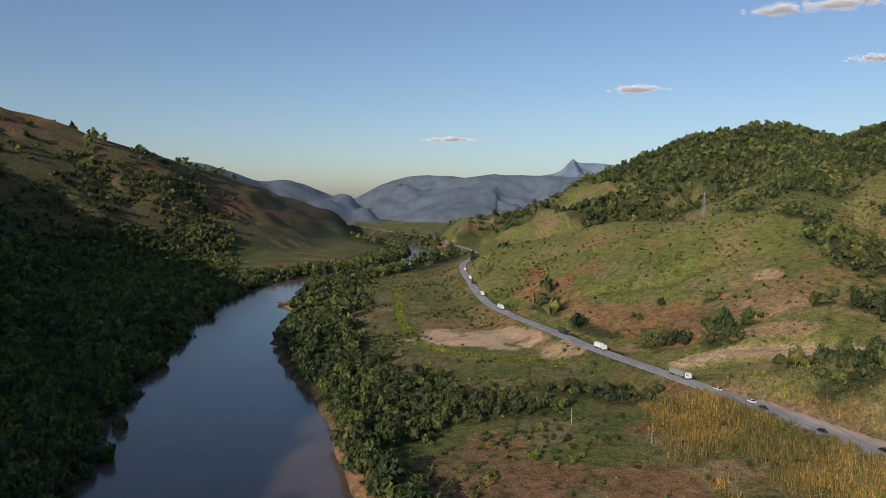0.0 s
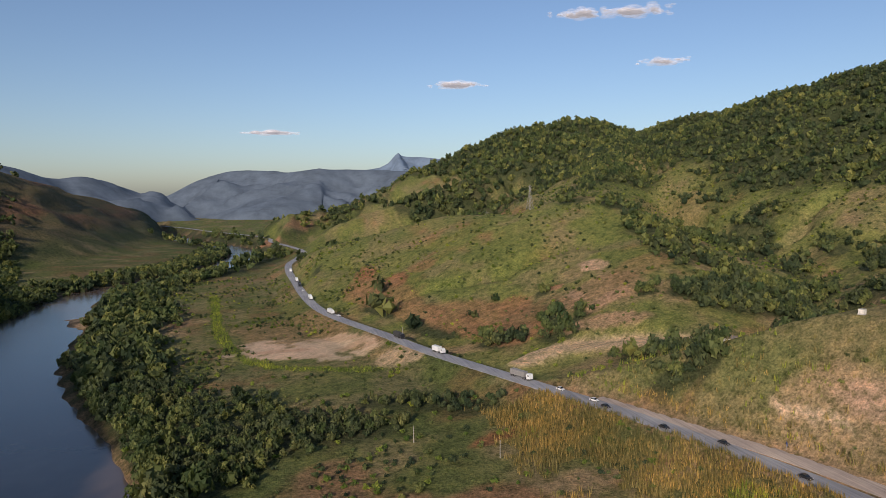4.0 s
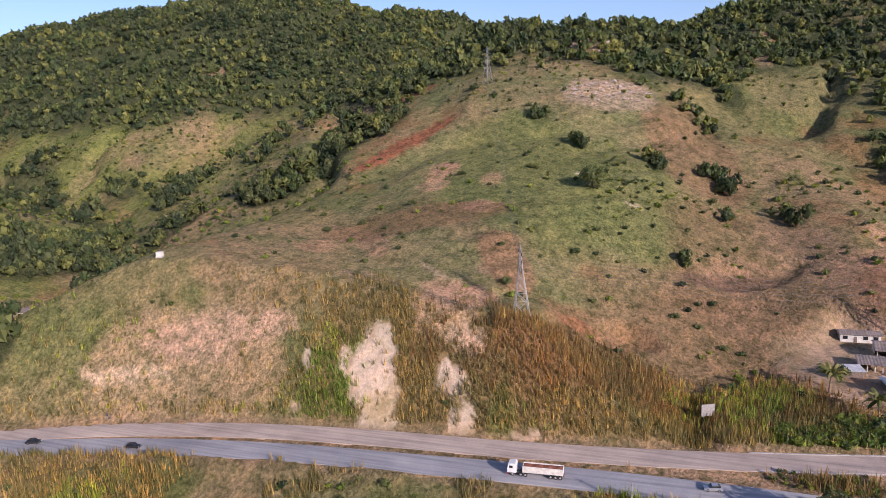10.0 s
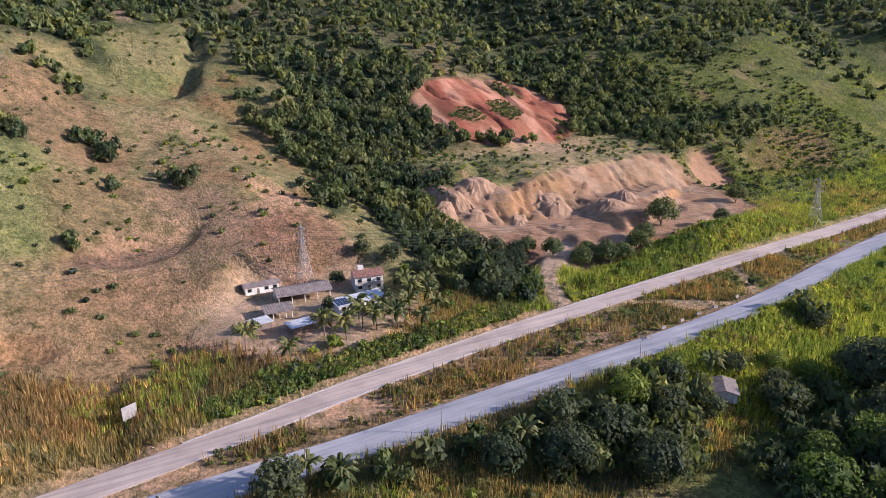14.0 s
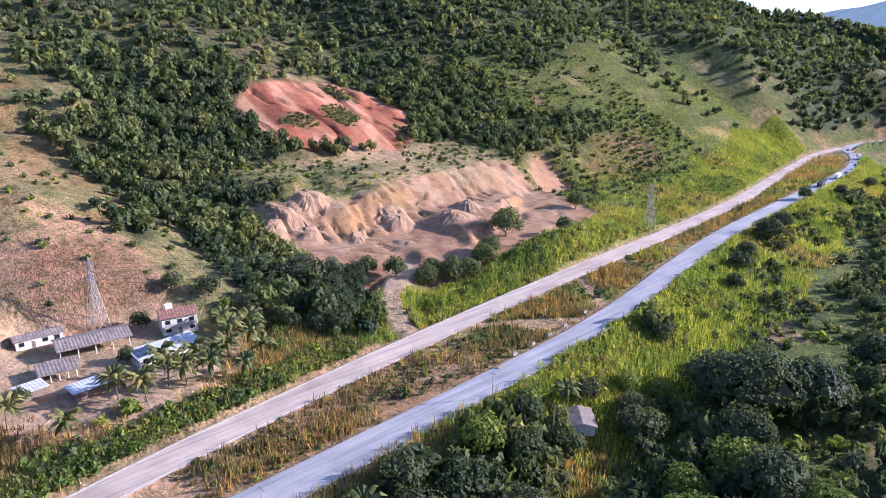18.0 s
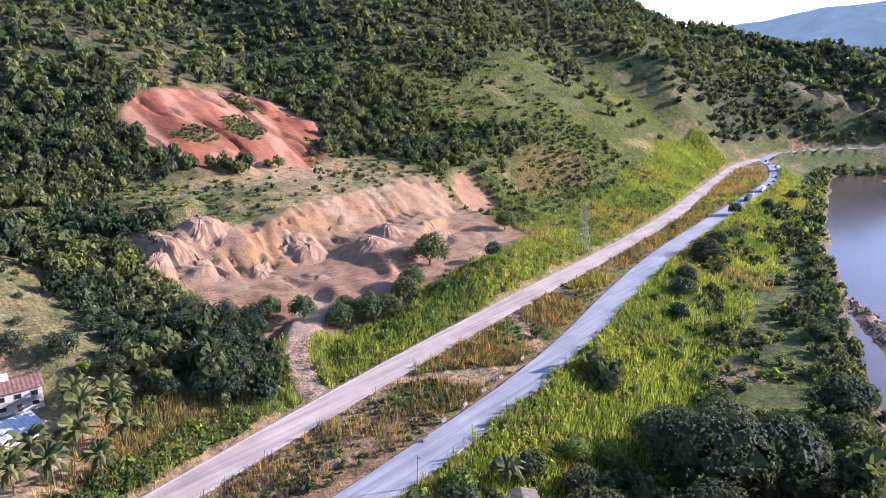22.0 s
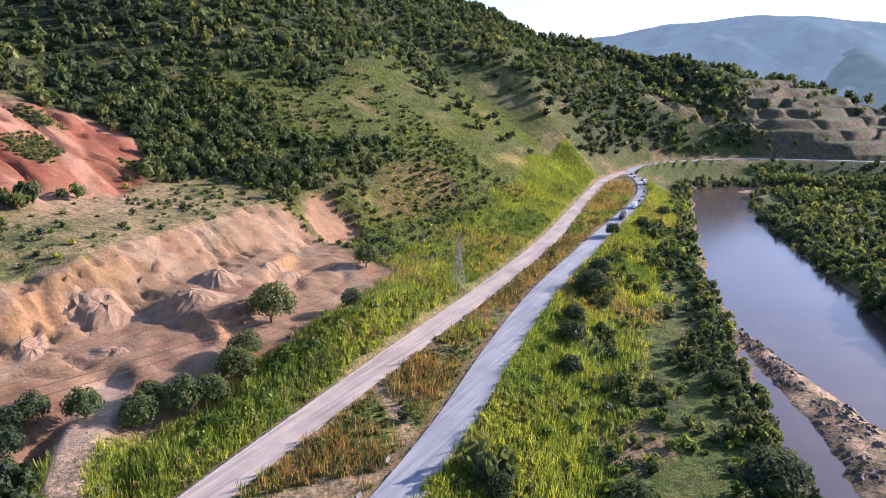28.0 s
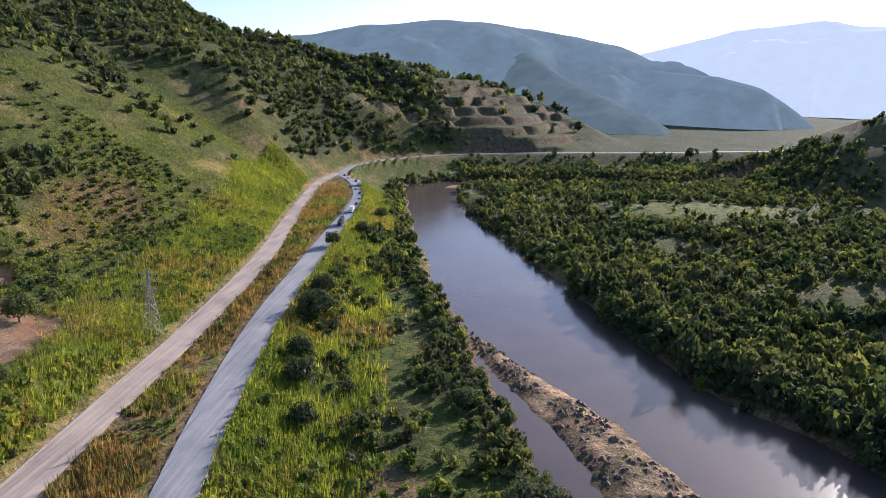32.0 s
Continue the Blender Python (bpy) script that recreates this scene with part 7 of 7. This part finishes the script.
def lorry(cab_paint, body_mat, load, label, length=14.6, tank=False):
    """A tractor with a trailer, facing +x, centred."""
    t = new("lorry")
    L = length / 2
    part("cab", *extrude([(L - 2.3, 0.9), (L, 0.9), (L + 0.05, 1.9), (L - 0.3, 3.3), (L - 2.1, 3.45), (L - 2.3, 3.2)], 2.45), cab_paint, t)
    part("windscreen", *extrude([(L + 0.03, 1.95), (L - 0.26, 3.05), (L - 0.36, 3.05), (L - 0.1, 1.95)], 2.2), GLASS, t)
    part("side_window", *boxes((L - 0.95, 0, 2.45, 0.9, 2.5, 0.7)), GLASS, t)
    part("bumper", *boxes((L, 0, 0.7, 0.3, 2.4, 0.5)), RED if load else CHASSIS, t)
    part("chassis", *boxes((-0.3, 0, 0.85, length - 1.2, 1.1, 0.25)), CHASSIS, t)
    tl = length - 4.4
    if tank:
        prof = [(math.cos(a) * 1.2, 2.2 + math.sin(a) * 1.1) for a in np.arange(12) * math.pi / 6]
        v, f = extrude(prof, tl)
        part("tank_body", [(-y - 1.6, x, z) for x, y, z in v], f, body_mat, t)
    elif load:
        trailer = part("tipper_body", *boxes((-1.7, -1.2, 2.05, tl, 0.1, 1.7), (-1.7, 1.2, 2.05, tl, 0.1, 1.7), (-1.7, 0, 1.25, tl, 2.3, 0.14), (-1.7 + tl / 2 - 0.06, 0, 2.05, 0.1, 2.3, 1.7), (-1.7 - tl / 2 + 0.06, 0, 2.05, 0.1, 2.3, 1.7)), body_mat, t)
        for k in range(7):
            for s_ in (-1, 1):
                part("rib", *boxes((-1.7 - tl / 2 + 0.7 + k * (tl - 1.4) / 6, s_ * 1.29, 2.05, 0.12, 0.08, 1.6)), body_mat, trailer)
        hv = [(-1.7 + (i / 12 - 0.5) * (tl - 0.3), (j / 4 - 0.5) * 2.2, 2.62 + 0.42 * math.sin(math.pi * j / 4) * (0.6 + 0.4 * math.sin(i * 1.9)) ) for i in range(13) for j in range(5)]
        part("load", hv, [(i * 5 + j, i * 5 + 5 + j, i * 5 + 6 + j, i * 5 + 1 + j) for i in range(12) for j in range(4)], IRON_ORE, t)
    else:
        part("box_body", *boxes((-1.7, 0, 2.45, tl, 2.5, 2.7)), body_mat, t)
        part("tail_door", *boxes((-1.7 - tl / 2 - 0.03, 0, 2.45, 0.06, 2.3, 2.5)), STEEL, t)
    for x in (L - 1.3, L - 3.4, L - 4.6, -L + 1.2, -L + 2.4, -L + 3.6):
        for y in (-1.0, 1.0):
            wheel_part(t, x, y, 0.52, 0.34)
    lights_part(t, L + 0.1, -1.7 - tl / 2 - 0.08, 0.95, 0.95)
    return tagged(t, label, "lorry", "traffic on the highway")


def on_road(ob, y, lane, north=True, copied=False):
    """Puts a vehicle on the highway at that y; lane: metres east of the middle."""
    i = int(np.abs(LOWER[:, 1] - y + 0.02 * np.abs(LOWER[:, 0] - 200)).argmin())
    a, b_ = LOWER[max(0, i - 2)], LOWER[min(len(LOWER) - 1, i + 2)]
    h = math.degrees(math.atan2(a[1] - b_[1], a[0] - b_[0]))
    n = Vector((a[1] - b_[1], b_[0] - a[0], 0)).normalized()
    p = Vector((LOWER[i][0], y, LOWER[i][2] + 0.20)) + n * lane
    m = pose(p.x, p.y, p.z, 0, 0, h if north else h + 180)
    if copied:
        return copy_thing(ob, m)
    ob.location, ob.rotation_euler = m.translation, m.to_euler()
    return ob


white_car = car(WHITE, "white hatchback in the traffic on the highway")
on_road(white_car, 320, 2.0, False)
black_car = car(BLACK, "black car on the highway")
on_road(black_car, 262, -1.8, False)
silver = car(SILVER, "silver hatchback crossing the junction", False)
silver.location, silver.rotation_euler = (187.5, 49, 16.3), (0, 0, radians(100))
van = car(WHITE, "white van parked at the highway's edge", True)
van.location, van.rotation_euler = (173.6, 43, float(height(173.6, 43)[0])), (0, 0, radians(95))
tipper = on_road(lorry(WHITE, PLASTER, True, "white tipper lorry loaded with red earth"), 91, -0.6, True)
tipper2 = on_road(lorry(WHITE, STEEL, False, "articulated lorry with a dark box body and white cab"), 345, 2.0, False)
white_lorry = on_road(lorry(WHITE, WHITE, False, "white box lorry in slow traffic", 11.0), 410, 2.0, False)
dark_lorry = on_road(lorry(BLACK, CHASSIS, False, "dark lorry in slow traffic", 12.0), 458, 2.0, False)
for ob, y, lane in ((white_car, 300, 2.0), (black_car, 292, -1.8), (black_car, 208, -1.8), (white_lorry, 563, 1.8), (white_car, 549, 1.8), (white_lorry, 645, 1.8), (white_car, 700, 1.8), (dark_lorry, 740, 1.8), (white_lorry, 783, 1.8),
                    (white_car, 830, 1.8), (white_lorry, 880, 1.8), (dark_lorry, -474, -1.6), (white_lorry, -517, -1.6), (black_car, -545, -1.6), (white_car, -570, -1.6), (black_car, -592, -1.6), (white_car, -612, 1.6),
                    (white_lorry, -634, -1.6), (black_car, -655, -1.6), (white_car, -672, 1.6), (black_car, -690, -1.6), (white_car, -500, 1.6), (black_car, 240, 1.8)):
    on_road(ob, y, lane, y < 0, True)

# loose rock: river bars, banks and outcrops
rocks_p = []
for k in range(6):
    v = OCT_V * pr.uniform(0.5, 1.0, (6, 1)) * (1, 0.85, 0.6)
    rocks_p.append((v, OCT_F))


def strew(name, n, x0, x1, y0, y1, chance, lo, hi, material, label, seed):
    x, y = spots(n, x0, x1, y0, y1, chance, seed)
    scatter(name, rocks_p, x, y, rng.uniform(lo, hi, len(x)) ** 1.0, rng.uniform(0.7, 1.2, len(x)), material, label, "rocks", 0.0)


def near_bar(x, y):
    d, _, v = along(BARS[0], x, y)
    return (d < v[:, 0] * 0.85) * 0.9 * smooth(-0.05, 0.25, fbm(x, y, 9, 3, 84) + 0.1)


strew("river_rocks", 3600, 60, 150, -345, -180, near_bar, 0.4, 2.3, DARK_ROCK, "dark boulders lying on the river bar", 31)
wx_, wy_ = spots(700, 60, 150, -345, -180, lambda x, y: near_bar(x, y) * 0.4, 47)
scatter("bar_shrubs", BUSH, wx_, wy_, rng.uniform(0.5, 1.4, len(wx_)), rng.uniform(0.6, 1.0, len(wx_)), LEAF, "low scrub rooted among the rocks of the river bar", "shrubs", 0.1)
strew("pale_rocks", 900, 60, 150, -345, -180, near_bar, 0.3, 1.1, ROCK, "pale boulders on the river bar", 32)
strew("bank_rocks", 16000, 100, 260, -640, -180, lambda x, y: (sample(BANK, x, y) > 0.5) * (sample(BANK, x, y) < 9) * (sample(inf["dl"], x, y) > 8) * (x > 100 - (y + 180) * 0.12), 0.25, 0.9, ROCK, "pale stones along the river bank", 33)
strew("outcrop", 1100, 440, 640, 60, 160, lambda x, y: np.maximum(scoop(x, y, 590, 130, 34, 15, 20, 0.2, 71), 0.8 * scoop(x, y, 478, 101, 17, 24, 20, 0.2, 71)), 1.0, 3.6, ROCK, "pale rock outcrop on the mountain side", 34)
strew("quarry_rubble", 7000, 255, 350, -290, -100, lambda x, y: 0.25 * sample(inf["q"], x, y), 0.15, 0.6, SAND, "clods and rubble on the quarry floor", 35)
strew("road_stones", 2500, 195, 240, -120, 60, lambda x, y: (sample(DU, x, y) > 0.6) * (sample(DU, x, y) < 2.5) * 0.8, 0.15, 0.5, ROCK, "loose stones along the road verge", 36)
